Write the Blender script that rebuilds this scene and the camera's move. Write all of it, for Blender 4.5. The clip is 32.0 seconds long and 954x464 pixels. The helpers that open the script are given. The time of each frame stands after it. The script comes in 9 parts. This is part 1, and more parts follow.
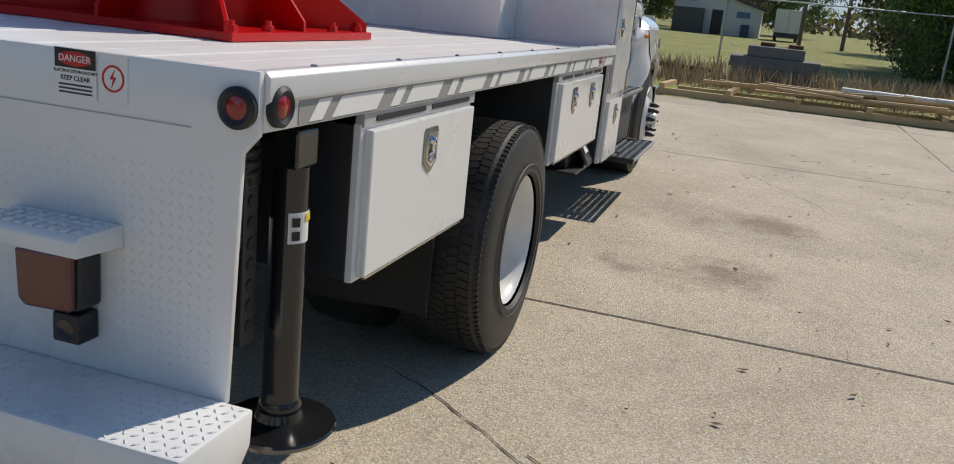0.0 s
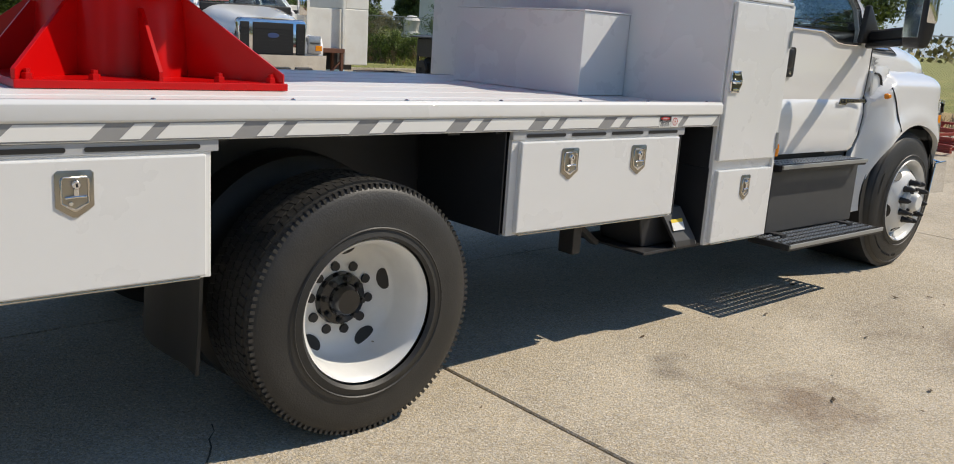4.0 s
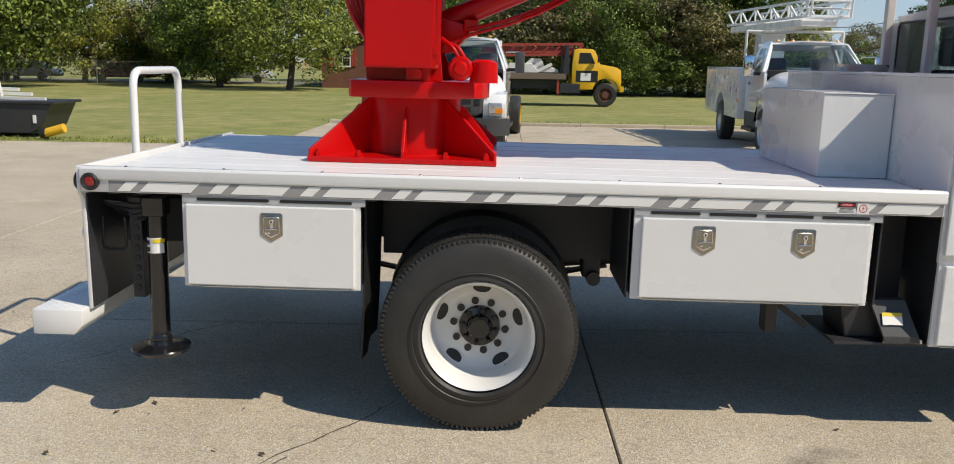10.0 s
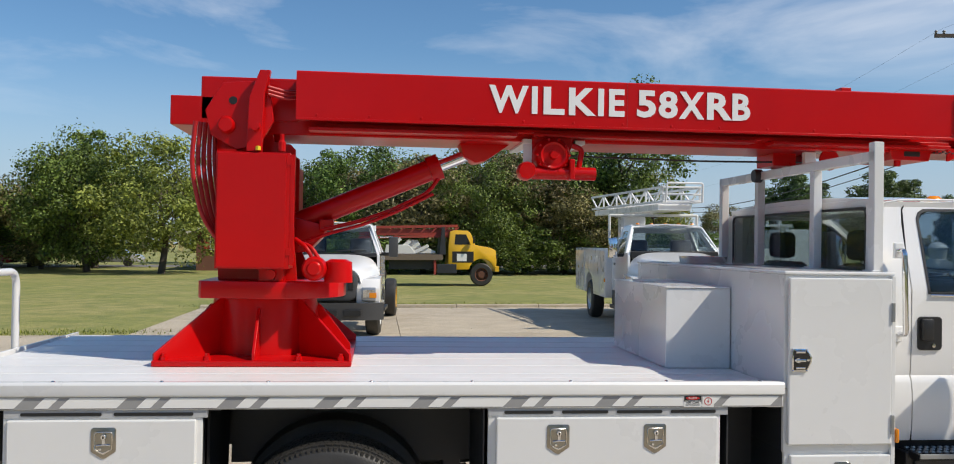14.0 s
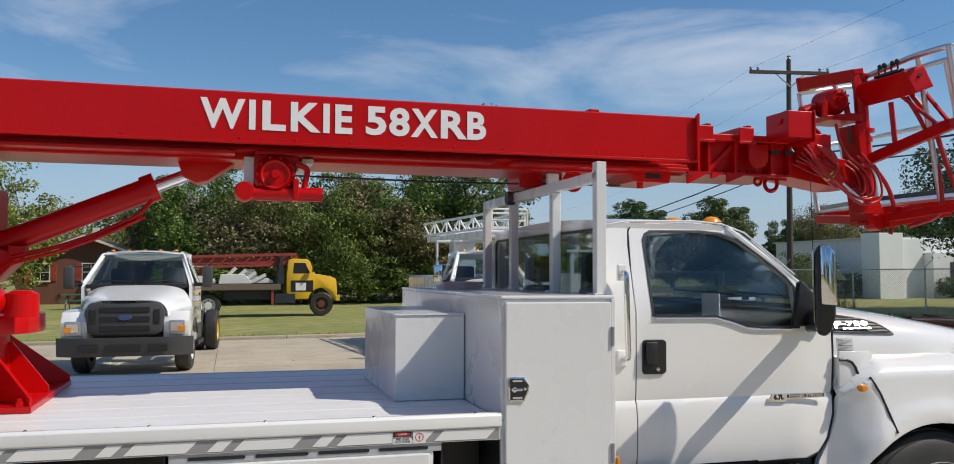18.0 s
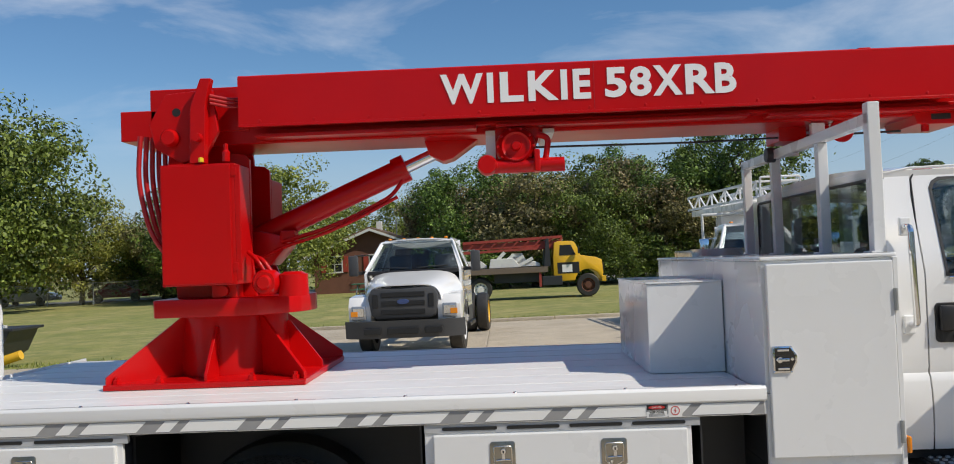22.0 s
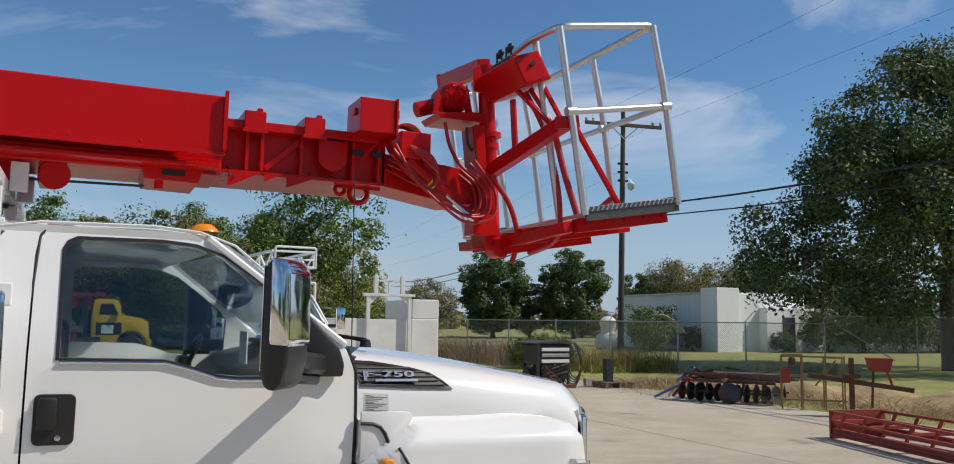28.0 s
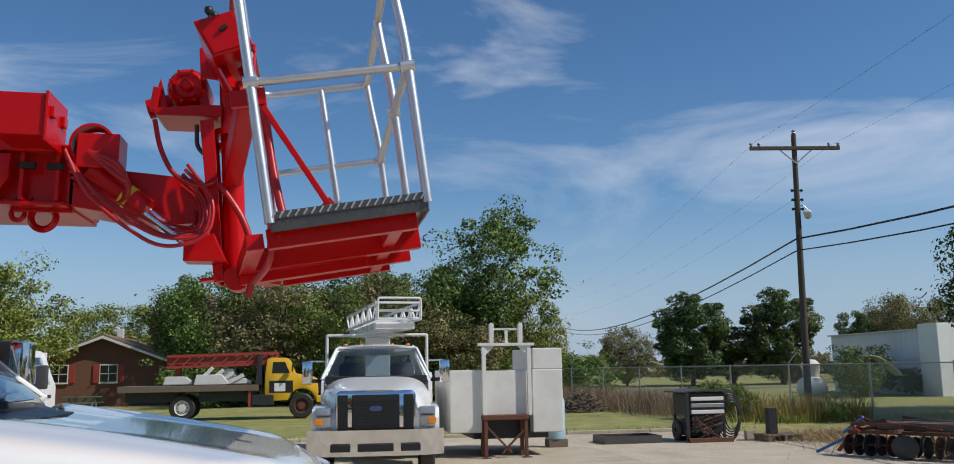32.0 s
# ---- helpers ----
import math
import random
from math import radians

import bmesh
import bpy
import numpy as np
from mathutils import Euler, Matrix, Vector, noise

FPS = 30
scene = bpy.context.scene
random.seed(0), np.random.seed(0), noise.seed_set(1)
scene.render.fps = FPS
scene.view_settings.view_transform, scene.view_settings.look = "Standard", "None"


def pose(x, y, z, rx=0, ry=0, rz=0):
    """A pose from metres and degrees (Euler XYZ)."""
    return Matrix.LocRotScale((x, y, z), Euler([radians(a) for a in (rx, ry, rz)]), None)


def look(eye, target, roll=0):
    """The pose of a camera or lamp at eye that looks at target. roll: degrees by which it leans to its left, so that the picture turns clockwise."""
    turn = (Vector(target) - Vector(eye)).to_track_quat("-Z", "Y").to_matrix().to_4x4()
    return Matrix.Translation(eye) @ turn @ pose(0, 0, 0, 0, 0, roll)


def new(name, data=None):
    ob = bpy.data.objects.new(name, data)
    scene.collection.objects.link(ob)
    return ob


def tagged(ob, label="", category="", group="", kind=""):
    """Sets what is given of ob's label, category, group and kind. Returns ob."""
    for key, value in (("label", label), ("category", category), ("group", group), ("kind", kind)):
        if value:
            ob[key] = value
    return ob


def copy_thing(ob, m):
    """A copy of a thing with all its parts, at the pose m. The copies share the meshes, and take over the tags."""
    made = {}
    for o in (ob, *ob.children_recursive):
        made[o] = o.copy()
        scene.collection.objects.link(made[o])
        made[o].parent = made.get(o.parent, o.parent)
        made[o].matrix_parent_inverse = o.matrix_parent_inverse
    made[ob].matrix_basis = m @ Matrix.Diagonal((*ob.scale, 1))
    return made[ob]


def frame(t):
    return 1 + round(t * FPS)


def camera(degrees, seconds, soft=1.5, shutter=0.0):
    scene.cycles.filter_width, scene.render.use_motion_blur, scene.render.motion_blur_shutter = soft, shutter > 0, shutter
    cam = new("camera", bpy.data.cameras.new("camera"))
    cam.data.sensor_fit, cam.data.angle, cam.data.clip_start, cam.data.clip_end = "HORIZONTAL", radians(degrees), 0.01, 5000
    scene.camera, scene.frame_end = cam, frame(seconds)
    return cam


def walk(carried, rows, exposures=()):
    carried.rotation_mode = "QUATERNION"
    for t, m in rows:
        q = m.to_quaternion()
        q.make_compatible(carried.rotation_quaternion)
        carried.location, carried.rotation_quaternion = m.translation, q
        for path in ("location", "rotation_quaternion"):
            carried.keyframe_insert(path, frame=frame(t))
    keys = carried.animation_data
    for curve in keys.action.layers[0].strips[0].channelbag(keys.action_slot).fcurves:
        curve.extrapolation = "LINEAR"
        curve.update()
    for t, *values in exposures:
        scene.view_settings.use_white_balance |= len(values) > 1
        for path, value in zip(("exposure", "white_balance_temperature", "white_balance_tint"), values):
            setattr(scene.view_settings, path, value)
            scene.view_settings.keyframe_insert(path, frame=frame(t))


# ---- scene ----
cam = camera(57.1, 32.0, soft=1.0)
PATH = [
    (0, (-3.309, -0.904, 1.429), (-1.462, -0.344, 0.905), 5.7),
    (0.5, (-3.166, -1.148, 1.403), (-1.449, -0.289, 0.844), 5.6),
    (1, (-3.03, -1.37, 1.421), (-1.438, -0.296, 0.862), 5.3),
    (1.5, (-2.919, -1.632, 1.466), (-1.527, -0.294, 0.944), 5.3),
    (2, (-2.743, -1.825, 1.431), (-1.437, -0.394, 0.937), 4.9),
    (2.5, (-2.471, -2.019, 1.461), (-1.183, -0.563, 0.993), 4.8),
    (3, (-2.196, -2.299, 1.504), (-0.838, -0.901, 1.058), 4.7),
    (3.5, (-1.964, -2.498, 1.498), (-0.647, -1.06, 1.055), 3.5),
    (4, (-1.663, -2.567, 1.489), (-0.375, -1.104, 1.039), 3.4),
    (4.5, (-1.367, -2.73, 1.483), (-0.136, -1.218, 1.037), 3.3),
    (6.5, (-0.332, -3.082, 1.532), (0.655, -1.409, 1.054), 4.5),
    (7, (-0.072, -3.156, 1.512), (0.812, -1.393, 1.168), 4.7),
    (7.5, (0.14, -3.195, 1.555), (0.955, -1.401, 1.209), 5.0),
    (8, (0.294, -3.294, 1.688), (0.935, -1.44, 1.292), 3.9),
    (8.5, (0.235, -3.455, 1.725), (0.78, -1.575, 1.314), 2.2),
    (9, (0.062, -3.628, 1.732), (0.425, -1.707, 1.311), 1.4),
    (9.5, (0.017, -3.806, 1.752), (0.068, -1.845, 1.364), 2.0),
    (10, (0.121, -4.022, 1.743), (0.08, -2.059, 1.365), 0.9),
    (10.5, (0.172, -4.085, 1.74), (0.086, -2.122, 1.362), 0.1),
    (11, (0.168, -4.048, 1.749), (0.09, -2.085, 1.369), 0.3),
    (11.5, (0.135, -4.006, 1.76), (0.102, -2.042, 1.378), 0.9),
    (12, (0.151, -3.988, 1.759), (0.114, -2.025, 1.375), 0.7),
    (12.5, (0.176, -3.969, 1.756), (0.232, -2.005, 1.376), 0.9),
    (13, (0.212, -3.941, 1.836), (0.248, -1.948, 1.662), 0.7),
    (13.5, (0.229, -3.973, 1.853), (0.348, -1.977, 1.871), 0.6),
    (14, (0.263, -4.002, 1.853), (0.485, -2.015, 1.879), 0.3),
    (14.5, (0.352, -4.028, 1.837), (0.703, -2.059, 1.872), -0.7),
    (15, (0.469, -3.989, 1.813), (0.973, -2.053, 1.844), -2.1),
    (15.5, (0.598, -3.867, 1.828), (1.138, -1.943, 1.919), -2.4),
    (17.5, (1.015, -3.821, 1.844), (1.518, -1.887, 1.931), -0.2),
    (18, (1.011, -3.818, 1.841), (1.55, -1.895, 1.93), -0.4),
    (18.5, (1.043, -3.844, 1.84), (1.568, -1.917, 1.928), -1.2),
    (19, (1.047, -3.849, 1.829), (1.589, -1.926, 1.921), -1.5),
    (19.5, (1.001, -3.838, 1.81), (1.503, -1.903, 1.9), -1.4),
    (20, (0.942, -3.846, 1.806), (1.215, -1.866, 1.898), -1.1),
    (20.5, (0.89, -3.846, 1.811), (0.927, -1.848, 1.906), -0.6),
    (21, (0.906, -3.841, 1.804), (0.842, -1.844, 1.896), -0.9),
    (21.5, (0.974, -3.813, 1.794), (0.885, -1.818, 1.876), -2.4),
    (22, (1.133, -3.67, 1.774), (1.076, -1.673, 1.838), -2.8),
    (22.5, (1.37, -3.534, 1.769), (1.678, -1.559, 1.814), -2.8),
    (23, (1.638, -3.474, 1.764), (2.068, -1.521, 1.8), -1.6),
    (23.5, (1.872, -3.436, 1.765), (2.372, -1.501, 1.784), -1.5),
    (24, (2.044, -3.341, 1.774), (2.688, -1.448, 1.796), -1.0),
    (24.5, (2.16, -3.287, 1.782), (2.8, -1.393, 1.799), 0.1),
    (26.5, (2.396, -3.375, 1.802), (3.08, -1.496, 1.821), 0.5),
    (27, (2.555, -3.364, 1.778), (3.314, -1.515, 1.855), 0.3),
    (27.5, (2.795, -3.248, 1.777), (3.623, -1.436, 1.955), 0.7),
    (28, (3.12, -3.171, 1.76), (3.922, -1.35, 1.961), 0.7),
    (28.5, (3.445, -3.112, 1.784), (4.199, -1.274, 2.002), 1.3),
    (29, (3.741, -3.001, 1.766), (4.454, -1.15, 2.017), 1.1),
    (29.5, (4.075, -2.924, 1.746), (4.733, -1.054, 2.008), 1.1),
    (30, (4.358, -2.863, 1.759), (4.967, -0.977, 2.021), 0.1),
    (30.5, (4.596, -2.748, 1.759), (5.094, -0.835, 2.06), -0.3),
    (31, (4.855, -2.702, 1.756), (5.304, -0.778, 2.066), -0.0),
    (31.5, (5.145, -2.686, 1.774), (5.53, -0.747, 2.081), -0.5),
    (32, (5.408, -2.601, 1.762), (5.757, -0.656, 2.075), -0.9),
]
walk(cam, [(t, look(eye, target, roll)) for t, eye, target, roll in PATH],
     ((0, 0.0, 7000, 10), (1, .10, 7100, 10), (2, .28, 7200, 10), (4, .20, 7200, 10), (11, .22, 7200, 10), (13, .20, 7000, 10), (16, .10, 6980, 10), (21, .05, 6950, 10), (28, .02, 6950, 10), (30, .0, 6950, 10), (32, -.05, 6700, 10)))

# ---- light ----
SUN = Vector((0.86, -0.43, 1.0)).normalized()
world = bpy.data.worlds.new("sky")
scene.world = world
world.use_nodes = True
wn, wl = world.node_tree.nodes, world.node_tree.links
wn.clear()
sky = wn.new("ShaderNodeTexSky")
sky.sky_type = "NISHITA"
sky.sun_disc = False
sky.sun_elevation = math.asin(SUN.z)
sky.sun_rotation = math.atan2(SUN.x, SUN.y)
sky.air_density, sky.dust_density, sky.ozone_density = 1.0, 0.0, 5.0
# thin streaks of high cloud, laid over the whole sky
coord = wn.new("ShaderNodeTexCoord")
flat = wn.new("ShaderNodeMapping")
flat.inputs["Scale"].default_value = (1.0, 1.3, 3.4)
flat.inputs["Rotation"].default_value = (0.0, 0.16, 0.5)
wisp = wn.new("ShaderNodeTexNoise")
wisp.inputs["Scale"].default_value, wisp.inputs["Detail"].default_value = 2.3, 8.0
wisp.inputs["Roughness"].default_value, wisp.inputs["Distortion"].default_value = 0.56, 0.5
ramp = wn.new("ShaderNodeValToRGB")
ramp.color_ramp.elements[0].position, ramp.color_ramp.elements[1].position = 0.51, 0.92
cloud = wn.new("ShaderNodeMix")
cloud.data_type = "RGBA"
cloud.inputs["B"].default_value = (9.0, 9.3, 9.9, 1)
air = wn.new("ShaderNodeBackground")
air.inputs["Strength"].default_value = 0.104
rich = wn.new("ShaderNodeHueSaturation")
rich.inputs["Saturation"].default_value = 1.15
out = wn.new("ShaderNodeOutputWorld")
wl.new(coord.outputs["Generated"], flat.inputs["Vector"])
wl.new(flat.outputs["Vector"], wisp.inputs["Vector"])
wl.new(wisp.outputs["Fac"], ramp.inputs["Fac"])
fade = wn.new("ShaderNodeMapRange")
fade.interpolation_type = "SMOOTHSTEP"
for key, value in zip(("From Min", "From Max", "To Min", "To Max"), (0.06, 0.26, 0.1, 1.0)):
    fade.inputs[key].default_value = value
thin = wn.new("ShaderNodeMath")
thin.operation = "MULTIPLY"
wl.new(fade.outputs["Result"], thin.inputs[0])
wl.new(ramp.outputs["Color"], thin.inputs[1])
wl.new(thin.outputs["Value"], cloud.inputs["Factor"])
wl.new(sky.outputs["Color"], rich.inputs["Color"])
haze = wn.new("ShaderNodeMix")
haze.data_type = "RGBA"
haze.inputs["B"].default_value = (3.1, 4.2, 5.9, 1)
split = wn.new("ShaderNodeSeparateXYZ")
low = wn.new("ShaderNodeMapRange")
low.interpolation_type = "SMOOTHSTEP"
for key, value in zip(("From Min", "From Max", "To Min", "To Max"), (0.0, 0.22, 0.85, 0.0)):
    low.inputs[key].default_value = value
wl.new(coord.outputs["Generated"], split.inputs["Vector"])
wl.new(split.outputs["Z"], low.inputs["Value"])
wl.new(split.outputs["Z"], fade.inputs["Value"])
wl.new(low.outputs["Result"], haze.inputs["Factor"])
wl.new(rich.outputs["Color"], haze.inputs["A"])
wl.new(haze.outputs["Result"], cloud.inputs["A"])
wl.new(cloud.outputs["Result"], air.inputs["Color"])
wl.new(air.outputs["Background"], out.inputs["Surface"])
sun_data = bpy.data.lights.new("sun", "SUN")
sun_data.energy, sun_data.angle, sun_data.color = 3.75, radians(0.53), (1.0, 0.95, 0.87)
new("sun", sun_data).matrix_world = look(SUN * 50, (0, 0, 0))


# ---- materials ----
def material(name, color, rough=0.5, metal=0.0, var=0.0, scale=6.0, bump=0.0, bscale=60.0, stain=None, amount=0.3,
             coat=0.0, rnd=0.0, sscale=1.2):
    """A paint, metal or stone: base colour with fine grain (var, scale), large stains in another colour, relief and coat."""
    m = bpy.data.materials.new(name)
    m.use_nodes = True
    n, l = m.node_tree.nodes, m.node_tree.links
    p = n["Principled BSDF"]
    p.inputs["Roughness"].default_value, p.inputs["Metallic"].default_value = rough, metal
    p.inputs["Coat Weight"].default_value, p.inputs["Coat Roughness"].default_value = coat, 0.05
    where = n.new("ShaderNodeTexCoord")
    last = None
    if var:
        tex = n.new("ShaderNodeTexNoise")
        tex.inputs["Scale"].default_value, tex.inputs["Detail"].default_value = scale, 6
        l.new(where.outputs["Object"], tex.inputs["Vector"])
        mix = n.new("ShaderNodeMix")
        mix.data_type = "RGBA"
        mix.inputs["A"].default_value = (*[c * (1 - var) for c in color], 1)
        mix.inputs["B"].default_value = (*[min(1, c * (1 + var)) for c in color], 1)
        l.new(tex.outputs["Fac"], mix.inputs["Factor"])
        last = mix.outputs["Result"]
        rmap = n.new("ShaderNodeMapRange")
        rmap.inputs["To Min"].default_value, rmap.inputs["To Max"].default_value = max(0.02, rough * 0.8), min(1, rough * 1.2)
        l.new(tex.outputs["Fac"], rmap.inputs["Value"])
        l.new(rmap.outputs["Result"], p.inputs["Roughness"])
    if stain:
        big = n.new("ShaderNodeTexNoise")
        big.inputs["Scale"].default_value, big.inputs["Detail"].default_value, big.inputs["Roughness"].default_value = sscale, 8, 0.65
        l.new(where.outputs["Object"], big.inputs["Vector"])
        r = n.new("ShaderNodeMapRange")
        r.inputs["From Min"].default_value, r.inputs["From Max"].default_value, r.inputs["To Max"].default_value = 0.45, 0.75, amount
        l.new(big.outputs["Fac"], r.inputs["Value"])
        mix2 = n.new("ShaderNodeMix")
        mix2.data_type = "RGBA"
        mix2.inputs["A"].default_value, mix2.inputs["B"].default_value = (*color, 1), (*stain, 1)
        if last:
            l.new(last, mix2.inputs["A"])
        l.new(r.outputs["Result"], mix2.inputs["Factor"])
        last = mix2.outputs["Result"]
    if rnd:
        info = n.new("ShaderNodeObjectInfo")
        hsv = n.new("ShaderNodeHueSaturation")
        rr = n.new("ShaderNodeMapRange")
        rr.inputs["To Min"].default_value, rr.inputs["To Max"].default_value = 1 - rnd, 1 + rnd
        l.new(info.outputs["Random"], rr.inputs["Value"])
        l.new(rr.outputs["Result"], hsv.inputs["Value"])
        hsv.inputs["Color"].default_value = (*color, 1)
        if last:
            l.new(last, hsv.inputs["Color"])
        last = hsv.outputs["Color"]
    if last:
        l.new(last, p.inputs["Base Color"])
    else:
        p.inputs["Base Color"].default_value = (*color, 1)
    if bump:
        fine = n.new("ShaderNodeTexNoise")
        fine.inputs["Scale"].default_value, fine.inputs["Detail"].default_value = bscale, 4
        l.new(where.outputs["Object"], fine.inputs["Vector"])
        b = n.new("ShaderNodeBump")
        b.inputs["Strength"].default_value, b.inputs["Distance"].default_value = bump, 0.01
        l.new(fine.outputs["Fac"], b.inputs["Height"])
        l.new(b.outputs["Normal"], p.inputs["Normal"])
    return m


WHITE = material("white_paint", (0.76, 0.765, 0.76), 0.28, var=0.02, scale=3, coat=0.5, stain=(0.70, 0.69, 0.66), amount=0.18, bump=0.02, bscale=14)
CABW = material("cab_white", (0.84, 0.84, 0.83), 0.22, coat=1.0, var=0.012, scale=2, bump=0.006, bscale=300)
DECKW = material("deck_white", (0.80, 0.80, 0.79), 0.38, var=0.03, scale=9, stain=(0.58, 0.56, 0.53), amount=0.28, bump=0.05, bscale=40, sscale=2.4)
RED = material("crane_red", (0.53, 0.003, 0.004), 0.30, var=0.07, scale=4, coat=0.06, bump=0.035, bscale=16, stain=(0.40, 0.003, 0.004), amount=0.35, sscale=1.6)
REDD = material("hose_red", (0.42, 0.012, 0.014), 0.35, var=0.08, scale=20)
BLACK = material("black_plastic", (0.018, 0.018, 0.019), 0.42, var=0.2, scale=12, bump=0.05, bscale=120)
CHASSIS = material("chassis_black", (0.026, 0.028, 0.033), 0.45, var=0.25, scale=5, stain=(0.07, 0.06, 0.05), amount=0.25)
GLOSSB = material("black_enamel", (0.012, 0.012, 0.013), 0.18, var=0.2, scale=8, coat=0.4)
GREY = material("dark_grey_panel", (0.055, 0.056, 0.058), 0.55, var=0.1, scale=10, bump=0.05, bscale=200)
RUBBER = material("tyre_rubber", (0.026, 0.025, 0.023), 0.52, var=0.2, scale=7, stain=(0.075, 0.068, 0.060), amount=0.35, bump=0.15, bscale=150, sscale=4)
RIMW = material("wheel_white", (0.74, 0.74, 0.72), 0.32, var=0.03, scale=6, stain=(0.45, 0.42, 0.37), amount=0.25, coat=0.3, sscale=5)
RED.node_tree.nodes["Principled BSDF"].inputs["Specular IOR Level"].default_value = 0.28
BADGE = material("badge_metal", (0.46, 0.48, 0.52), 0.22, 1.0)
CHROME = material("chrome", (0.78, 0.78, 0.79), 0.08, 1.0)
STEEL = material("stainless", (0.60, 0.57, 0.52), 0.22, 1.0, var=0.06, scale=30)
STEEL2 = material("pressed_steel", (0.40, 0.37, 0.32), 0.30, 1.0, var=0.1, scale=40)
ALU = material("aluminium", (0.70, 0.71, 0.72), 0.42, 1.0, var=0.06, scale=14, bump=0.04, bscale=90)
WORN = material("worn_aluminium", (0.12, 0.117, 0.113), 0.45, 0.7, var=0.3, scale=30, bump=0.2, bscale=90)
TAPEG = material("tape_grey", (0.30, 0.30, 0.30), 0.45, var=0.06, scale=20)
TAPEW = material("tape_white", (0.80, 0.80, 0.78), 0.35, var=0.02, scale=20)
STRIPG = material("strip_grey", (0.42, 0.43, 0.44), 0.4, var=0.05, scale=8)
LENSR = material("red_lens", (0.30, 0.012, 0.010), 0.18, var=0.15, scale=60, coat=0.5)
LENSD = material("dark_red_lens", (0.10, 0.006, 0.006), 0.14, var=0.3, scale=50, coat=0.6)
LAMPC = material("lamp_reflector", (0.42, 0.43, 0.44), 0.25, 0.5, var=0.25, scale=25, coat=0.6)
LENSO = material("amber_lens", (0.85, 0.27, 0.01), 0.2, coat=0.5)
PAPER = material("label_white", (0.78, 0.78, 0.76), 0.45)
LABELG = material("label_grey_white", (0.60, 0.60, 0.58), 0.5, var=0.06, scale=60)
INK = material("label_black", (0.015, 0.015, 0.015), 0.5)
LRED = material("label_red", (0.55, 0.02, 0.02), 0.45)
LYEL = material("label_yellow", (0.80, 0.58, 0.03), 0.45)
LETTER = material("letter_white", (0.84, 0.84, 0.83), 0.3)
SEAT = material("seat_cloth", (0.05, 0.055, 0.065), 0.8, var=0.2, scale=30)
YELLOW = material("yellow_paint", (0.80, 0.45, 0.02), 0.35, var=0.06, scale=4, coat=0.3, stain=(0.5, 0.3, 0.05), amount=0.25)
GALV = material("galvanised", (0.42, 0.43, 0.43), 0.45, 0.8, var=0.12, scale=9)
RUST = material("rusted_steel", (0.13, 0.050, 0.028), 0.8, var=0.3, scale=14, stain=(0.05, 0.03, 0.025), amount=0.5, bump=0.2, bscale=80)
REDOLD = material("faded_red_steel", (0.34, 0.045, 0.030), 0.6, var=0.2, scale=8, stain=(0.14, 0.05, 0.03), amount=0.4)
OLDW = material("aged_white_paint", (0.70, 0.70, 0.66), 0.45, var=0.04, scale=6, stain=(0.46, 0.38, 0.28), amount=0.3, sscale=2)
WOOD = material("bare_timber", (0.52, 0.38, 0.20), 0.75, var=0.14, scale=12, stain=(0.36, 0.26, 0.15), amount=0.4, bump=0.1, bscale=40, rnd=0.15)
OLDWOOD = material("weathered_wood", (0.16, 0.12, 0.09), 0.85, var=0.25, scale=14, bump=0.2, bscale=30)
BARK = material("bark", (0.085, 0.065, 0.05), 0.9, var=0.3, scale=10, bump=0.5, bscale=25)


def glass(name, tint, rough=0.01):
    m = bpy.data.materials.new(name)
    m.use_nodes = True
    p = m.node_tree.nodes["Principled BSDF"]
    p.inputs["Base Color"].default_value = (*tint, 1)
    p.inputs["Roughness"].default_value, p.inputs["Transmission Weight"].default_value, p.inputs["IOR"].default_value = rough, 1.0, 1.45
    return m


GLASS = glass("tinted_glass", (0.56, 0.65, 0.69))
SCREEN = glass("screen_glass", (0.60, 0.69, 0.72))
CLEAR = glass("clear_glass", (0.9, 0.92, 0.92))


# ---- mesh helpers ----
def thing(name, label, category, group="", kind="", m=None):
    ob = new(name)
    ob.empty_display_size = 0.2
    if m is not None:
        ob.matrix_world = m
    return tagged(ob, label, category, group, kind)


def part(name, bm, mat, parent=None, label="", smooth=0.0, kind=""):
    """Links a bmesh as one mesh object under a thing or a part. smooth: the angle below which edges are shaded round."""
    me = bpy.data.meshes.new(name)
    bmesh.ops.recalc_face_normals(bm, faces=bm.faces)
    if smooth:
        for e in bm.edges:
            e.smooth = len(e.link_faces) == 2 and e.calc_face_angle(4) < radians(smooth)
        for f in bm.faces:
            f.smooth = True
    bm.to_mesh(me)
    bm.free()
    me.materials.append(mat)
    ob = new(name, me)
    ob.parent = parent
    if label:
        ob["label"] = label
    if kind:
        ob["kind"] = kind
    return ob


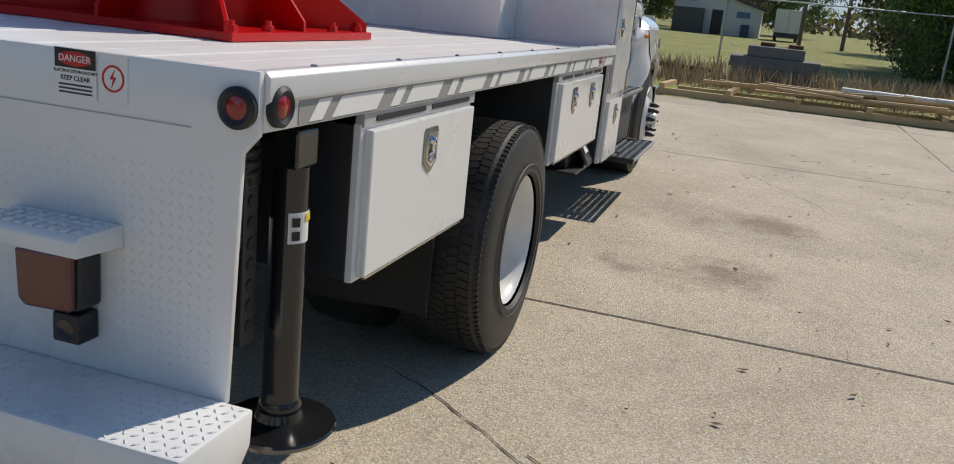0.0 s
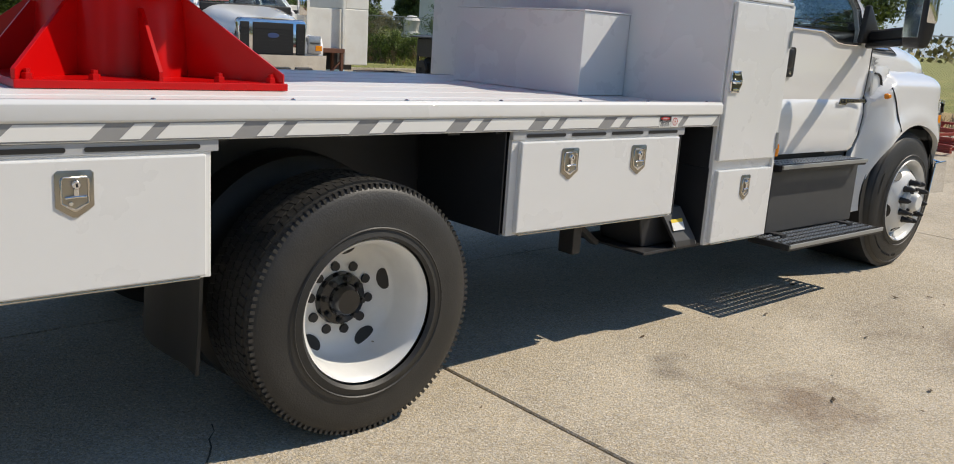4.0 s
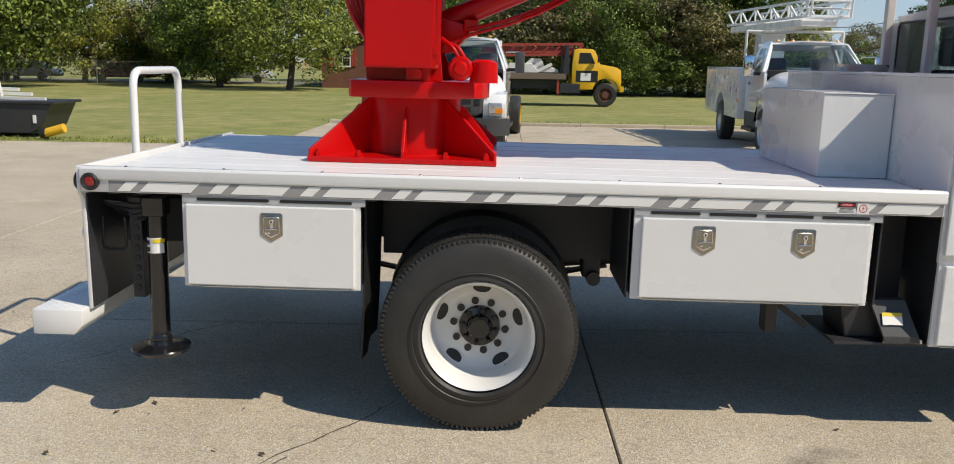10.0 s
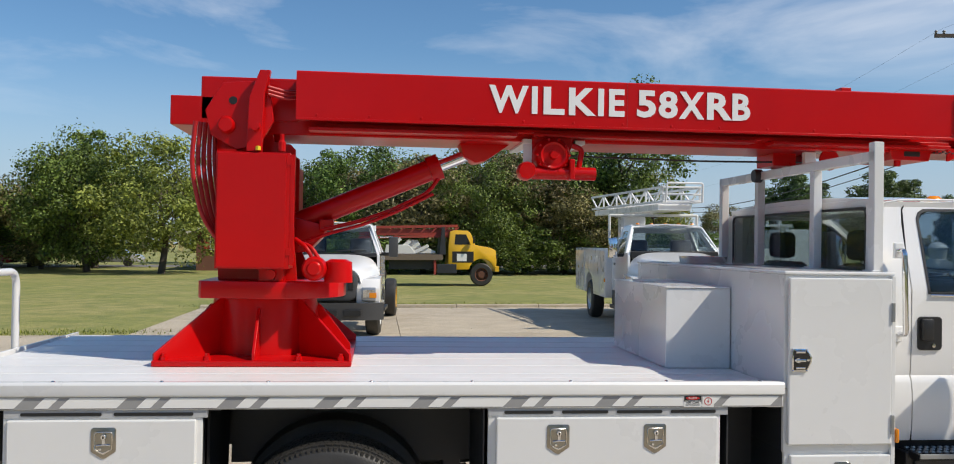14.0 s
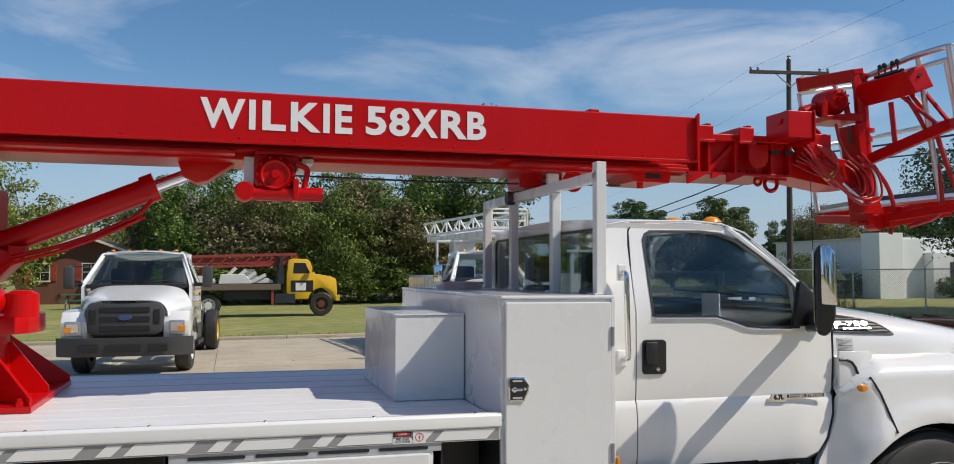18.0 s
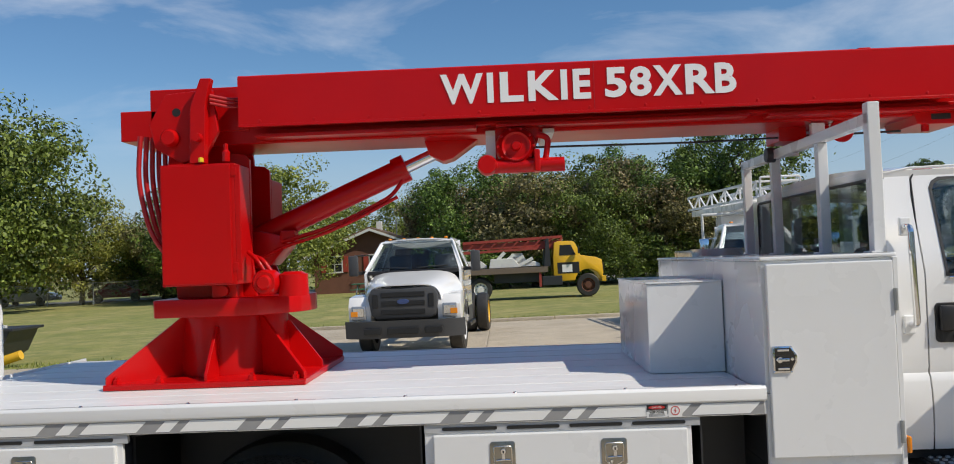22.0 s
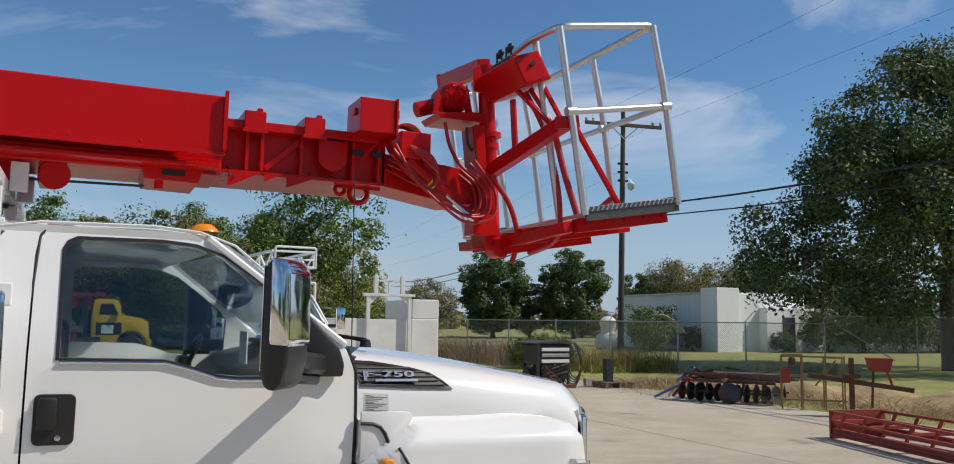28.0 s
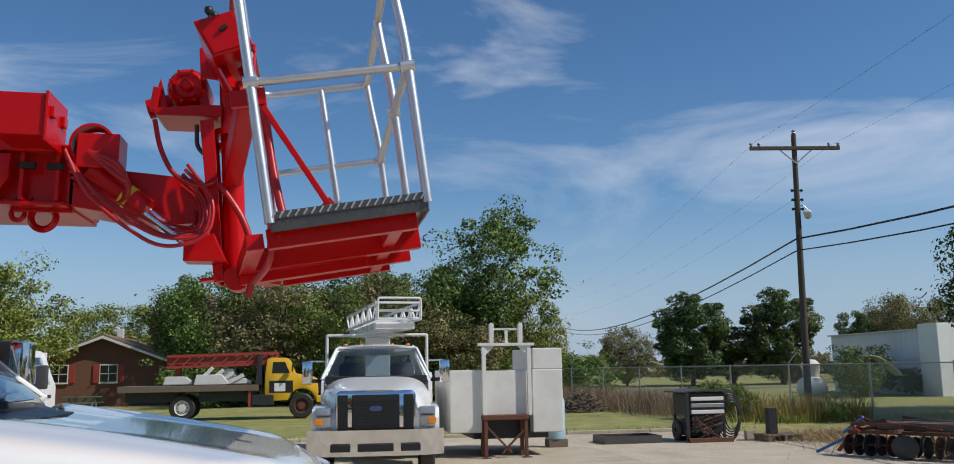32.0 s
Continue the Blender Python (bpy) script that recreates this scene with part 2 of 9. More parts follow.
def box(x0, x1, y0, y1, z0, z1, bev=0.0, seg=2, bm=None, m=None):
    """A box, rounded by bev; adds to bm where one is given."""
    b = bmesh.new()
    vs = bmesh.ops.create_cube(b, size=1)["verts"]
    for v in vs:
        v.co = Vector(((x0 + x1) / 2 + v.co.x * (x1 - x0), (y0 + y1) / 2 + v.co.y * (y1 - y0), (z0 + z1) / 2 + v.co.z * (z1 - z0)))
    if bev:
        bmesh.ops.bevel(b, geom=list(b.edges), offset=bev, segments=seg, affect="EDGES", profile=0.5)
    return merge(b, bm, m)


def merge(b, bm=None, m=None):
    if m is not None:
        bmesh.ops.transform(b, matrix=m, verts=b.verts)
    if bm is None:
        return b
    me = bpy.data.meshes.new("tmp")
    b.to_mesh(me)
    b.free()
    bm.from_mesh(me)
    bpy.data.meshes.remove(me)
    return bm


def rod(a, c, r, r2=None, n=12, bm=None, caps=True):
    """A round bar from a to c, tapering from r to r2."""
    a, c = Vector(a), Vector(c)
    bm = bm or bmesh.new()
    turn = (c - a).to_track_quat("Z", "Y").to_matrix().to_4x4()
    bmesh.ops.create_cone(bm, cap_ends=caps, segments=n, radius1=r, radius2=r if r2 is None else r2, depth=(c - a).length,
                          matrix=Matrix.Translation((a + c) / 2) @ turn)
    return bm


def beam(a, c, w, h, bev=0.003, bm=None, roll=0):
    """A square bar from a to c."""
    a, c = Vector(a), Vector(c)
    d = c - a
    turn = d.to_track_quat("X", "Z").to_matrix().to_4x4() @ pose(0, 0, 0, roll)
    return box(-d.length / 2, d.length / 2, -w / 2, w / 2, -h / 2, h / 2, bev, 1, bm, Matrix.Translation((a + c) / 2) @ turn)


def bent(pts, r=0.25, n=6):
    """Points along a line of straight runs with its corners rounded."""
    pts = [Vector(p) for p in pts]
    res = [pts[0]]
    for a, b, c in zip(pts, pts[1:], pts[2:]):
        k = min(r, (a - b).length * 0.45, (c - b).length * 0.45)
        p, q = b + (a - b).normalized() * k, b + (c - b).normalized() * k
        res += [(1 - s) ** 2 * p + 2 * s * (1 - s) * b + s * s * q for s in [i / n for i in range(n + 1)]]
    return res + [pts[-1]]


def tube(pts, r, n=8, bm=None, closed=False):
    """A round tube along points."""
    pts = [Vector(p) for p in pts]
    bm = bm or bmesh.new()
    rings = []
    up = Vector((0.13, 0.21, 0.97))
    for i, p in enumerate(pts):
        d = (pts[min(i + 1, len(pts) - 1)] - pts[max(i - 1, 0)]).normalized()
        s = d.cross(up)
        if s.length < 1e-3:
            s = d.cross(Vector((1, 0, 0)))
        s.normalize()
        u = s.cross(d)
        up = u
        rings.append([bm.verts.new(p + r * (math.cos(a) * s + math.sin(a) * u)) for a in [2 * math.pi * k / n for k in range(n)]])
    for a, b in zip(rings, rings[1:]):
        for k in range(n):
            bm.faces.new((a[k], a[(k + 1) % n], b[(k + 1) % n], b[k]))
    bm.faces.new(rings[0])
    bm.faces.new(rings[-1])
    return bm


def lathe(prof, n=48, bm=None, m=None, axis="Y"):
    """A turned shape: profile of (radius, along) about the axis."""
    b = bmesh.new()
    rings = []
    for r, h in prof:
        ring = []
        for k in range(n):
            a = 2 * math.pi * k / n
            c, s = r * math.cos(a), r * math.sin(a)
            ring.append(b.verts.new({"Y": (c, h, s), "Z": (c, s, h), "X": (h, c, s)}[axis]))
        rings.append(ring)
    for p, q in zip(rings, rings[1:]):
        for k in range(n):
            b.faces.new((p[k], p[(k + 1) % n], q[(k + 1) % n], q[k]))
    bmesh.ops.remove_doubles(b, verts=b.verts, dist=1e-5)
    return merge(b, bm, m)


def slab(outline, d0, d1, axis="Y", bev=0.0, bm=None, m=None):
    """A flat outline given thickness along an axis. Y: outline in x, z; Z: x, y; X: y, z."""
    b = bmesh.new()
    put = {"Y": lambda u, v, d: (u, d, v), "Z": lambda u, v, d: (u, v, d), "X": lambda u, v, d: (d, u, v)}[axis]
    lo = [b.verts.new(put(u, v, d0)) for u, v in outline]
    hi = [b.verts.new(put(u, v, d1)) for u, v in outline]
    b.faces.new(lo)
    b.faces.new(hi[::-1])
    k = len(lo)
    for i in range(k):
        b.faces.new((lo[i], hi[i], hi[(i + 1) % k], lo[(i + 1) % k]))
    bmesh.ops.recalc_face_normals(b, faces=b.faces)
    if bev:
        bmesh.ops.bevel(b, geom=list(b.edges), offset=bev, segments=2, affect="EDGES", profile=0.5)
    return merge(b, bm, m)


def skin(outline, holes, fy, thick=0.02, zcuts=(), xcuts=(), inward=1):
    """A bent sheet: an outline in x, z with holes, pushed to y = fy(x, z), with thickness away from the outer side."""
    b = bmesh.new()
    edges = []
    for loop in [outline, *holes]:
        vs = [b.verts.new((x, 0, z)) for x, z in loop]
        edges += [b.edges.new((vs[i], vs[(i + 1) % len(vs)])) for i in range(len(vs))]
    bmesh.ops.triangle_fill(b, use_beauty=True, edges=edges)
    for z in zcuts:
        bmesh.ops.bisect_plane(b, geom=b.verts[:] + b.edges[:] + b.faces[:], plane_co=(0, 0, z), plane_no=(0, 0, 1), dist=1e-5)
    for x in xcuts:
        bmesh.ops.bisect_plane(b, geom=b.verts[:] + b.edges[:] + b.faces[:], plane_co=(x, 0, 0), plane_no=(1, 0, 0), dist=1e-5)
    for v in b.verts:
        v.co.y = fy(v.co.x, v.co.z)
    bmesh.ops.recalc_face_normals(b, faces=b.faces)
    ext = bmesh.ops.extrude_face_region(b, geom=b.faces[:])
    for v in ext["geom"]:
        if isinstance(v, bmesh.types.BMVert):
            v.co.y += thick * inward
    return b


def sheet(nu, nv, f, thick=0.0, bm=None):
    """A curved sheet: f(u, v) for u, v in 0..1, with thickness along its normals."""
    b = bmesh.new()
    g = [[b.verts.new(f(i / nu, j / nv)) for j in range(nv + 1)] for i in range(nu + 1)]
    for i in range(nu):
        for j in range(nv):
            b.faces.new((g[i][j], g[i + 1][j], g[i + 1][j + 1], g[i][j + 1]))
    if thick:
        bmesh.ops.recalc_face_normals(b, faces=b.faces)
        b.normal_update()
        bmesh.ops.solidify(b, geom=b.faces[:], thickness=thick)
    return merge(b, bm)


def rounded(x0, x1, z0, z1, r, n=4):
    """The outline of a rectangle with round corners."""
    res = []
    for cx, cz, a in ((x1 - r, z1 - r, 0), (x0 + r, z1 - r, 90), (x0 + r, z0 + r, 180), (x1 - r, z0 + r, 270)):
        res += [(cx + r * math.cos(radians(a + 90 * i / n)), cz + r * math.sin(radians(a + 90 * i / n))) for i in range(n + 1)]
    return res


def words(name, text, size, m, mat, parent, depth=0.002, bold=0.0, fit=None):
    """Writing as thin raised letters; m is the pose of its middle, x along the line, z out of the surface."""
    cu = bpy.data.curves.new(name, "FONT")
    cu.body, cu.size, cu.extrude, cu.offset = text, size, depth, bold
    cu.align_x, cu.align_y, cu.resolution_u = "CENTER", "CENTER", 3
    tmp = bpy.data.objects.new("tmp", cu)
    scene.collection.objects.link(tmp)
    bpy.context.view_layer.update()
    me = bpy.data.meshes.new_from_object(tmp.evaluated_get(bpy.context.evaluated_depsgraph_get()))
    bpy.data.objects.remove(tmp)
    me.materials.clear()
    me.materials.append(mat)
    if fit:
        xs, ys = [v.co.x for v in me.vertices], [v.co.y for v in me.vertices]
        mid, k = ((max(xs) + min(xs)) / 2, (max(ys) + min(ys)) / 2), (fit[0] / (max(xs) - min(xs)), fit[1] / (max(ys) - min(ys)))
        for v in me.vertices:
            v.co.x, v.co.y = (v.co.x - mid[0]) * k[0], (v.co.y - mid[1]) * k[1]
    ob = new(name, me)
    ob.parent = parent
    ob.matrix_local = m
    return ob


SIDE = Euler((radians(90), 0, 0)).to_matrix().to_4x4()  # writing that faces the -y side
REAR = Euler((radians(90), 0, radians(-90))).to_matrix().to_4x4()  # writing that faces the -x side

# ---- ground ----
def concrete():
    m = bpy.data.materials.new("yard_concrete")
    m.use_nodes = True
    n, l = m.node_tree.nodes, m.node_tree.links
    p = n["Principled BSDF"]
    p.inputs["Roughness"].default_value = 0.88
    pos = n.new("ShaderNodeNewGeometry")

    def tex(scale, detail=6, rough=0.6):
        t = n.new("ShaderNodeTexNoise")
        t.inputs["Scale"].default_value, t.inputs["Detail"].default_value, t.inputs["Roughness"].default_value = scale, detail, rough
        l.new(pos.outputs["Position"], t.inputs["Vector"])
        return t.outputs["Fac"]

    def rng(v, a, b, lo, hi):
        r = n.new("ShaderNodeMapRange")
        for k, x in zip(("From Min", "From Max", "To Min", "To Max"), (a, b, lo, hi)):
            r.inputs[k].default_value = x
        l.new(v, r.inputs["Value"])
        return r.outputs["Result"]

    def blend(a, col, fac):
        x = n.new("ShaderNodeMix")
        x.data_type = "RGBA"
        if isinstance(a, tuple):
            x.inputs["A"].default_value = (*a, 1)
        else:
            l.new(a, x.inputs["A"])
        x.inputs["B"].default_value = (*col, 1)
        l.new(fac, x.inputs["Factor"])
        return x.outputs["Result"]

    c = blend((0.40, 0.340, 0.250), (0.52, 0.450, 0.345), rng(tex(1.1), 0.3, 0.7, 0, 1))
    c = blend(c, (0.25, 0.205, 0.150), rng(tex(0.45, 8, 0.7), 0.52, 0.74, 0, 0.75))
    c = blend(c, (0.68, 0.62, 0.52), rng(tex(70, 3, 0.7), 0.52, 0.70, 0, 0.75))
    c = blend(c, (0.16, 0.125, 0.09), rng(tex(95, 3, 0.7), 0.56, 0.72, 0, 0.7))
    c = blend(c, (0.20, 0.165, 0.125), rng(tex(14, 6, 0.75), 0.54, 0.74, 0, 0.6))
    c = blend(c, (0.52, 0.43, 0.30), rng(tex(2.3, 8, 0.75), 0.55, 0.75, 0, 0.55))
    c = blend(c, (0.10, 0.085, 0.07), rng(tex(0.9, 3, 0.5), 0.69, 0.80, 0, 0.7))
    # two old oil and rust stains with frayed edges
    for x, y, r, col in ((1.78, -0.86, 0.30, (0.16, 0.105, 0.07)), (3.3, -1.15, 0.34, (0.17, 0.12, 0.085)), (0.5, -3.9, 0.5, (0.20, 0.155, 0.11))):
        d = n.new("ShaderNodeVectorMath")
        d.operation = "DISTANCE"
        d.inputs[1].default_value = (x, y, 0)
        l.new(pos.outputs["Position"], d.inputs[0])
        e = n.new("ShaderNodeMath")
        e.operation = "MULTIPLY_ADD"
        e.inputs[1].default_value = 0.7
        l.new(tex(5, 6, 0.7), e.inputs[0])
        l.new(d.outputs["Value"], e.inputs[2])
        c = blend(c, col, rng(e.outputs["Value"], r + .40, r + .12, 0, 0.65))
    # exposed pebbles
    vor = n.new("ShaderNodeTexVoronoi")
    vor.inputs["Scale"].default_value = 120
    l.new(pos.outputs["Position"], vor.inputs["Vector"])
    sep = n.new("ShaderNodeSeparateColor")
    l.new(vor.outputs["Color"], sep.inputs["Color"])
    peb = n.new("ShaderNodeHueSaturation")
    l.new(rng(sep.outputs["Red"], 0, 1, 0.80, 1.22), peb.inputs["Value"])
    l.new(rng(sep.outputs["Green"], 0, 1, 0.7, 1.3), peb.inputs["Saturation"])
    l.new(c, peb.inputs["Color"])
    c = peb.outputs["Color"]
    info = n.new("ShaderNodeObjectInfo")
    hsv = n.new("ShaderNodeHueSaturation")
    l.new(rng(info.outputs["Random"], 0, 1, 0.92, 1.08), hsv.inputs["Value"])
    l.new(c, hsv.inputs["Color"])
    l.new(hsv.outputs["Color"], p.inputs["Base Color"])
    b = n.new("ShaderNodeBump")
    b.inputs["Strength"].default_value, b.inputs["Distance"].default_value = 0.9, 0.008
    l.new(tex(90, 4), b.inputs["Height"])
    l.new(b.outputs["Normal"], p.inputs["Normal"])
    return m


def lawn():
    m = bpy.data.materials.new("mown_grass")
    m.use_nodes = True
    n, l = m.node_tree.nodes, m.node_tree.links
    p = n["Principled BSDF"]
    p.inputs["Roughness"].default_value = 0.95
    pos = n.new("ShaderNodeNewGeometry")
    prev = (0.285, 0.290, 0.080)
    for scale, col, lo, hi, amt in ((0.30, (0.47, 0.39, 0.16), 0.42, 0.70, 0.8), (1.3, (0.140, 0.185, 0.042), 0.42, 0.70, 0.8),
                                    (9.0, (0.44, 0.37, 0.18), 0.50, 0.75, 0.5), (30.0, (0.085, 0.11, 0.03), 0.48, 0.66, 0.7)):
        t = n.new("ShaderNodeTexNoise")
        t.inputs["Scale"].default_value, t.inputs["Detail"].default_value = scale, 7
        l.new(pos.outputs["Position"], t.inputs["Vector"])
        r = n.new("ShaderNodeMapRange")
        for k, x in zip(("From Min", "From Max", "To Max"), (lo, hi, amt)):
            r.inputs[k].default_value = x
        l.new(t.outputs["Fac"], r.inputs["Value"])
        x = n.new("ShaderNodeMix")
        x.data_type = "RGBA"
        if isinstance(prev, tuple):
            x.inputs["A"].default_value = (*prev, 1)
        else:
            l.new(prev, x.inputs["A"])
        x.inputs["B"].default_value = (*col, 1)
        l.new(r.outputs["Result"], x.inputs["Factor"])
        prev = x.outputs["Result"]
    l.new(prev, p.inputs["Base Color"])
    b = n.new("ShaderNodeBump")
    b.inputs["Strength"].default_value, b.inputs["Distance"].default_value = 0.7, 0.05
    t = n.new("ShaderNodeTexNoise")
    t.inputs["Scale"].default_value = 22
    l.new(pos.outputs["Position"], t.inputs["Vector"])
    l.new(t.outputs["Fac"], b.inputs["Height"])
    l.new(b.outputs["Normal"], p.inputs["Normal"])
    return m


CONC, LAWN = concrete(), lawn()
ASPH = material("road_grey", (0.19, 0.18, 0.165), 0.9, var=0.15, scale=30)


def build_ground():
    g = bmesh.new()
    xs = [-900, -300, -120, -60, -30, -10, 0, 10, 25, 50, 100, 300, 900]
    ys = [-900, -200, -60, -20, 0, 14, 22, 40, 60, 100, 300, 900]
    grid = [[g.verts.new((x, y, -0.015)) for y in ys] for x in xs]
    for i in range(len(xs) - 1):
        for j in range(len(ys) - 1):
            g.faces.new((grid[i][j], grid[i + 1][j], grid[i + 1][j + 1], grid[i][j + 1]))
    tagged(part("ground", g, LAWN), "mown lawn, patchy green and straw-coloured grass", "lawn", kind="structure")

    yard = thing("yard_pavement", "sunlit beige concrete yard cast in large slabs", "pavement", kind="structure")
    xj = [-31.7, -26.3, -20.9, -15.5, -10.1, -4.7, 0.7, 6.1, 11.5, 16.9]
    yj = [-22.1, -17.35, -12.6, -7.85, -3.1, 1.65, 6.4, 11.15, 14.1, 17.6, 21.2]
    meshes = {}
    rnd = random.Random(4)
    for i in range(len(xj) - 1):
        for j in range(len(yj) - 1):
            if (yj[j] > 14 and xj[i] < -5.2) or (xj[i] > 11 and yj[j + 1] < 2):
                continue
            w, h = xj[i + 1] - xj[i] - 0.009, yj[j + 1] - yj[j] - 0.009
            key = (round(w, 3), round(h, 3))
            if key not in meshes:
                meshes[key] = bpy.data.meshes.new("slab")
                b = box(-w / 2, w / 2, -h / 2, h / 2, -0.12, 0, 0.006, 1)
                b.to_mesh(meshes[key])
                b.free()
                meshes[key].materials.append(CONC)
            ob = new("slab", meshes[key])
            ob.parent = yard
            ob.location = ((xj[i] + xj[i + 1]) / 2, (yj[j] + yj[j + 1]) / 2, rnd.uniform(-0.002, 0.002))
    # the short last slabs along the timber stack
    for j in range(4):
        w, h = 1.1, yj[j + 2] - yj[j + 1] - 0.014
        ob = part("slab", box(-w / 2, w / 2, -h / 2, h / 2, -0.12, 0, 0.006, 1), CONC, yard)
        ob.location = (12.06, (yj[j + 1] + yj[j + 2]) / 2, 0.001)
    kerb = thing("kerb", "low concrete kerb along the lawn", "kerb", kind="structure")
    for k in range(9):
        part("kerb_stone", box(-4.7 + k * 2.4, -4.7 + k * 2.4 + 2.388, 21.21, 21.38, -0.1, 0.09, 0.02), CONC, kerb)
    # cracks in the slabs: thin dark lines a few millimetres wide
    dirt = material("joint_dirt", (0.11, 0.085, 0.055), 0.95, var=0.3, scale=60)
    rnd = random.Random(8)

    def crack(a, c, wid, name="crack"):
        b = bmesh.new()
        a, c = Vector(a), Vector(c)
        k = max(6, int((c - a).length / 0.06))
        side = Vector((-(c - a).y, (c - a).x)).normalized()
        prev, off = None, 0.0
        for i in range(k + 1):
            off += rnd.uniform(-0.016, 0.016)
            p = a + (c - a) * i / k + side * off
            w = wid * rnd.uniform(0.3, 1.3)
            now = [b.verts.new((p.x - side.x * w, p.y - side.y * w, 0.0035)), b.verts.new((p.x + side.x * w, p.y + side.y * w, 0.0035))]
            if prev:
                b.faces.new((prev[0], prev[1], now[1], now[0]))
            prev = now
        return part(name, b, dirt, yard, "dark hairline crack")

    crack((-1.0, -0.62), (-0.45, 0.35), 0.0035)
    crack((-0.78, -0.39), (-1.6, -1.5), 0.003)
    crack((-2.4, 0.75), (-1.6, 1.62), 0.004)
    crack((6.2, 4.2), (9.8, 3.1), 0.004)
    crack((4.0, -1.6), (5.6, -0.9), 0.003)
    b = box(0.692, 0.708, -22, 21, -0.1, -0.011)
    for x in (-4.7, 6.1, 11.5):
        box(x - 0.008, x + 0.008, -22, 21, -0.1, -0.011, bm=b)
    for y in (-7.85, -3.1, 1.65, 6.4, 11.15):
        box(-31, 12.6, y - 0.008, y + 0.008, -0.1, -0.0115, bm=b)
    part("joint_filler", b, dirt, yard, "dirt in the slab joints")
    road = slab([(-120, 57), (-10, 62.5), (60, 66), (60, 72), (-10, 68.5), (-120, 62)], -0.012, 0.02, "Z")
    tagged(part("road", road, ASPH), "pale street beyond the lawn", "road", kind="structure")
    # scraps of leaf and grit on the concrete
    b = bmesh.new()
    for _ in range(420):
        x, y = rnd.uniform(-4, 9), rnd.choice((rnd.uniform(-3.4, 0.2), rnd.uniform(-3.4, 18)))
        s, a = rnd.uniform(0.006, 0.022), rnd.uniform(0, 6.3)
        vs = [b.verts.new((x + s * math.cos(a + t) * f, y + s * math.sin(a + t) * f, 0.006 + 0.01 * rnd.random())) for t, f in ((0, 1.4), (1.6, .6), (3.1, 1.2), (4.7, .5))]
        b.faces.new(vs)
    tagged(part("leaf_litter", b, material("dry_leaf", (0.10, 0.065, 0.035), 0.9, var=0.3, scale=50)), "scraps of dry leaf on the concrete", "leaf litter", kind="stuff")


build_ground()

# ---- the boom truck ----
TRUCK = pose(0, 0, 0, 0, 0.63, 0)  # the truck sits slightly nose down
FAR = 2.42  # far side of the body: y is mirrored about 1.21


def mirrored(y):
    return FAR - y


def latch(parent, x, z, y, w=0.105, h=0.135):
    """A pressed steel paddle latch in the shape of a shield: raised rim, dished middle, folding T-handle and lock."""
    shield = [(-w / 2 + .008, h / 2), (w / 2 - .008, h / 2), (w / 2, h / 2 - .008), (w / 2, -h * 0.27), (.006, -h / 2), (-.006, -h / 2), (-w / 2, -h * 0.27), (-w / 2, h / 2 - .008)]
    at = lambda k: [(x + u * k, z + v * k) for u, v in shield]
    rim = part("latch", slab(at(1), y - 0.004, y, bev=0.0015), STEEL2, parent, "stainless paddle latch", 40)
    loop = at(.70)
    part("raised_rim", tube([(u, y - .005, v) for u, v in loop + loop[:1]], .0042, 8), STEEL, rim, "", 60)
    part("dish", slab(at(.66), y - 0.0052, y - 0.004), STEEL2, rim)
    part("lock", lathe([(0, -0.018), (0.010, -0.018), (0.013, -0.014), (0.015, -0.004)], 16, m=Matrix.Translation((x + .002, y, z + h * .20))), CHROME, rim, "", 40)
    part("keyway", box(x - .001, x + .005, y - 0.0190, y - 0.0178, z + h * .16, z + h * .24), INK, rim)
    part("handle_stem", box(x - .005, x + .009, y - 0.014, y - 0.005, z - h * .06, z + h * .14, 0.003), CHROME, rim)
    part("handle_bar", tube([(x - w * .26, y - .009, z - h * .07), (x, y - .012, z - h * .05), (x + w * .28, y - .009, z - h * .055)], .0042, 8), CHROME, rim, "", 60)
    part("fold", slab([(x - w * .26, z - h * .26), (x, z - h * .355), (x + w * .26, z - h * .24), (x + w * .26, z - h * .21), (x, z - h * .31), (x - w * .26, z - h * .23)], y - .009, y - .005), CHROME, rim)
    part("stud", lathe([(0, -.011), (.006, -.010), (.007, -.005)], 10, m=Matrix.Translation((x - .012, y, z - h * .19))), CHROME, rim, "", 40)
    return rim


def tool_box(x0, x1, z0, z1, latches, label, lw=0.105, lip0=0.022, lip1=0.022):
    t = thing("tool_box", label, "tool box", "under-deck tool boxes", m=TRUCK)
    part("body", box(x0 - lip0 + 0.004, x1 + lip1 - 0.004, 0.034, 0.5, z0 - 0.008, z1 + 0.010, 0.004), CHASSIS, t, "black steel box")
    part("front_frame", box(x0 - lip0, x1 + lip1, 0.012, 0.033, z0 - 0.012, z1 + 0.014, 0.003), WHITE, t)
    d = part("door", box(x0, x1, -0.012, 0.014, z0, z1, 0.006), WHITE, t, "white enamelled door")
    for x in latches:
        latch(d, x, (z1 - 0.098), -0.012, lw)
    part("hinge", rod((x0 + .02, 0.0, z0 - 0.006), (x1 - .02, 0.0, z0 - 0.006), 0.006), STEEL, t)
    return t


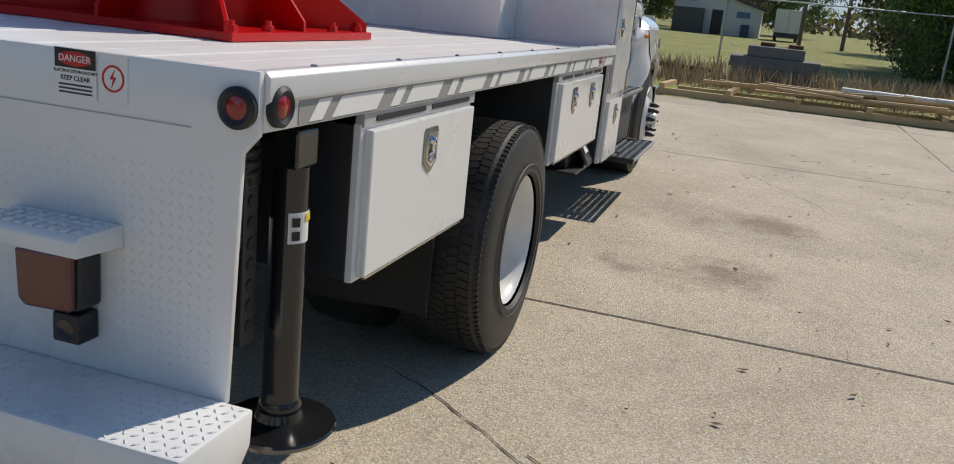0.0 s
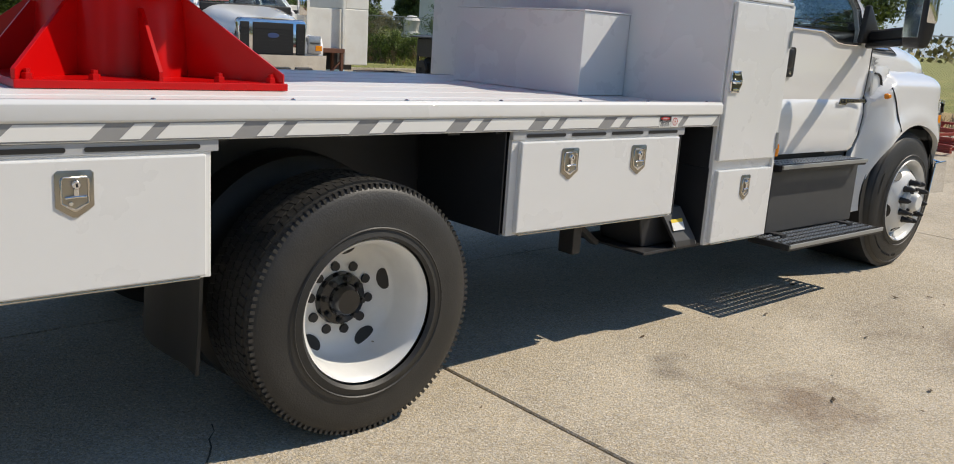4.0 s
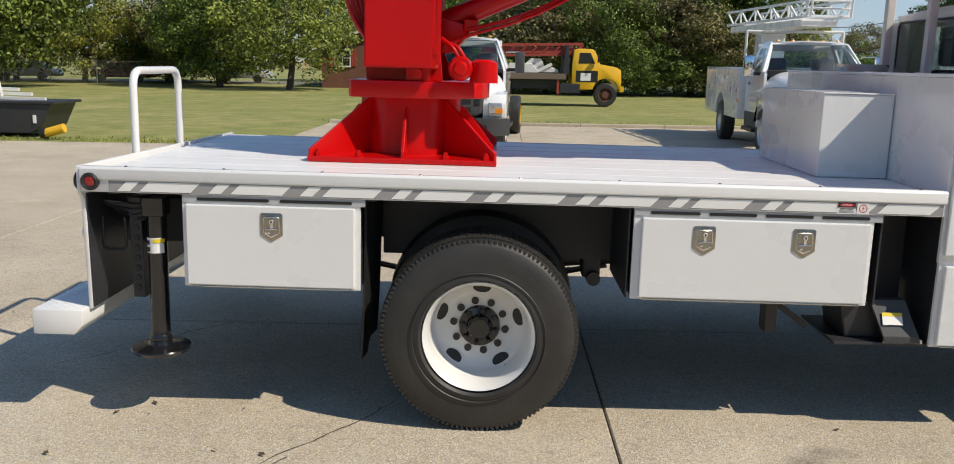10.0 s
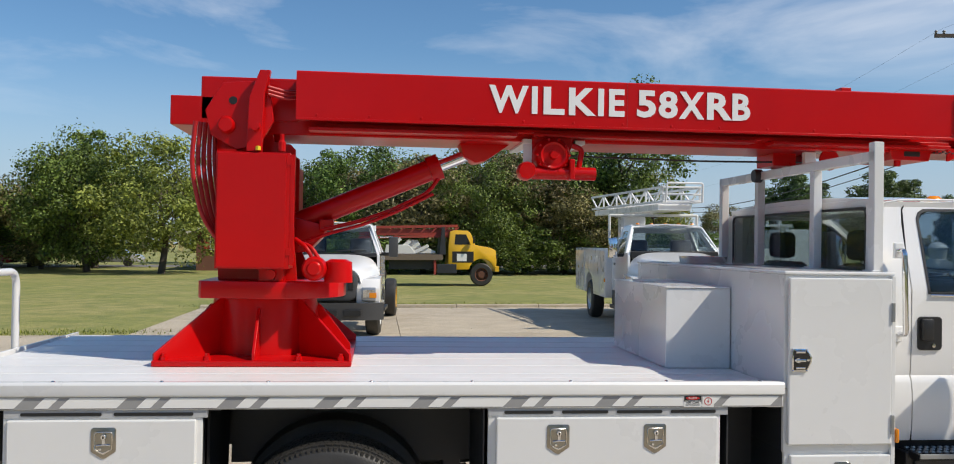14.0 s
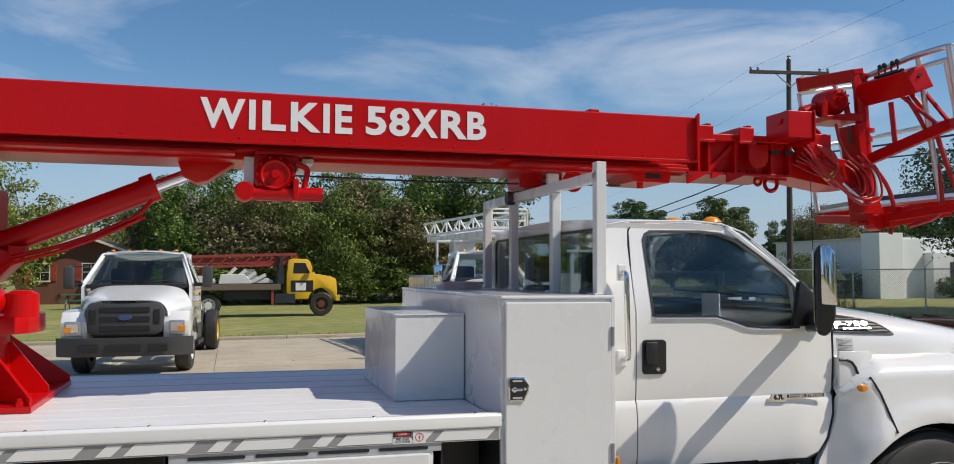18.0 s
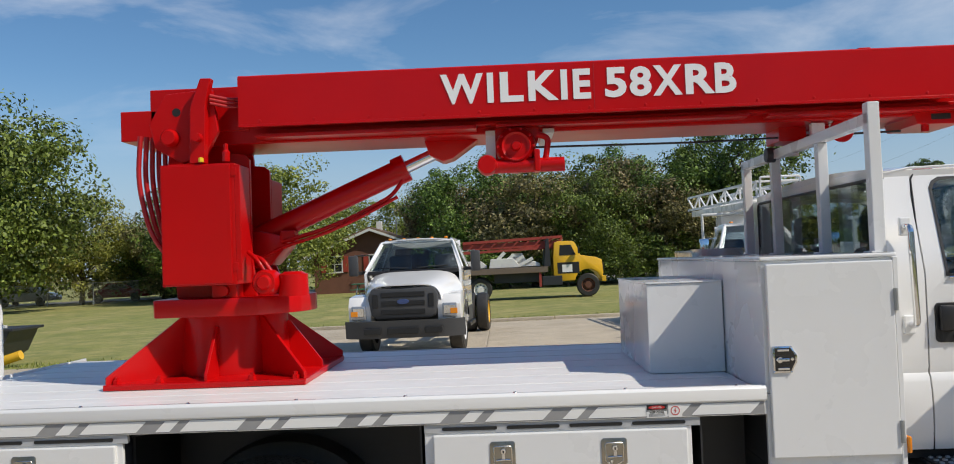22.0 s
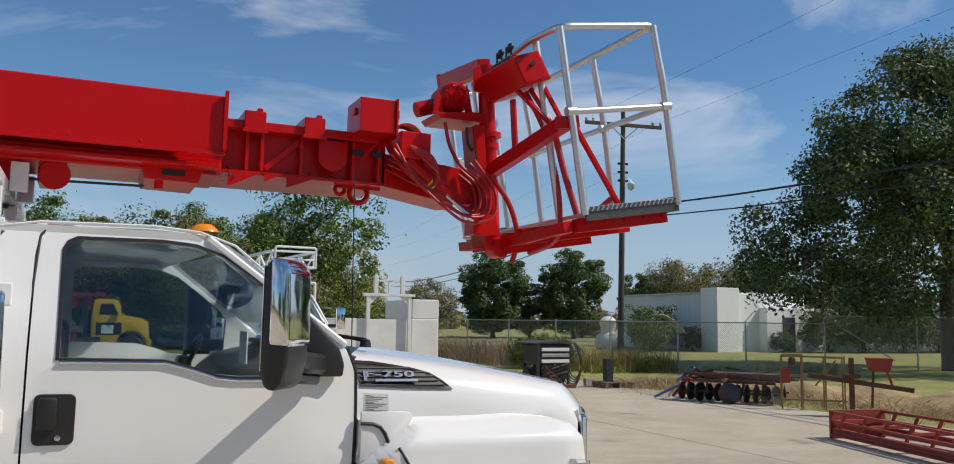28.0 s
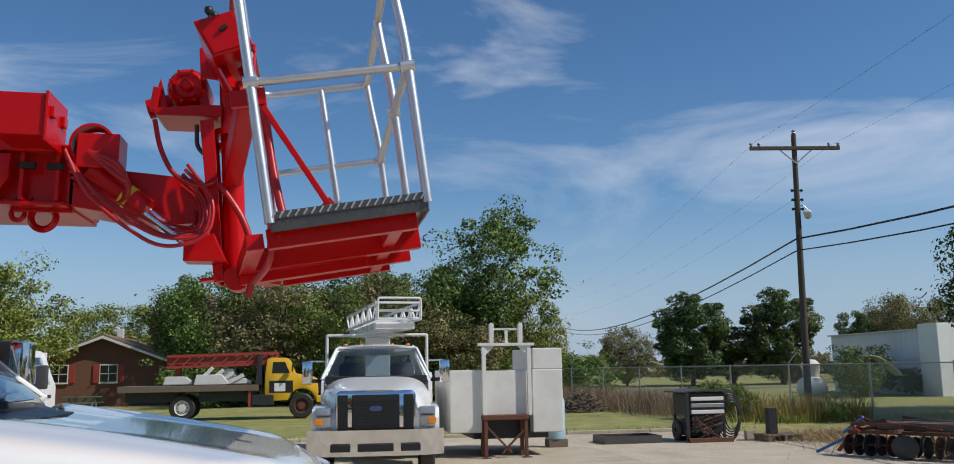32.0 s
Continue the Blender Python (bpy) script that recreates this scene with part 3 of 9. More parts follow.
def build_flatbed():
    f = thing("flatbed", "white planked steel flatbed body with grey striped tape along its edge", "flatbed", m=TRUCK)
    # deck planks along the truck
    n = 15
    w = 2.15 / n
    for i in range(n):
        y = 0.03 + i * w
        part("plank", box(-1.80, 2.17, y + 0.004, y + w - 0.004, 1.170, 1.1965 + 0.0015 * (i % 2), 0.004), DECKW, f)
    part("subdeck", box(-1.80, 2.17, 0.03, 2.18, 1.145, 1.1685), DECKW, f)
    # edge rails: upper lip, then a face that steps in, with tape on it
    prof = [(-0.012, 1.168), (-0.012, 1.214), (0.0, 1.226), (0.028, 1.226), (0.028, 1.105), (0.0, 1.105), (0.0, 1.160)]
    for k, nm in ((0, "side_rail"), (1, "side_rail")):
        part(nm, slab([(y, z) if not k else (2.21 - y, z - .026) for y, z in prof], -1.832, 2.175, "X", 0.0025), WHITE, f, "", 35)
    for i in range(9):
        x = -1.62 + i * 0.46
        part("screw", lathe([(0, 0.006), (0.007, 0.004), (0.009, 0)], 8, m=Matrix.Translation((x, 0.012, 1.226)), axis="Z"), STEEL, f)
    # tape: grey ground with white slanting blocks
    part("tape", box(-1.70, 2.165, -0.0022, -0.0005, 1.108, 1.162), TAPEG, f, "grey reflective tape")
    x = -1.66
    for i in range(9):
        for a, b in ((0.0, 0.060), (0.105, 0.345)):
            q = [(x + a, 1.113), (x + b, 1.113), (x + b + 0.045, 1.158), (x + a + 0.045, 1.158)]
            if q[2][0] < 2.17:
                part("tape_block", slab(q, -0.0042, -0.0024), TAPEW, f)
        x += 0.4275
    # rear face
    rear = [(0.0, 1.226), (0.0, 1.10), (0.035, 1.06), (0.055, 0.52), (2.365, 0.52), (2.385, 1.06), (2.42, 1.10), (2.42, 1.200), (2.2, 1.200), (2.0, 1.205)]
    part("tailboard", slab(rear, -1.852, -1.834, "X", 0.003), WHITE, f, "white tailboard", 35)
    part("inner_liner", slab([(0.045, 1.09), (0.06, 0.53), (2.36, 0.53), (2.37, 1.09)], -1.833, -1.826, "X"), CHASSIS, f, "black inner face")
    part("seam", box(-1.8535, -1.8515, 0.15, 0.80, 1.098, 1.101), STRIPG, f)
    # rear step bumper of chequer plate
    stepo = [(-2.10, 0.530), (-2.10, 0.405), (-1.90, 0.405), (-1.858, 0.450), (-1.852, 0.530)]
    part("rear_bumper", slab(stepo, -0.015, 2.435, bev=0.008), WHITE, f, "white chequer-plate step bumper", 35)
    b = bmesh.new()
    for i in range(9):
        for j in range(104):
            x, y, a = -2.085 + i * 0.0265, 0.0 + j * 0.0235, (i + j) % 2
            m = Matrix.Translation((x, y, 0.531)) @ pose(0, 0, 0, 0, 0, 45 if a else -45)
            vs = [b.verts.new(m @ Vector(c)) for c in ((-.010, 0, 0), (0, -.003, 0), (.010, 0, 0), (0, .003, 0), (0, 0, .0025))]
            for k in range(4):
                b.faces.new((vs[k], vs[(k + 1) % 4], vs[4]))
    part("tread_relief", b, WHITE, f, kind="stuff")
    b = bmesh.new()
    rnd = random.Random(2)
    for i in range(96):
        for j in range(20):
            y, z, a = 0.10 + i * 0.0235, 0.56 + j * 0.0235, (i + j) % 2
            m = Matrix.Translation((-1.8525, y, z)) @ pose(0, 0, 0, 45 if a else -45)
            vs = [b.verts.new(m @ Vector(c)) for c in ((0, -.010, 0), (0, 0, -.003), (0, .010, 0), (0, 0, .003), (-.0006, 0, 0))]
            for k in range(4):
                b.faces.new((vs[k], vs[(k + 1) % 4], vs[4]))
    part("tread_relief", b, WHITE, f, kind="stuff")
    # centre hatch with latch
    h = part("hatch", box(-1.860, -1.852, 0.86, 1.49, 0.80, 1.105, 0.004), WHITE, f, "white hatch with a chrome paddle latch")
    part("latch", box(-1.868, -1.860, 1.12, 1.20, 0.96, 1.09, 0.003), CHROME, h)
    part("paddle", box(-1.876, -1.868, 1.135, 1.185, 0.975, 1.04, 0.004), GLOSSB, h)
    # steps beside the hatch
    for y0 in (0.31, 1.835):
        s = part("grip_step", slab([(-1.99, 0.862), (-1.99, 0.828), (-1.852, 0.822), (-1.852, 0.872), (-1.98, 0.872)], y0, y0 + 0.275, bev=0.004), WHITE, f, "folded step with a serrated top", 35)
        b = bmesh.new()
        for i in range(4):
            for j in range(9):
                box(-1.972 + i * .029, -1.957 + i * .029, y0 + .010 + j * .0285, y0 + .027 + j * .0285, .872, .876, bm=b)
        part("serration", b, WHITE, s, kind="stuff")
    # tail lights
    for y0 in (0.365, 1.91):
        tl = part("tail_lamp", box(-1.925, -1.853, y0, y0 + 0.145, 0.685, 0.815, 0.010), BLACK, f, "black boxed tail lamp")
        part("lens", slab([(y0 + .004, .69), (y0 + .12, .685), (y0 + .139, .70), (y0 + .143, .81), (y0 + .002, .815)], -1.947, -1.926, "X", .006), LENSD, tl, "dark red lens")
    cam_box = part("work_lamp", box(-1.915, -1.853, 0.375, 0.445, 0.605, 0.672, 0.006), BLACK, f, "small black work lamp")
    part("glass", lathe([(0, -0.065), (0.022, -0.063), (0.025, -0.058)], 16, m=Matrix.Translation((-1.853, 0.410, 0.637)), axis="X"), GLOSSB, cam_box)
    # round marker lamps
    spots = [(-1.853, 0.042, 1.152), (-1.853, 1.02, 1.16), (-1.853, 1.175, 1.16), (-1.853, 1.33, 1.16), (-1.853, 2.355, 1.152)]
    for x, y, z in spots:
        m = Matrix.Translation((x, y, z))
        r = 0.042 if y < 0.1 or y > 2 else 0.030
        g = part("marker_lamp", lathe([(r * .55, -0.012), (r * .8, -0.018), (r, -0.012), (r, 0)], 24, m=m, axis="X"), BLACK, f, "round lamp in a black rubber ring", 40)
        part("lens", lathe([(0, -0.013), (r * .5, -0.012), (r * .7, -0.008)], 24, m=m, axis="X"), LENSR, g, "dark red lens", 40)
    m = Matrix.Translation((-1.785, -0.001, 1.155))
    g = part("marker_lamp", lathe([(0.024, -0.014), (0.034, -0.02), (0.042, -0.014), (0.043, 0)], 24, m=m), BLACK, f, "round side lamp in a black rubber ring", 40)
    part("lens", lathe([(0, -0.018), (0.02, -0.017), (0.028, -0.010)], 24, m=m), LENSR, g, "red lens", 40)
    # grey strips with louvre slots over the boxes
    for a, b in ((-1.36, -0.50), (0.755, 1.90)):
        part("grey_strip", box(a, b, 0.006, 0.03, 1.068, 1.104, 0.002), STRIPG, f)
    for a, b in ((-1.29, -0.95), (-0.90, -0.56), (0.83, 1.06), (1.10, 1.32), (1.36, 1.58), (1.62, 1.84)):
        part("slot", slab(rounded(a, b, 1.078, 1.092, 0.006, 2), 0.0035, 0.006), INK, f)
    # hand rail loops at the rear corner
    r = bent([(-1.874, 0.75, 1.03), (-1.874, 0.75, 1.655), (-1.874, 1.43, 1.655), (-1.874, 1.43, 1.03)], 0.10)
    hr = thing("grab_rail", "white bent tube grab rail at the tail of the flatbed", "hand rail", m=TRUCK)
    part("tube", tube(r, 0.022, 10), WHITE, hr, "", 60)
    for y in (0.75, 1.43):
        part("foot", box(-1.890, -1.858, y - 0.022, y + 0.022, 1.02, 1.16, 0.003), WHITE, hr)
        for z in (1.05, 1.12):
            part("bolt", lathe([(0, -0.012), (0.007, -0.01), (0.008, 0)], 8, m=Matrix.Translation((-1.890, y, z)), axis="X"), STEEL, hr)
    # under-deck frame: cross members, main rails, closing plates
    for x in (-1.7, -1.35, -0.9, -0.48, 0.0, 0.48, 0.73, 1.1, 1.5, 1.92, 2.15):
        part("cross_member", box(x - 0.03, x + 0.03, 0.05, 2.37, 1.09, 1.164), CHASSIS, f)
    part("wheel_well_plate", box(-0.49, 0.745, 0.62, 0.63, 0.72, 1.16), CHASSIS, f)
    part("box_side_plate", box(0.735, 0.742, 0.03, 0.60, 0.67, 1.10), CHASSIS, f)
    part("box_side_plate", box(1.905, 1.912, 0.03, 0.60, 0.67, 1.10), CHASSIS, f)
    part("step_plate", box(1.93, 2.17, 0.35, 0.36, 0.52, 1.10), CHASSIS, f)
    sticker(f, Matrix.Translation((-1.8535, 0.375, 1.172)) @ REAR, 0.105, 0.10)
    sticker(f, Matrix.Translation((1.765, -0.0045, 1.134)) @ SIDE, 0.085, 0.052)
    return f


def sticker(parent, m, w, h):
    """Two small safety labels side by side: a hazard label and a shock symbol."""
    def plate(u0, u1, v0, v1, d, mat, name, own):
        ob = part(name, slab([(u0, v0), (u1, v0), (u1, v1), (u0, v1)], 0, d, "Z"), mat, own)
        ob.matrix_local = m if own == parent else Matrix.Identity(4)
        return ob

    a = plate(-w, 0, -h / 2, h / 2, 0.0010, PAPER, "danger_label", parent)
    plate(-w * .985, -w * .015, h * .10, h * .49, 0.0016, INK, "head", a)
    oval = part("oval", lathe([(0, 0.0024), (1, 0.0022)], 28, axis="Z", m=Matrix.Translation((-w / 2, h * .29, 0)) @ Matrix.Diagonal((w * .40, h * .15, 1, 1))), LRED, a)
    words("danger_text", "DANGER", h * .20, Matrix.Translation((-w / 2, h * .29, 0.003)), PAPER, a, 0.0003)
    words("hazard_text", "ELECTROCUTION HAZARD", w * .083, Matrix.Translation((-w / 2, h * .03, 0.0012)), INK, a, 0.0003, 0.0002)
    words("clear_text", "KEEP CLEAR", w * .13, Matrix.Translation((-w / 2, -h * .11, 0.0012)), INK, a, 0.0003, 0.0003)
    for k in range(3):
        plate(-w * .9, -w * .1, -h * (.26 + .08 * k), -h * (.22 + .08 * k), 0.0013, GREY, "small_print", a)
    b = plate(w * .06, w * .72, -h / 2, h / 2, 0.0010, PAPER, "shock_label", parent)
    r = min(w * .26, h * .36)
    part("ring", lathe([(r, 0.001), (r, 0.002), (r * .84, 0.002), (r * .84, 0.001)], 28, axis="Z", m=Matrix.Translation((w * .39, 0, 0))), LRED, b)
    part("bolt_symbol", slab([(w * .39 + u * r, v * r) for u, v in ((.15, .7), (-.3, -.05), (0, -.05), (-.15, -.7), (.3, .12), (0, .12))], 0.001, 0.002, "Z"), LRED, b)


def skewed_cover():
    """A bent plate: steep upper part, sloping face and a folded lip."""
    b = slab([(.16, .655), (.12, .652), (.04, .49), (.04, .458), (.055, .458), (.058, .485), (.135, .635), (.16, .638)], 1.955, 2.125, "X", .003)
    for v in b.verts:
        v.co.x += (0.655 - v.co.z) * .30 - .02
    return b


def wheel(parent, x, y, z, front):
    """A truck wheel: tyre with ribbed tread, dished white disc with hand holes, hub and nuts. Its outer side faces -y."""
    k = 1 if front else 0.978
    m = Matrix.Translation((x, y - (0 if front else .014), z * k)) @ Matrix.Diagonal((k, 1, k, 1))
    W = 0.245
    rim_m = m
    if not front:  # the tyre bulges past the recessed disc
        m = m @ Matrix.Translation((0, -.030, 0))
    o = [(0.280, -.030), (0.292, -.045), (0.325, -.036), (0.36, -.035), (0.41, -.032), (0.45, -.023), (0.468, -.012), (0.478, .004)] if not front else [(0.280, -.030), (0.292, -.045), (0.325, -.034), (0.36, -.030), (0.41, -.022), (0.45, -.004), (0.472, .014), (0.480, .030)]
    prof = [(r, d) for r, d in o] + [(0.483, W / 2 + .03)] + [(r, W + .06 - d) for r, d in o[::-1]]
    t = part("tyre", lathe(prof, 72, m=m), RUBBER, parent, "black worn road tyre", 50)
    b = bmesh.new()
    if front:
        for k, d in enumerate((0.06, 0.105, 0.15, 0.195, 0.24, 0.285)):
            if d < W + .02:
                lathe([(0.482, d - .017), (0.488, d - .015), (0.488, d + .015), (0.482, d + .017)], 64, b, m)
    else:
        for row, d in enumerate((0.020, 0.066, 0.112, 0.158, 0.204, 0.25)):
            for k in range(88):
                a = 2 * math.pi * (k + .5 * (row % 2)) / 88
                mm = m @ Matrix.Rotation(a, 4, "Y") @ Matrix.Translation((0.481, d + .022, 0)) @ pose(0, 0, 0, 12 if row % 2 else -12)
                box(-.012, .006, -.0205, .0205, -.0145, .0145, 0, bm=b, m=mm)
        for k in range(120):
            a = 2 * math.pi * k / 120
            box(-.014, .012, -.010, .010, -.0062, .0062, 0, bm=b, m=m @ Matrix.Rotation(a, 4, "Y") @ Matrix.Translation((0.4675, -.006, 0)))
    part("tread", b, RUBBER, t)
    # raised rings and lettering bars on the sidewall
    part("bead_ring", lathe([(0.318, -.043), (0.322, -.047), (0.326, -.043)], 72, m=m), RUBBER, t, "", 60)
    part("sidewall_ring", lathe([(0.446, -.006), (0.450, -.0095), (0.455, -.001)], 72, m=m), RUBBER, t, "", 60)
    b = bmesh.new()
    for start, count, step in ((-38, 8, 5.0), (150, 5, 4.2), (215, 14, 4.4)):
        for k in range(count):
            a = radians(start + k * step)
            if (start, k) == (215, 5) or (start, k) == (215, 11):
                continue
            mm = m @ Matrix.Rotation(-a, 4, "Y") @ Matrix.Translation((0.392, -.0255, 0)) @ pose(0, 0, 0, 0, 0, -9)
            box(-.014, .014, -.0012, .003, -.008, -.005, 0, bm=b, m=mm)
            box(-.014, .014, -.0012, .003, .005, .008, 0, bm=b, m=mm)
            box(-.014 + .010 * (k % 3), -.010 + .010 * (k % 3), -.0012, .003, -.008, .008, 0, bm=b, m=mm)
    part("sidewall_bars", b, RUBBER, t, "raised maker's bars", kind="stuff")
    # disc
    m = rim_m
    if not front:
        m = m @ Matrix.Diagonal((.955, 1, .955, 1))
        part("bead", lathe([(.272, -.036), (.285, -.042), (.300, -.041)], 64, m=m), RUBBER, t, "", 60)
    if front:
        dp = [(0.280, -.028), (0.290, -.044), (0.286, -.050), (0.274, -.040), (0.262, -.02), (0.256, .03), (0.235, .012), (0.20, -.03), (0.165, -.065), (0.10, -.07), (0.0, -.07)]
    else:
        dp = [(0.280, -.028), (0.290, -.044), (0.286, -.050), (0.274, -.040), (0.260, -.015), (0.252, .05), (0.246, .11), (0.225, .135), (0.175, .150), (0.12, .152), (0.0, .152)]
    w = part("rim", lathe(dp, 64, m=m), RIMW, parent, "white painted steel disc wheel", 50)
    face = -.07 if front else .150
    for k in range(5):
        a = radians(k * 72 + (20 if front else 57))
        mm = m @ Matrix.Rotation(a, 4, "Y") @ Matrix.Translation((0.212, -.012 if front else .1385, 0)) @ pose(0, 0, 0, 0, 0, 50 if front else -17)
        part("hand_hole", lathe([(0, -.004), (1, -.004), (1, .02)], 20, m=mm @ Matrix.Diagonal((.030, 1, .048, 1))), INK, w)
    for k in range(10):
        a = radians(k * 36 + 8)
        mm = m @ Matrix.Rotation(a, 4, "Y") @ Matrix.Translation((0.137, face, 0))
        if front:
            part("nut", lathe([(0, -.075), (.008, -.072), (.018, -.05), (.020, -.012), (.024, 0)], 10, m=mm), BLACK, w, "", 40)
        else:
            part("nut", lathe([(0, -.010), (.0185, -.010), (.0205, 0)], 12, m=mm), BLACK, w, "dark nut hole")
    hub = [(0, face - .07), (.05, face - .07), (.062, face - .055), (.070, face - .03), (.104, face - .024), (.110, face - .008), (.110, face + .01)]
    h = part("hub", lathe(hub, 32, m=m), GLOSSB if not front else RIMW, parent, "", 40)
    for k in range(8):
        a = radians(k * 45 + 10)
        mm = m @ Matrix.Rotation(a, 4, "Y") @ Matrix.Translation((0.088, face - .024, 0))
        part("stud", lathe([(0, -.020), (.011, -.020), (.0135, 0)], 6, m=mm), BLACK, h)
    if not front:
        part("valve", rod((x + .13, y + .10, z - .20), (x + .16, y + .02, z - .215), .004, n=6), STEEL, w)


def build_boxes():
    tool_box(-1.341, -0.546, 0.675, 1.062, (-0.935,), "white enamelled steel tool box with one stainless latch under the flatbed", 0.105, 0.022, 0.024)
    tool_box(0.792, 1.845, 0.680, 1.062, (1.08, 1.54), "long white enamelled tool box with two stainless latches under the flatbed", 0.105, 0.036, 0.020)
    tool_box(2.205, 2.712, 0.49, 0.875, (2.464,), "white enamelled tool box beneath the tall cabinet", 0.085)
    c = thing("tall_cabinet", "tall white steel cabinet across the truck behind the cab", "cabinet", m=TRUCK)
    part("body", box(2.178, 2.728, 0.010, 2.41, 1.19, 1.735, 0.004), WHITE, c)
    part("lower_body", box(2.186, 2.728, 0.036, 2.40, 0.885, 1.188, 0.003), CHASSIS, c, "black lower body")
    part("lower_front", box(2.178, 2.728, 0.010, 0.034, 0.885, 1.188, 0.003), WHITE, c)
    part("top", box(2.172, 2.735, 0.0, 2.42, 1.736, 1.752, 0.005), WHITE, c)
    d = part("door", box(2.192, 2.712, -0.014, 0.008, 0.925, 1.722, 0.005), WHITE, c, "white door with a chrome T-handle plate")
    pl = part("handle_plate", slab([(2.203, 1.385), (2.203, 1.275), (2.278, 1.275), (2.303, 1.32), (2.303, 1.345), (2.278, 1.385)], -0.022, -0.014, bev=0.003), CHROME, d, "polished steel handle plate", 40)
    part("recess", slab([(2.211, 1.377), (2.211, 1.283), (2.275, 1.283), (2.294, 1.322), (2.294, 1.343), (2.275, 1.377)], -0.0235, -0.022), GLOSSB, pl, "black dished middle")
    for z in (1.292, 1.368):
        part("fold", box(2.221, 2.268, -0.027, -0.0235, z - .005, z + .005, .0015), CHROME, pl)
    part("handle_bar", box(2.221, 2.266, -0.040, -0.028, 1.323, 1.337, 0.004), CHROME, pl, "", 40)
    part("lock", lathe([(0, -0.036), (0.012, -0.036), (0.015, -0.022)], 14, m=Matrix.Translation((2.228, 0, 1.330))), CHROME, pl, "", 40)
    part("stud", lathe([(0, -0.030), (0.007, -0.029), (0.008, -0.022)], 10, m=Matrix.Translation((2.28, 0, 1.332))), CHROME, pl, "", 40)
    for x, z in ((2.207, 1.381), (2.207, 1.279), (2.276, 1.381), (2.276, 1.279)):
        part("rivet", lathe([(0, -0.026), (0.004, -0.025), (0.005, -0.022)], 8, m=Matrix.Translation((x, 0, z))), CHROME, pl)
    for z in (1.02, 1.56):
        part("hinge", rod((2.716, -0.016, z - 0.045), (2.716, -0.016, z + 0.045), 0.009, n=8), GALV, c)
    part("marker_lamp", box(2.735, 2.752, -0.02, 0.03, 0.93, 1.0, 0.008), LENSO, c, "amber side lamp", 40)
    part("corner_post", box(2.714, 2.734, -0.008, 0.01, 0.49, 1.735, 0.002), WHITE, c)
    a = thing("deck_box", "low white aluminium box standing on the flatbed against the cabinet", "box", m=TRUCK)
    part("shell", box(1.806, 2.172, 0.645, 1.69, 1.1995, 1.634, 0.003), WHITE, a)
    part("lid", box(1.800, 2.172, 0.639, 1.696, 1.635, 1.643, 0.002), WHITE, a)
    k = thing("round_tray", "shallow round metal tray on the tall cabinet", "tray", m=TRUCK)
    part("tray", lathe([(0, 0.756), (.15, 0.756), (.16, 0.80), (.155, 0.80), (.146, 0.762), (0, 0.762)], 32, axis="Z", m=Matrix.Translation((2.42, 1.72, 1.0))), STEEL, k, "", 40)


def build_rack():
    r = thing("headache_rack", "white square-tube rack standing on the cabinet behind the cab", "rack", m=TRUCK)
    x, z = 2.732, 2.334
    part("top_bar", beam((x, 0.145, z), (x, 2.16, z), 0.052, 0.052), WHITE, r)
    for y in (0.17, 0.785, 1.53, 2.132):
        outer = y in (0.17, 2.132)
        part("post", beam((x, y, 1.754), (x, y, 2.405 if y == 0.17 else 2.36 if outer else z - .027), 0.054 if outer else 0.05, 0.052 if outer else 0.05), WHITE, r)
        part("foot", box(x - .045, x + .002, y - .045, y + .045, 1.7525, 1.760, .002), WHITE, r)
    for y in (1.0, 1.42):
        part("boom_rest", box(x + .03, x + .10, y - 0.02, y + 0.02, z - .02, 2.44, 0.004), WHITE, r)
    part("rest_lug", lathe([(0, -.03), (.04, -.03), (.044, -.02), (.044, .02), (0, .03)], 20, m=Matrix.Translation((x - .03, 1.5, z)), axis="X"), GREY, r, "", 40)
    g = thing("grab_bar", "chrome tube grab bar behind the cab door", "grab bar", m=TRUCK)
    part("tube", tube(bent([(2.835, 0.15, 1.86), (2.835, 0.085, 1.86), (2.845, 0.085, 1.44), (2.845, 0.15, 1.44)], 0.05), 0.014, 10), CHROME, g, "", 60)
    for zz in (1.86, 1.44):
        part("foot", box(2.815, 2.865, 0.14, 0.16, zz - .04, zz + .04, 0.006), CABW, g)


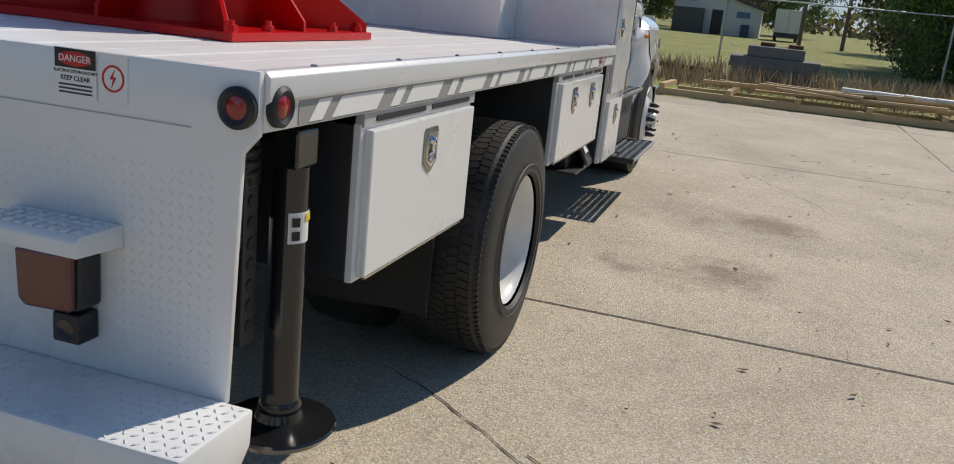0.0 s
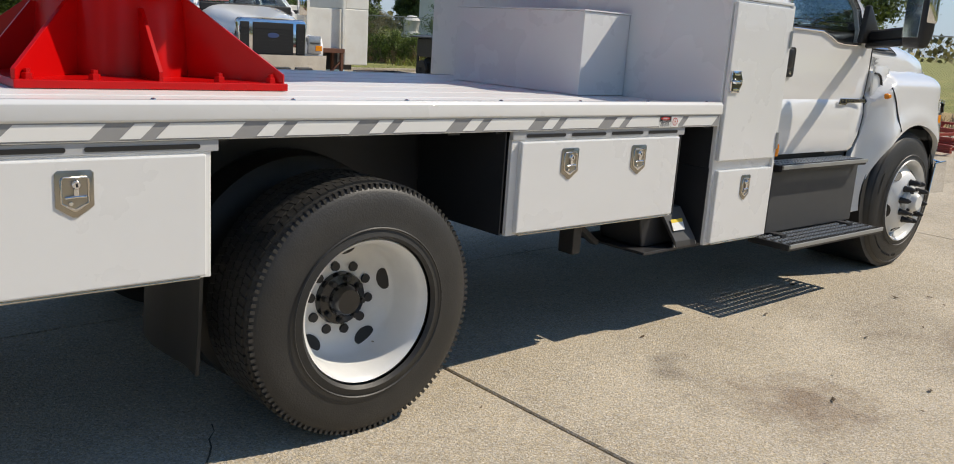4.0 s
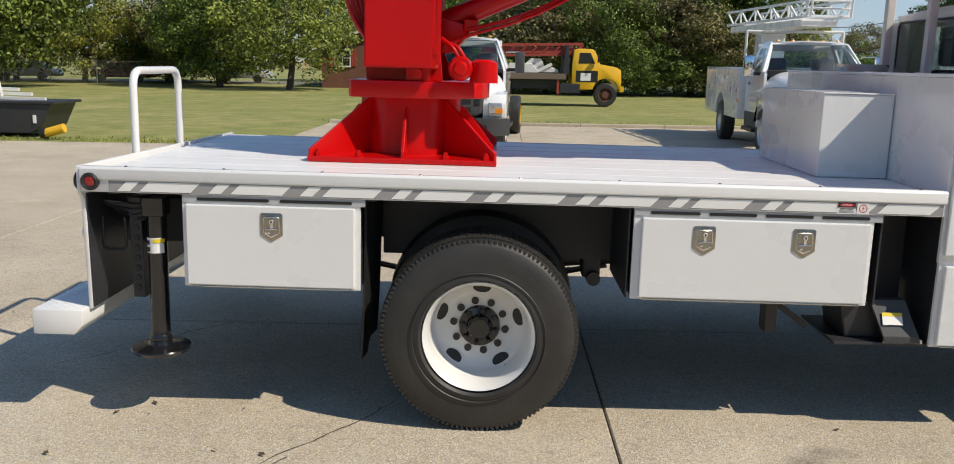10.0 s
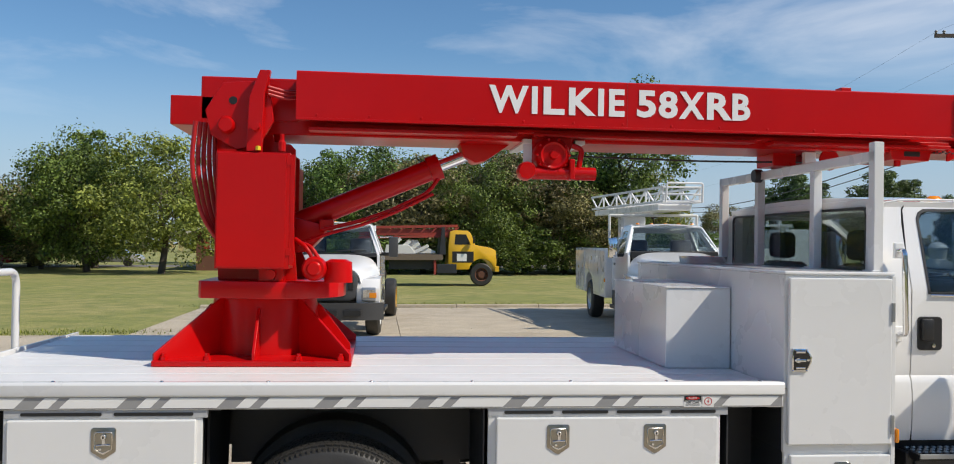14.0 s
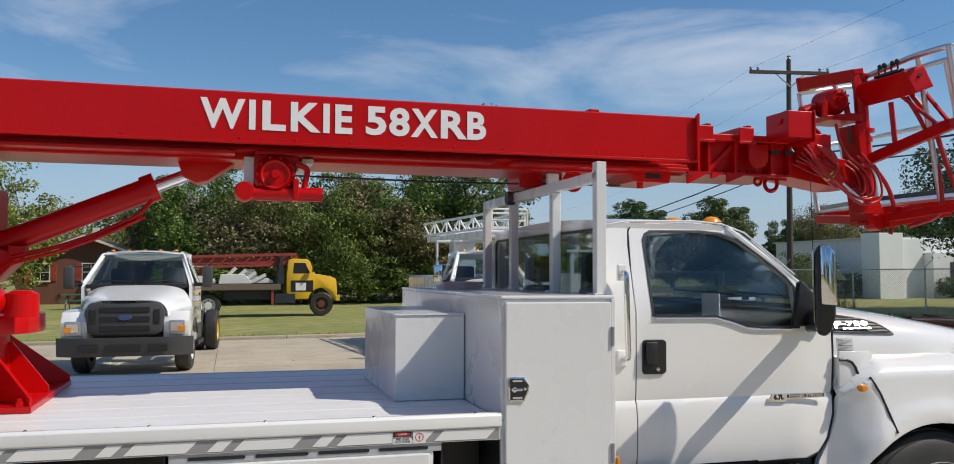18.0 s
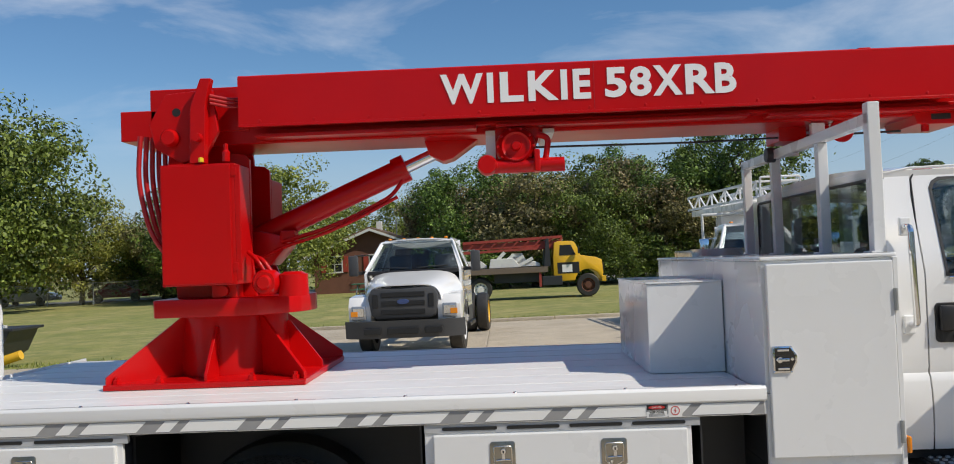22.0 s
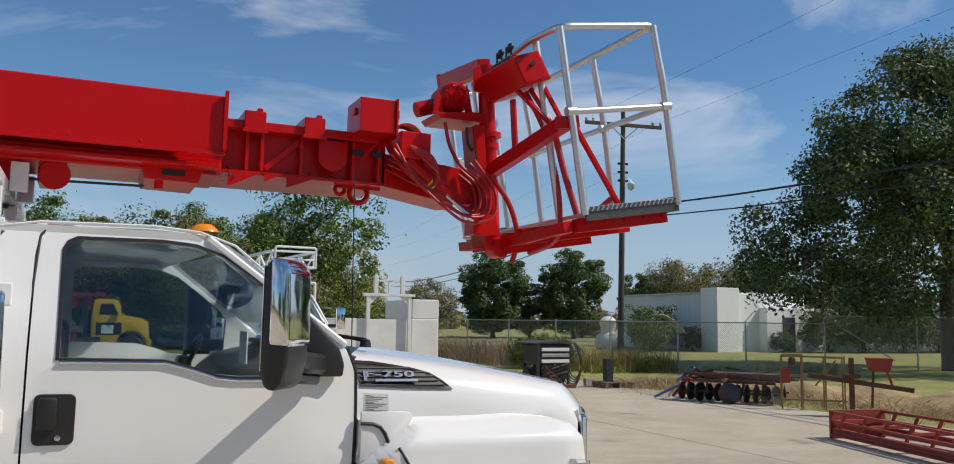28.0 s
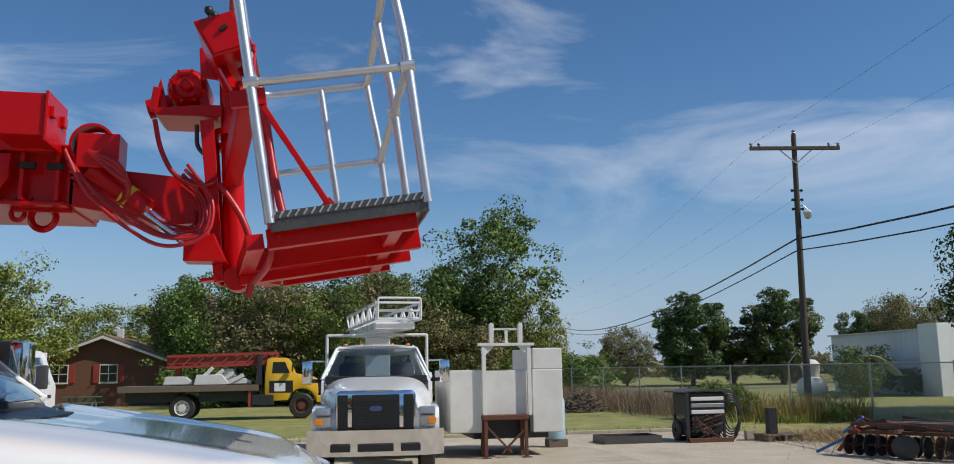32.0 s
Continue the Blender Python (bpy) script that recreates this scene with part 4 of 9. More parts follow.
def build_chassis():
    t = thing("chassis", "black truck chassis with springs and axles, standing on white disc wheels", "truck chassis")
    for y in (0.78, 1.56):
        part("frame_rail", box(-1.75, 4.9, y, y + 0.08, 0.78, 1.04, 0.006), CHASSIS, t)
    wheel(t, 0.053, 0.012, 0.482, False)
    wheel(t, 4.63, 0.085, 0.488, True)
    for y in (0.42,):
        part("inner_tyre", lathe([(.29, 0), (.42, 0), (.48, .03), (.49, .15), (.48, .27), (.42, .30), (.29, .30)], 48, m=Matrix.Translation((0.05, y, .488))), RUBBER, t, "", 50)
    for x, y in ((0.05, 1.70), (0.05, 2.06), (4.62, 2.02)):
        part("far_tyre", lathe([(0, .05), (.29, 0), (.42, 0), (.48, .03), (.49, .15), (.48, .27), (.42, .30), (.29, .30), (0, .25)], 48, m=Matrix.Translation((x, y, .488))), RUBBER, t, "", 50)
    part("rear_axle", rod((0.05, 0.25, .488), (0.05, 2.2, .488), .085, n=16), CHASSIS, t, "", 40)
    part("differential", lathe([(0, -.24), (.12, -.2), (.2, -.05), (.2, .05), (.12, .2), (0, .24)], 24, m=Matrix.Translation((0.05, 1.2, .49))), CHASSIS, t, "", 40)
    part("front_axle", box(4.55, 4.69, 0.3, 2.15, .42, .52, .02), CHASSIS, t)
    for y in (0.70, 1.66):
        b = bmesh.new()
        for k in range(5):
            q = [(-0.62 + .1 * k, .66), (-.2, .59 - .004 * k), (.3, .59 - .004 * k), (.74 - .1 * k, .66)]
            pts = [(u, v - .014 * k) for u, v in q]
            slab(pts + [(u, v - .012) for u, v in pts[::-1]], y, y + .075, bm=b)
        part("leaf_spring", b, CHASSIS, t)
    part("spring_hanger", box(0.60, 0.70, 0.66, 0.80, 0.60, 0.84, 0.012), CHASSIS, t)
    part("spring_pin", rod((0.66, 0.62, 0.60), (0.66, 0.84, 0.60), .038, n=14), CHASSIS, t, "", 40)
    part("shock", rod((-0.35, 0.72, .55), (-0.2, 0.72, 1.0), .035, n=12), CHASSIS, t, "", 40)
    part("drive_shaft", rod((0.2, 1.21, .56), (3.0, 1.21, .76), .05, n=14), CHASSIS, t, "", 40)
    part("fuel_tank", box(1.05, 1.85, 1.75, 2.3, .48, .92, .06), CHASSIS, t)
    part("exhaust", rod((1.2, 0.95, .60), (3.4, 0.95, .68), .06, n=14), GALV, t, "", 40)
    part("front_fill", box(3.0, 5.0, 0.55, 1.87, .62, 1.15, .02), CHASSIS, t)
    # pto step between box and cabinet
    s = thing("hydraulic_unit", "dark hydraulic step unit with a labelled sloping cover below the flatbed", "step unit")
    part("tray", box(1.76, 2.34, 0.06, 0.52, 0.44, 0.455, .003), CHASSIS, s)
    part("housing", slab([(1.84, .455), (1.80, .66), (1.95, .66), (2.12, .50), (2.12, .455)], 0.14, 0.42, bev=0.008), CHASSIS, s)
    cv = part("cover", skewed_cover(), GREY, s, "dark sloping cover plate")
    cm = Matrix.Translation((2.035, .0725, .570)) @ pose(0, 0, 0, 62, 0, 0)
    part("label", box(-.05, .045, -.03, .03, .0, .0015, m=cm), PAPER, cv, "white and yellow label")
    part("label_head", box(-.05, .045, .012, .03, .0018, .0025, m=cm), LYEL, cv)
    part("lip", box(1.99, 2.175, .045, .062, .456, .476, .003), ALU, cv)
    part("hanger", box(1.50, 1.56, 0.3, 0.4, .42, 1.1, .005), CHASSIS, s)
    part("strut", beam((1.40, .35, .68), (1.72, .35, .45), .05, .03), CHASSIS, s)
    # mud flap
    m = thing("mud_flap", "hanging black rubber mud flap behind the tool box", "mud flap")
    part("flap", sheet(10, 4, lambda u, v: (-0.505 + 0.012 * math.sin(v * 7) - 0.03 * u * u, 0.10 + 0.50 * v, 1.10 - 0.80 * u), 0.012), INK, m, "", 60)
    part("bracket", box(-0.53, -0.49, 0.10, 0.62, 1.08, 1.12, .004), CHASSIS, m)
    # outrigger
    for yy, far in ((0.110, 0), (2.27, 1)):
        o = thing("outrigger", "black enamelled outrigger leg with a round foot plate", "outrigger")
        part("sleeve", rod((-1.522, yy, .38), (-1.512, yy, 1.00), .046, n=24), GLOSSB, o, "", 40)
        part("head", box(-1.565, -1.465, yy - .045, yy + .06, 1.0, 1.09, .006), GLOSSB, o)
        part("foot", lathe([(0, .012), (.15, .012), (.165, .03), (.16, .036), (.10, .040), (.070, .05), (.056, .09), (.05, .13), (0, .13)], 40, axis="Z", m=Matrix.Translation((-1.522, yy, .308)) @ Matrix.Diagonal((.88, .88, 1, 1))), GLOSSB, o, "worn black foot plate", 40)
        part("ball", lathe([(.052, 0), (.062, .02), (.060, .04), (.048, .055)], 24, axis="Z", m=Matrix.Translation((-1.522, yy, .36)) @ Matrix.Diagonal((.9, .9, 1, 1))), GLOSSB, o, "", 40)
        part("rack_rail", box(-1.66, -1.60, yy + .03, yy + .11, .58, 1.08, .004), CHASSIS, o)
        for k in range(9):
            part("rail_hole", lathe([(0, -.004), (.014, -.004), (.016, 0)], 12, m=Matrix.Translation((-1.63, yy + .03, .63 + .05 * k))), INK, o)
        if not far:
            lb = part("warning_label", sheet(8, 1, lambda u, v: (-1.516 + .0475 * math.sin((u - .5) * 2.1), yy - .0475 * math.cos((u - .5) * 2.1), .82 + .075 * v), 0.001), PAPER, o, "small white and yellow label")
            part("label_head", sheet(6, 1, lambda u, v: (-1.514 + .0488 * math.sin((u - .1) * 1.2), yy - .0488 * math.cos((u - .1) * 1.2), .872 + .018 * v), 0.0008), LYEL, lb)
            for k in (0, 1):
                part("pictogram", sheet(3, 1, lambda u, v: (-1.517 + .0488 * math.sin((u - 2.0) * .42), yy - .0488 * math.cos((u - 2.0) * .42), .828 + .033 * k + .022 * v), 0.0008), INK, lb)
        part("beam_box", box(-1.72, -1.40, yy + (.15 if not far else -.9), yy + (.9 if not far else -.15), .84, 1.06, .006), CHASSIS, o)
    # hoses in the rear bay
    h = thing("rear_hoses", "black hydraulic hoses bundled in the rear bay", "hoses")
    for k in range(4):
        part("hose", tube(bent([(-1.78, .16 + .03 * k, 1.05 - .012 * k), (-1.62, .13, 1.04 - .03 * k), (-1.50, .22, 1.06)], .06), .012, 8), BLACK, h, "", 60)
    part("bracket", tube(bent([(-1.79, .14, .98), (-1.79, .14, .82), (-1.68, .14, .82), (-1.68, .14, .98)], .03), .008, 8), BLACK, h, "", 60)
    part("lamp_cable", tube(bent([(-1.80, .2, .98), (-1.70, .2, .9), (-1.62, .2, 1.0)], .05), .006, 6), BLACK, h)


build_flatbed()
build_boxes()
build_rack()
build_chassis()

# ---- the cab ----
def door_y(x, z):
    y = 0.158 + 0.045 * max(0, (1.05 - z) / 0.2) ** 2 * 0.6
    y += 0.012 * math.exp(-((z - 1.22) / 0.05) ** 2) - 0.012 * (z < 1.22)
    if z > 1.66:
        y += (z - 1.66) * 0.27
    if x > 3.85:
        y += (x - 3.85) * 0.12
    return y


def hood_z(x):
    q = max(0, x - 4.05)
    return 1.69 - 0.085 * q - 0.05 * q ** 2


def hood_half(x):
    return 1.02 - 0.07 * max(0, min(1, (x - 4.5) / 0.6)) ** 2


def hood_y(x, z):
    f = min(1, max(0.01, (z - 1.34) / (hood_z(x) - 1.34)))
    return 1.21 - hood_half(x) * max(0, 1 - f ** (1 / 0.3)) ** (1 / 11)


def nose_x(y):
    s = (y - 1.21) / 0.95
    return 5.115 + 0.33 * max(0, 1 - s * s)


def build_cab():
    c = thing("truck_cab", "white conventional truck cab with a long bonnet and chrome mirror", "truck cab", m=TRUCK)
    win = [(3.02, 1.65), (3.36, 1.645), (3.46, 1.62), (3.54, 1.592), (3.62, 1.585), (3.845, 1.585), (3.845, 1.79), (3.80, 1.845), (3.66, 1.955),
           (3.56, 2.025), (3.46, 2.06), (3.34, 2.07), (3.06, 2.066), (3.03, 2.05), (3.015, 2.02)]
    door = [(2.925, 0.905), (3.90, 0.905), (3.97, 0.93), (4.02, 1.0), (4.055, 1.12), (4.068, 1.25), (4.07, 1.45), (4.065, 1.60), (4.03, 1.685),
            (3.86, 1.845), (3.70, 1.985), (3.58, 2.07), (3.47, 2.11), (3.32, 2.122), (3.05, 2.118), (2.96, 2.105), (2.935, 2.07), (2.925, 1.9)]
    cuts = dict(zcuts=[0.95, 1.0, 1.05, 1.1, 1.15, 1.19, 1.21, 1.23, 1.26, 1.4, 1.55, 1.66, 1.8, 1.95, 2.05], xcuts=[3.2, 3.5, 3.8, 3.9, 4.0])
    quarter = [(2.775, 0.905), (2.918, 0.905), (2.918, 2.0), (2.93, 2.09), (2.95, 2.12), (2.88, 2.11), (2.82, 2.085), (2.79, 2.04), (2.775, 1.95)]
    for far in (0, 1):
        fy = (lambda x, z: mirrored(door_y(x, z))) if far else door_y
        inw = -1 if far else 1
        d = part("door", skin(door, [win], fy, 0.05, inward=inw, **cuts), CABW, c, "white door panel", 30)
        part("quarter_panel", skin(quarter, [], fy, 0.05, inward=inw, zcuts=cuts["zcuts"]), CABW, c, "", 30)
        g = part("window", skin([(1 * x, z) for x, z in win], [], lambda x, z: fy(x, z) + 0.022 * inw, 0.005, zcuts=(1.66, 1.8, 1.95), inward=inw), GLASS, d, "tinted side window", 30)
        g.visible_shadow = False
        ring = [(3.432 + (x - 3.432) * 1.028, 1.83 + (z - 1.83) * 1.05) for x, z in win]
        part("weatherstrip", skin(ring, [win], lambda x, z: fy(x, z) - 0.004 * inw, 0.02, zcuts=(1.66, 1.8, 1.95), inward=inw), BLACK, d, "black rubber seal")
        if far:
            continue
        part("sill_trim", tube([(x, fy(x, z) - 0.006, z) for x, z in [(3.02, 1.635), (3.36, 1.632), (3.46, 1.606), (3.54, 1.578), (3.62, 1.570), (3.80, 1.570)]], 0.006, 6), CHROME, d)
        hp = part("handle_cup", slab(rounded(2.952, 3.082, 1.358, 1.528, 0.02), 0.150, 0.162, bev=0.003), BLACK, d, "black door handle in its cup")
        part("handle", box(2.965, 3.027, 0.125, 0.152, 1.408, 1.518, 0.01), BLACK, hp, "", 40)
        part("key_lock", lathe([(0, .140), (.010, .141), (.011, .15)], 14, m=Matrix.Translation((3.032, 0, 1.383))), STEEL, hp)
        bd = part("badge_plate", slab([(3.655, 1.203), (3.675, 1.240), (3.755, 1.240), (4.00, 1.238), (4.00, 1.214), (3.77, 1.210), (3.75, 1.196)], 0.142, 0.150, bev=0.002), CHROME, d, "chrome engine badge")
        part("badge_bars", box(3.765, 3.985, 0.140, 0.142, 1.218, 1.234), INK, bd)
        words("badge_text", "POWER STROKE", 0.021, Matrix.Translation((3.875, 0.1396, 1.226)) @ SIDE, CHROME, bd, 0.0008, 0.0006, (.20, .013))
        words("engine_text", "6.7L", 0.034, Matrix.Translation((3.715, 0.1405, 1.222)) @ SIDE, INK, bd, 0.001, 0.0012)
        seamline = [(2.9215, 0.905), (2.9215, 1.9), (2.931, 2.07), (2.956, 2.112)]
        part("door_gap", tube([(x, fy(x, z) + 0.0005, z) for x, z in seamline], 0.0045, 6), INK, c)
        front = [(3.60, 0.900), (3.90, 0.901), (3.974, 0.927), (4.026, 1.0), (4.061, 1.12), (4.074, 1.25), (4.076, 1.45), (4.072, 1.60), (4.036, 1.690)]
        part("door_gap", tube([(x, fy(x, z) + 0.002, z) for x, z in front], 0.007, 6), INK, c)
    # roof
    part("roof", sheet(14, 18, lambda u, v: (2.80 + u * (0.68 + 0.13 * math.sin(math.pi * v)), 0.268 + 1.884 * v,
         2.112 + 0.065 * math.sin(math.pi * v) ** 0.6 * (0.35 + 0.65 * math.sin(math.pi * min(1, .12 + u * .86)) ** .5) - 0.02 * (u > .97)), 0.03), CABW, c, "white roof", 50)
    part("drip_rail", tube([(2.80, .272, 2.10), (2.93, .27, 2.122), (3.3, .272, 2.130), (3.47, .272, 2.117), (3.60, .262, 2.073), (3.86, .20, 1.853)], 0.005, 6), CABW, c)
    w = part("windshield", sheet(10, 14, lambda u, v: (3.50 + 0.52 * u + 0.15 * math.sin(math.pi * v), 0.285 - .075 * u + (1.85 + .15 * u) * v, 2.10 - 0.385 * u), 0.006), GLASS, c, "raked windscreen", 60)
    w.visible_shadow = False
    part("pillar", beam((3.50, .285, 2.098), (4.03, .20, 1.70), 0.05, 0.03, .008), CABW, c)
    part("pillar", beam((3.50, 2.135, 2.098), (4.03, 2.22, 1.70), 0.05, 0.03, .008), CABW, c)
    # back wall with window
    part("back_panel", box(2.775, 2.80, 0.20, 2.22, 0.905, 1.62, 0.004), CABW, c)
    part("back_header", box(2.795, 2.815, 0.27, 2.15, 2.085, 2.13, 0.004), CABW, c)
    for y in (0.22, 2.06):
        part("back_pillar", slab([(y, 1.62), (y + .14, 1.62), (y + .12, 2.09), (y + .05 if y < 1 else y + .02, 2.09)], 2.778, 2.806, "X"), CABW, c)
    part("window_seal", tube(bent([(2.782, .35, 1.63), (2.782, .34, 2.08), (2.782, 2.08, 2.08), (2.782, 2.07, 1.63)], .05), .008, 6), BLACK, c)
    g = part("rear_window", box(2.785, 2.79, 0.36, 2.06, 1.62, 2.085), GLASS, c, "tinted rear window")
    g.visible_shadow = False
    part("floor_pan", box(2.80, 4.05, 0.2, 2.22, 0.89, 0.93), BLACK, c)
    # interior
    for y in (0.62, 1.62):
        s = part("seat", box(2.95, 3.40, y - .25, y + .25, 1.15, 1.32, .05), SEAT, c, "dark cloth seat", 40)
        part("seat_back", box(2.88, 3.02, y - .24, y + .24, 1.25, 1.78, .05), SEAT, s, "", 40)
        part("head_rest", box(2.89, 2.98, y - .13, y + .13, 1.80, 1.97, .035), SEAT, s, "", 40)
    part("dashboard", slab([(3.70, 1.25), (3.68, 1.52), (3.78, 1.60), (4.02, 1.66), (4.03, 1.20)], 0.25, 2.17, bev=.02), GREY, c, "dark dashboard", 40)
    part("steering_wheel", lathe([(.175, -.012), (.19, 0), (.175, .012), (.165, 0), (.175, -.012)], 32, axis="Z", m=pose(3.56, 1.62, 1.55, 0, -62, 0)), BLACK, c, "", 60)
    part("steering_boss", box(3.53, 3.60, 1.54, 1.70, 1.50, 1.60, .02), BLACK, c)
    sh = part("paper_sheet", box(3.74, 3.745, .75, .95, 1.60, 1.74), PAPER, c)
    # beacons on the roof
    for y in (0.42, 0.85, 1.21, 1.57, 2.0):
        part("roof_lamp", lathe([(0, .05), (.03, .045), (.05, .02), (.058, 0)], 18, axis="Z", m=Matrix.Translation((3.50, y, 2.135 + .02 * (abs(y - 1.21) < .5))) @ Matrix.Diagonal((1.0, .7, .65, 1))), LENSO, c, "amber roof lamp", 50)
    # bonnet
    def hood(u, v):
        s = -math.cos(math.pi * (0.012 + 0.976 * v))
        back = 4.035 + 0.30 * max(0, 1 - s * s) ** 1.2
        half = hood_half(4.05 + 1.05 * u)
        x = back + (nose_x(1.21 + 0.95 * s) - back) * u
        z = 1.34 + (hood_z(x) - 1.34) * max(0, 1 - abs(s) ** 11) ** 0.3
        z += 0.016 * math.exp(-((abs(s) - .60) / .10) ** 2) * (1 - .7 * u)
        z -= 0.075 * max(0, (u - 0.86) / 0.14) ** 2.2
        return (x, 1.21 + half * s, max(z, 1.33))

    part("bonnet", sheet(36, 64, hood, 0.02), CABW, c, "long white bonnet", 50)
    cw = part("cowl", sheet(6, 24, lambda u, v: (3.98 + u * (.10 + .30 * max(0, 1 - (2 * v - 1) ** 2) ** 1.2), .24 + 1.94 * v, 1.688 - .035 * u + .010 * math.sin(3.14 * v)), .02), BLACK, c, "black cowl panel")
    for y0, y1 in ((.40, 1.02), (1.15, 1.80)):
        part("wiper", tube([(4.17, y0, 1.715), (4.13, y0 + .1, 1.725), (4.06, (y0 + y1) / 2, 1.735), (4.02, y1, 1.745)], .007, 6), BLACK, cw)
        part("wiper_boss", lathe([(0, .035), (.02, .03), (.026, 0)], 12, axis="Z", m=Matrix.Translation((4.17, y0, 1.69))), BLACK, cw, "", 50)
        part("wiper_arm", beam((4.17, y0, 1.722), (4.10, y0 + .22, 1.735), .018, .012, .003), BLACK, cw)
    part("aerial", rod((4.10, .36, 1.69), (4.085, .36, 2.42), .0025, n=5), BLACK, c)
    # grille in the curved nose
    gr = part("grille", sheet(4, 24, lambda u, v: (nose_x(.36 + 1.70 * v) - .02 + .03 * u * (1 - u), .36 + 1.70 * v, 1.36 - .52 * u), .02), BLACK, c, "black grille in a chrome surround", 40)
    for z, r in ((1.385, .030), (1.10, .022), (.84, .030)):
        part("grille_bar", tube([(nose_x(.34 + 1.74 * k / 16) + .004, .34 + 1.74 * k / 16, z) for k in range(17)], r, 8), CHROME, gr, "chrome bar", 60)
    for y in (.34, .62, 1.80, 2.08):
        part("grille_post", beam((nose_x(y) + .006, y, 1.40), (nose_x(y) + .012, y, .84), .075, .04, .012), CHROME, gr, "chrome upright", 40)
    part("nose_panel", sheet(3, 24, lambda u, v: (nose_x(.27 + 1.88 * v) - .004 + .012 * u, .27 + 1.88 * v, 1.445 - .05 * u - .02 * abs(2 * v - 1) ** 3), .02), CABW, c, "", 50)
    # louvred vent and model badge in the bonnet's side
    vent = [(4.083, 1.642), (4.16, 1.638), (4.245, 1.626), (4.33, 1.612), (4.40, 1.594), (4.45, 1.565), (4.49, 1.530), (4.46, 1.528), (4.30, 1.533), (4.098, 1.543), (4.088, 1.58)]
    inner = [(4.27 + (x - 4.27) * .955 - .004, 1.582 + (z - 1.582) * .80) for x, z in vent]
    zc, xc = (1.55, 1.57, 1.59, 1.61, 1.63), (4.15, 4.2, 4.25, 4.3, 4.35, 4.4, 4.45)
    v = part("side_vent", skin(vent, [inner], lambda x, z: hood_y(x, z) - .007, .02, zcuts=zc, xcuts=xc), BLACK, c, "black louvred vent with a chrome model badge", 30)
    part("vent_back", skin(inner, [], lambda x, z: hood_y(x, z) - .0015, .004, zcuts=zc, xcuts=xc), INK, v)
    for k in range(5):
        z = 1.546 + .0165 * k
        b = 4.455 - .022 * k - .012 * max(0, k - 2) ** 2
        part("louvre", tube([(4.095 + (b - 4.095) * i / 6, hood_y(4.095 + (b - 4.095) * i / 6, z) - .004, z) for i in range(7)], .0042, 6), GREY, v)
    lean = math.atan2(hood_y(4.22, 1.60) - hood_y(4.22, 1.565), .035)
    bm_ = Matrix.Translation((4.222, hood_y(4.222, 1.588) - .012, 1.588)) @ Matrix.Rotation(-lean, 4, "X")
    words("model_text", "F-750", 0.05, bm_ @ SIDE, BADGE, v, .004, .0008, (.205, .028))
    part("badge_strip", box(-.065, .115, -.004, .003, -.034, -.022, .001, m=bm_), BADGE, v, "chrome badge strip")
    part("badge_edge", box(-.112, -.098, -.004, .003, -.030, .016, .001, m=bm_), BADGE, v)
    lab = [(4.112, 1.444), (4.112, 1.517), (4.212, 1.512), (4.212, 1.439)]
    lb = part("data_label", skin(lab, [], lambda x, z: hood_y(x, z) - .002, .003, zcuts=(1.48,)), LABELG, c, "white printed data label")
    for k in range(10):
        z = 1.449 + .0064 * k
        e = 4.205 - .018 * ((k * 7) % 4)
        part("print_line", skin([(4.117, z), (4.117, z + (.0018 if k not in (4, 5) else .0032)), (e, z + .0018 - .003), (e, z - .003)], [], lambda x, z: hood_y(x, z) - .0028, .001), GREY, lb)
    # fenders
    arch = [(4.62 + .555 * math.cos(radians(a)), .555 + .515 * math.sin(radians(a))) for a in range(172, 17, -7)]
    fen = [(4.085, .50), (3.985, .47), (3.95, .56), (3.93, .70), (3.965, .88), (4.03, .99), (4.07, 1.12), (4.085, 1.25), (4.085, 1.435), (4.25, 1.44), (4.60, 1.435),
           (4.90, 1.415), (5.00, 1.39), (5.05, 1.33), (5.06, 1.25), (5.06, .98), (5.09, .85), (5.10, .79), (5.14, .715)] + arch[::-1]

    def fen_y(x, z):
        y = 0.045 + 0.03 * max(0, (z - 1.0) / .34)
        y += 0.135 * max(0, (z - 1.325) / .11) ** 1.7
        edge = max(4.03, 4.335 - 1.6 * max(0, 1.38 - z))
        if z > 1.18:
            q = max(0, min(1, (edge - x) / .075))
            y += max(0, .165 - y) * q * q * (3 - 2 * q)
        y += 0.115 * max(0, min(1, (4.27 - x) / .24)) ** 1.4 * max(0, min(1, (1.32 - z) / .12))
        flare = math.hypot((x - 4.62), z - .555)
        y -= 0.022 * math.exp(-((flare - .56) / .06) ** 2)
        if x > 4.93:
            y += (x - 4.93) ** 2 * 2.2
        return y

    zc = [.6, .7, .8, .9, 1.0, 1.05, 1.1, 1.15, 1.18, 1.20, 1.22, 1.24, 1.26, 1.28, 1.30, 1.32, 1.34, 1.355, 1.37, 1.385, 1.40, 1.415, 1.425]
    xc = [3.98, 4.02, 4.05, 4.08] + [4.10 + .02 * k for k in range(14)] + [4.42, 4.5, 4.6, 4.7, 4.8, 4.88, 4.94, 4.97, 5.0, 5.03, 5.05]
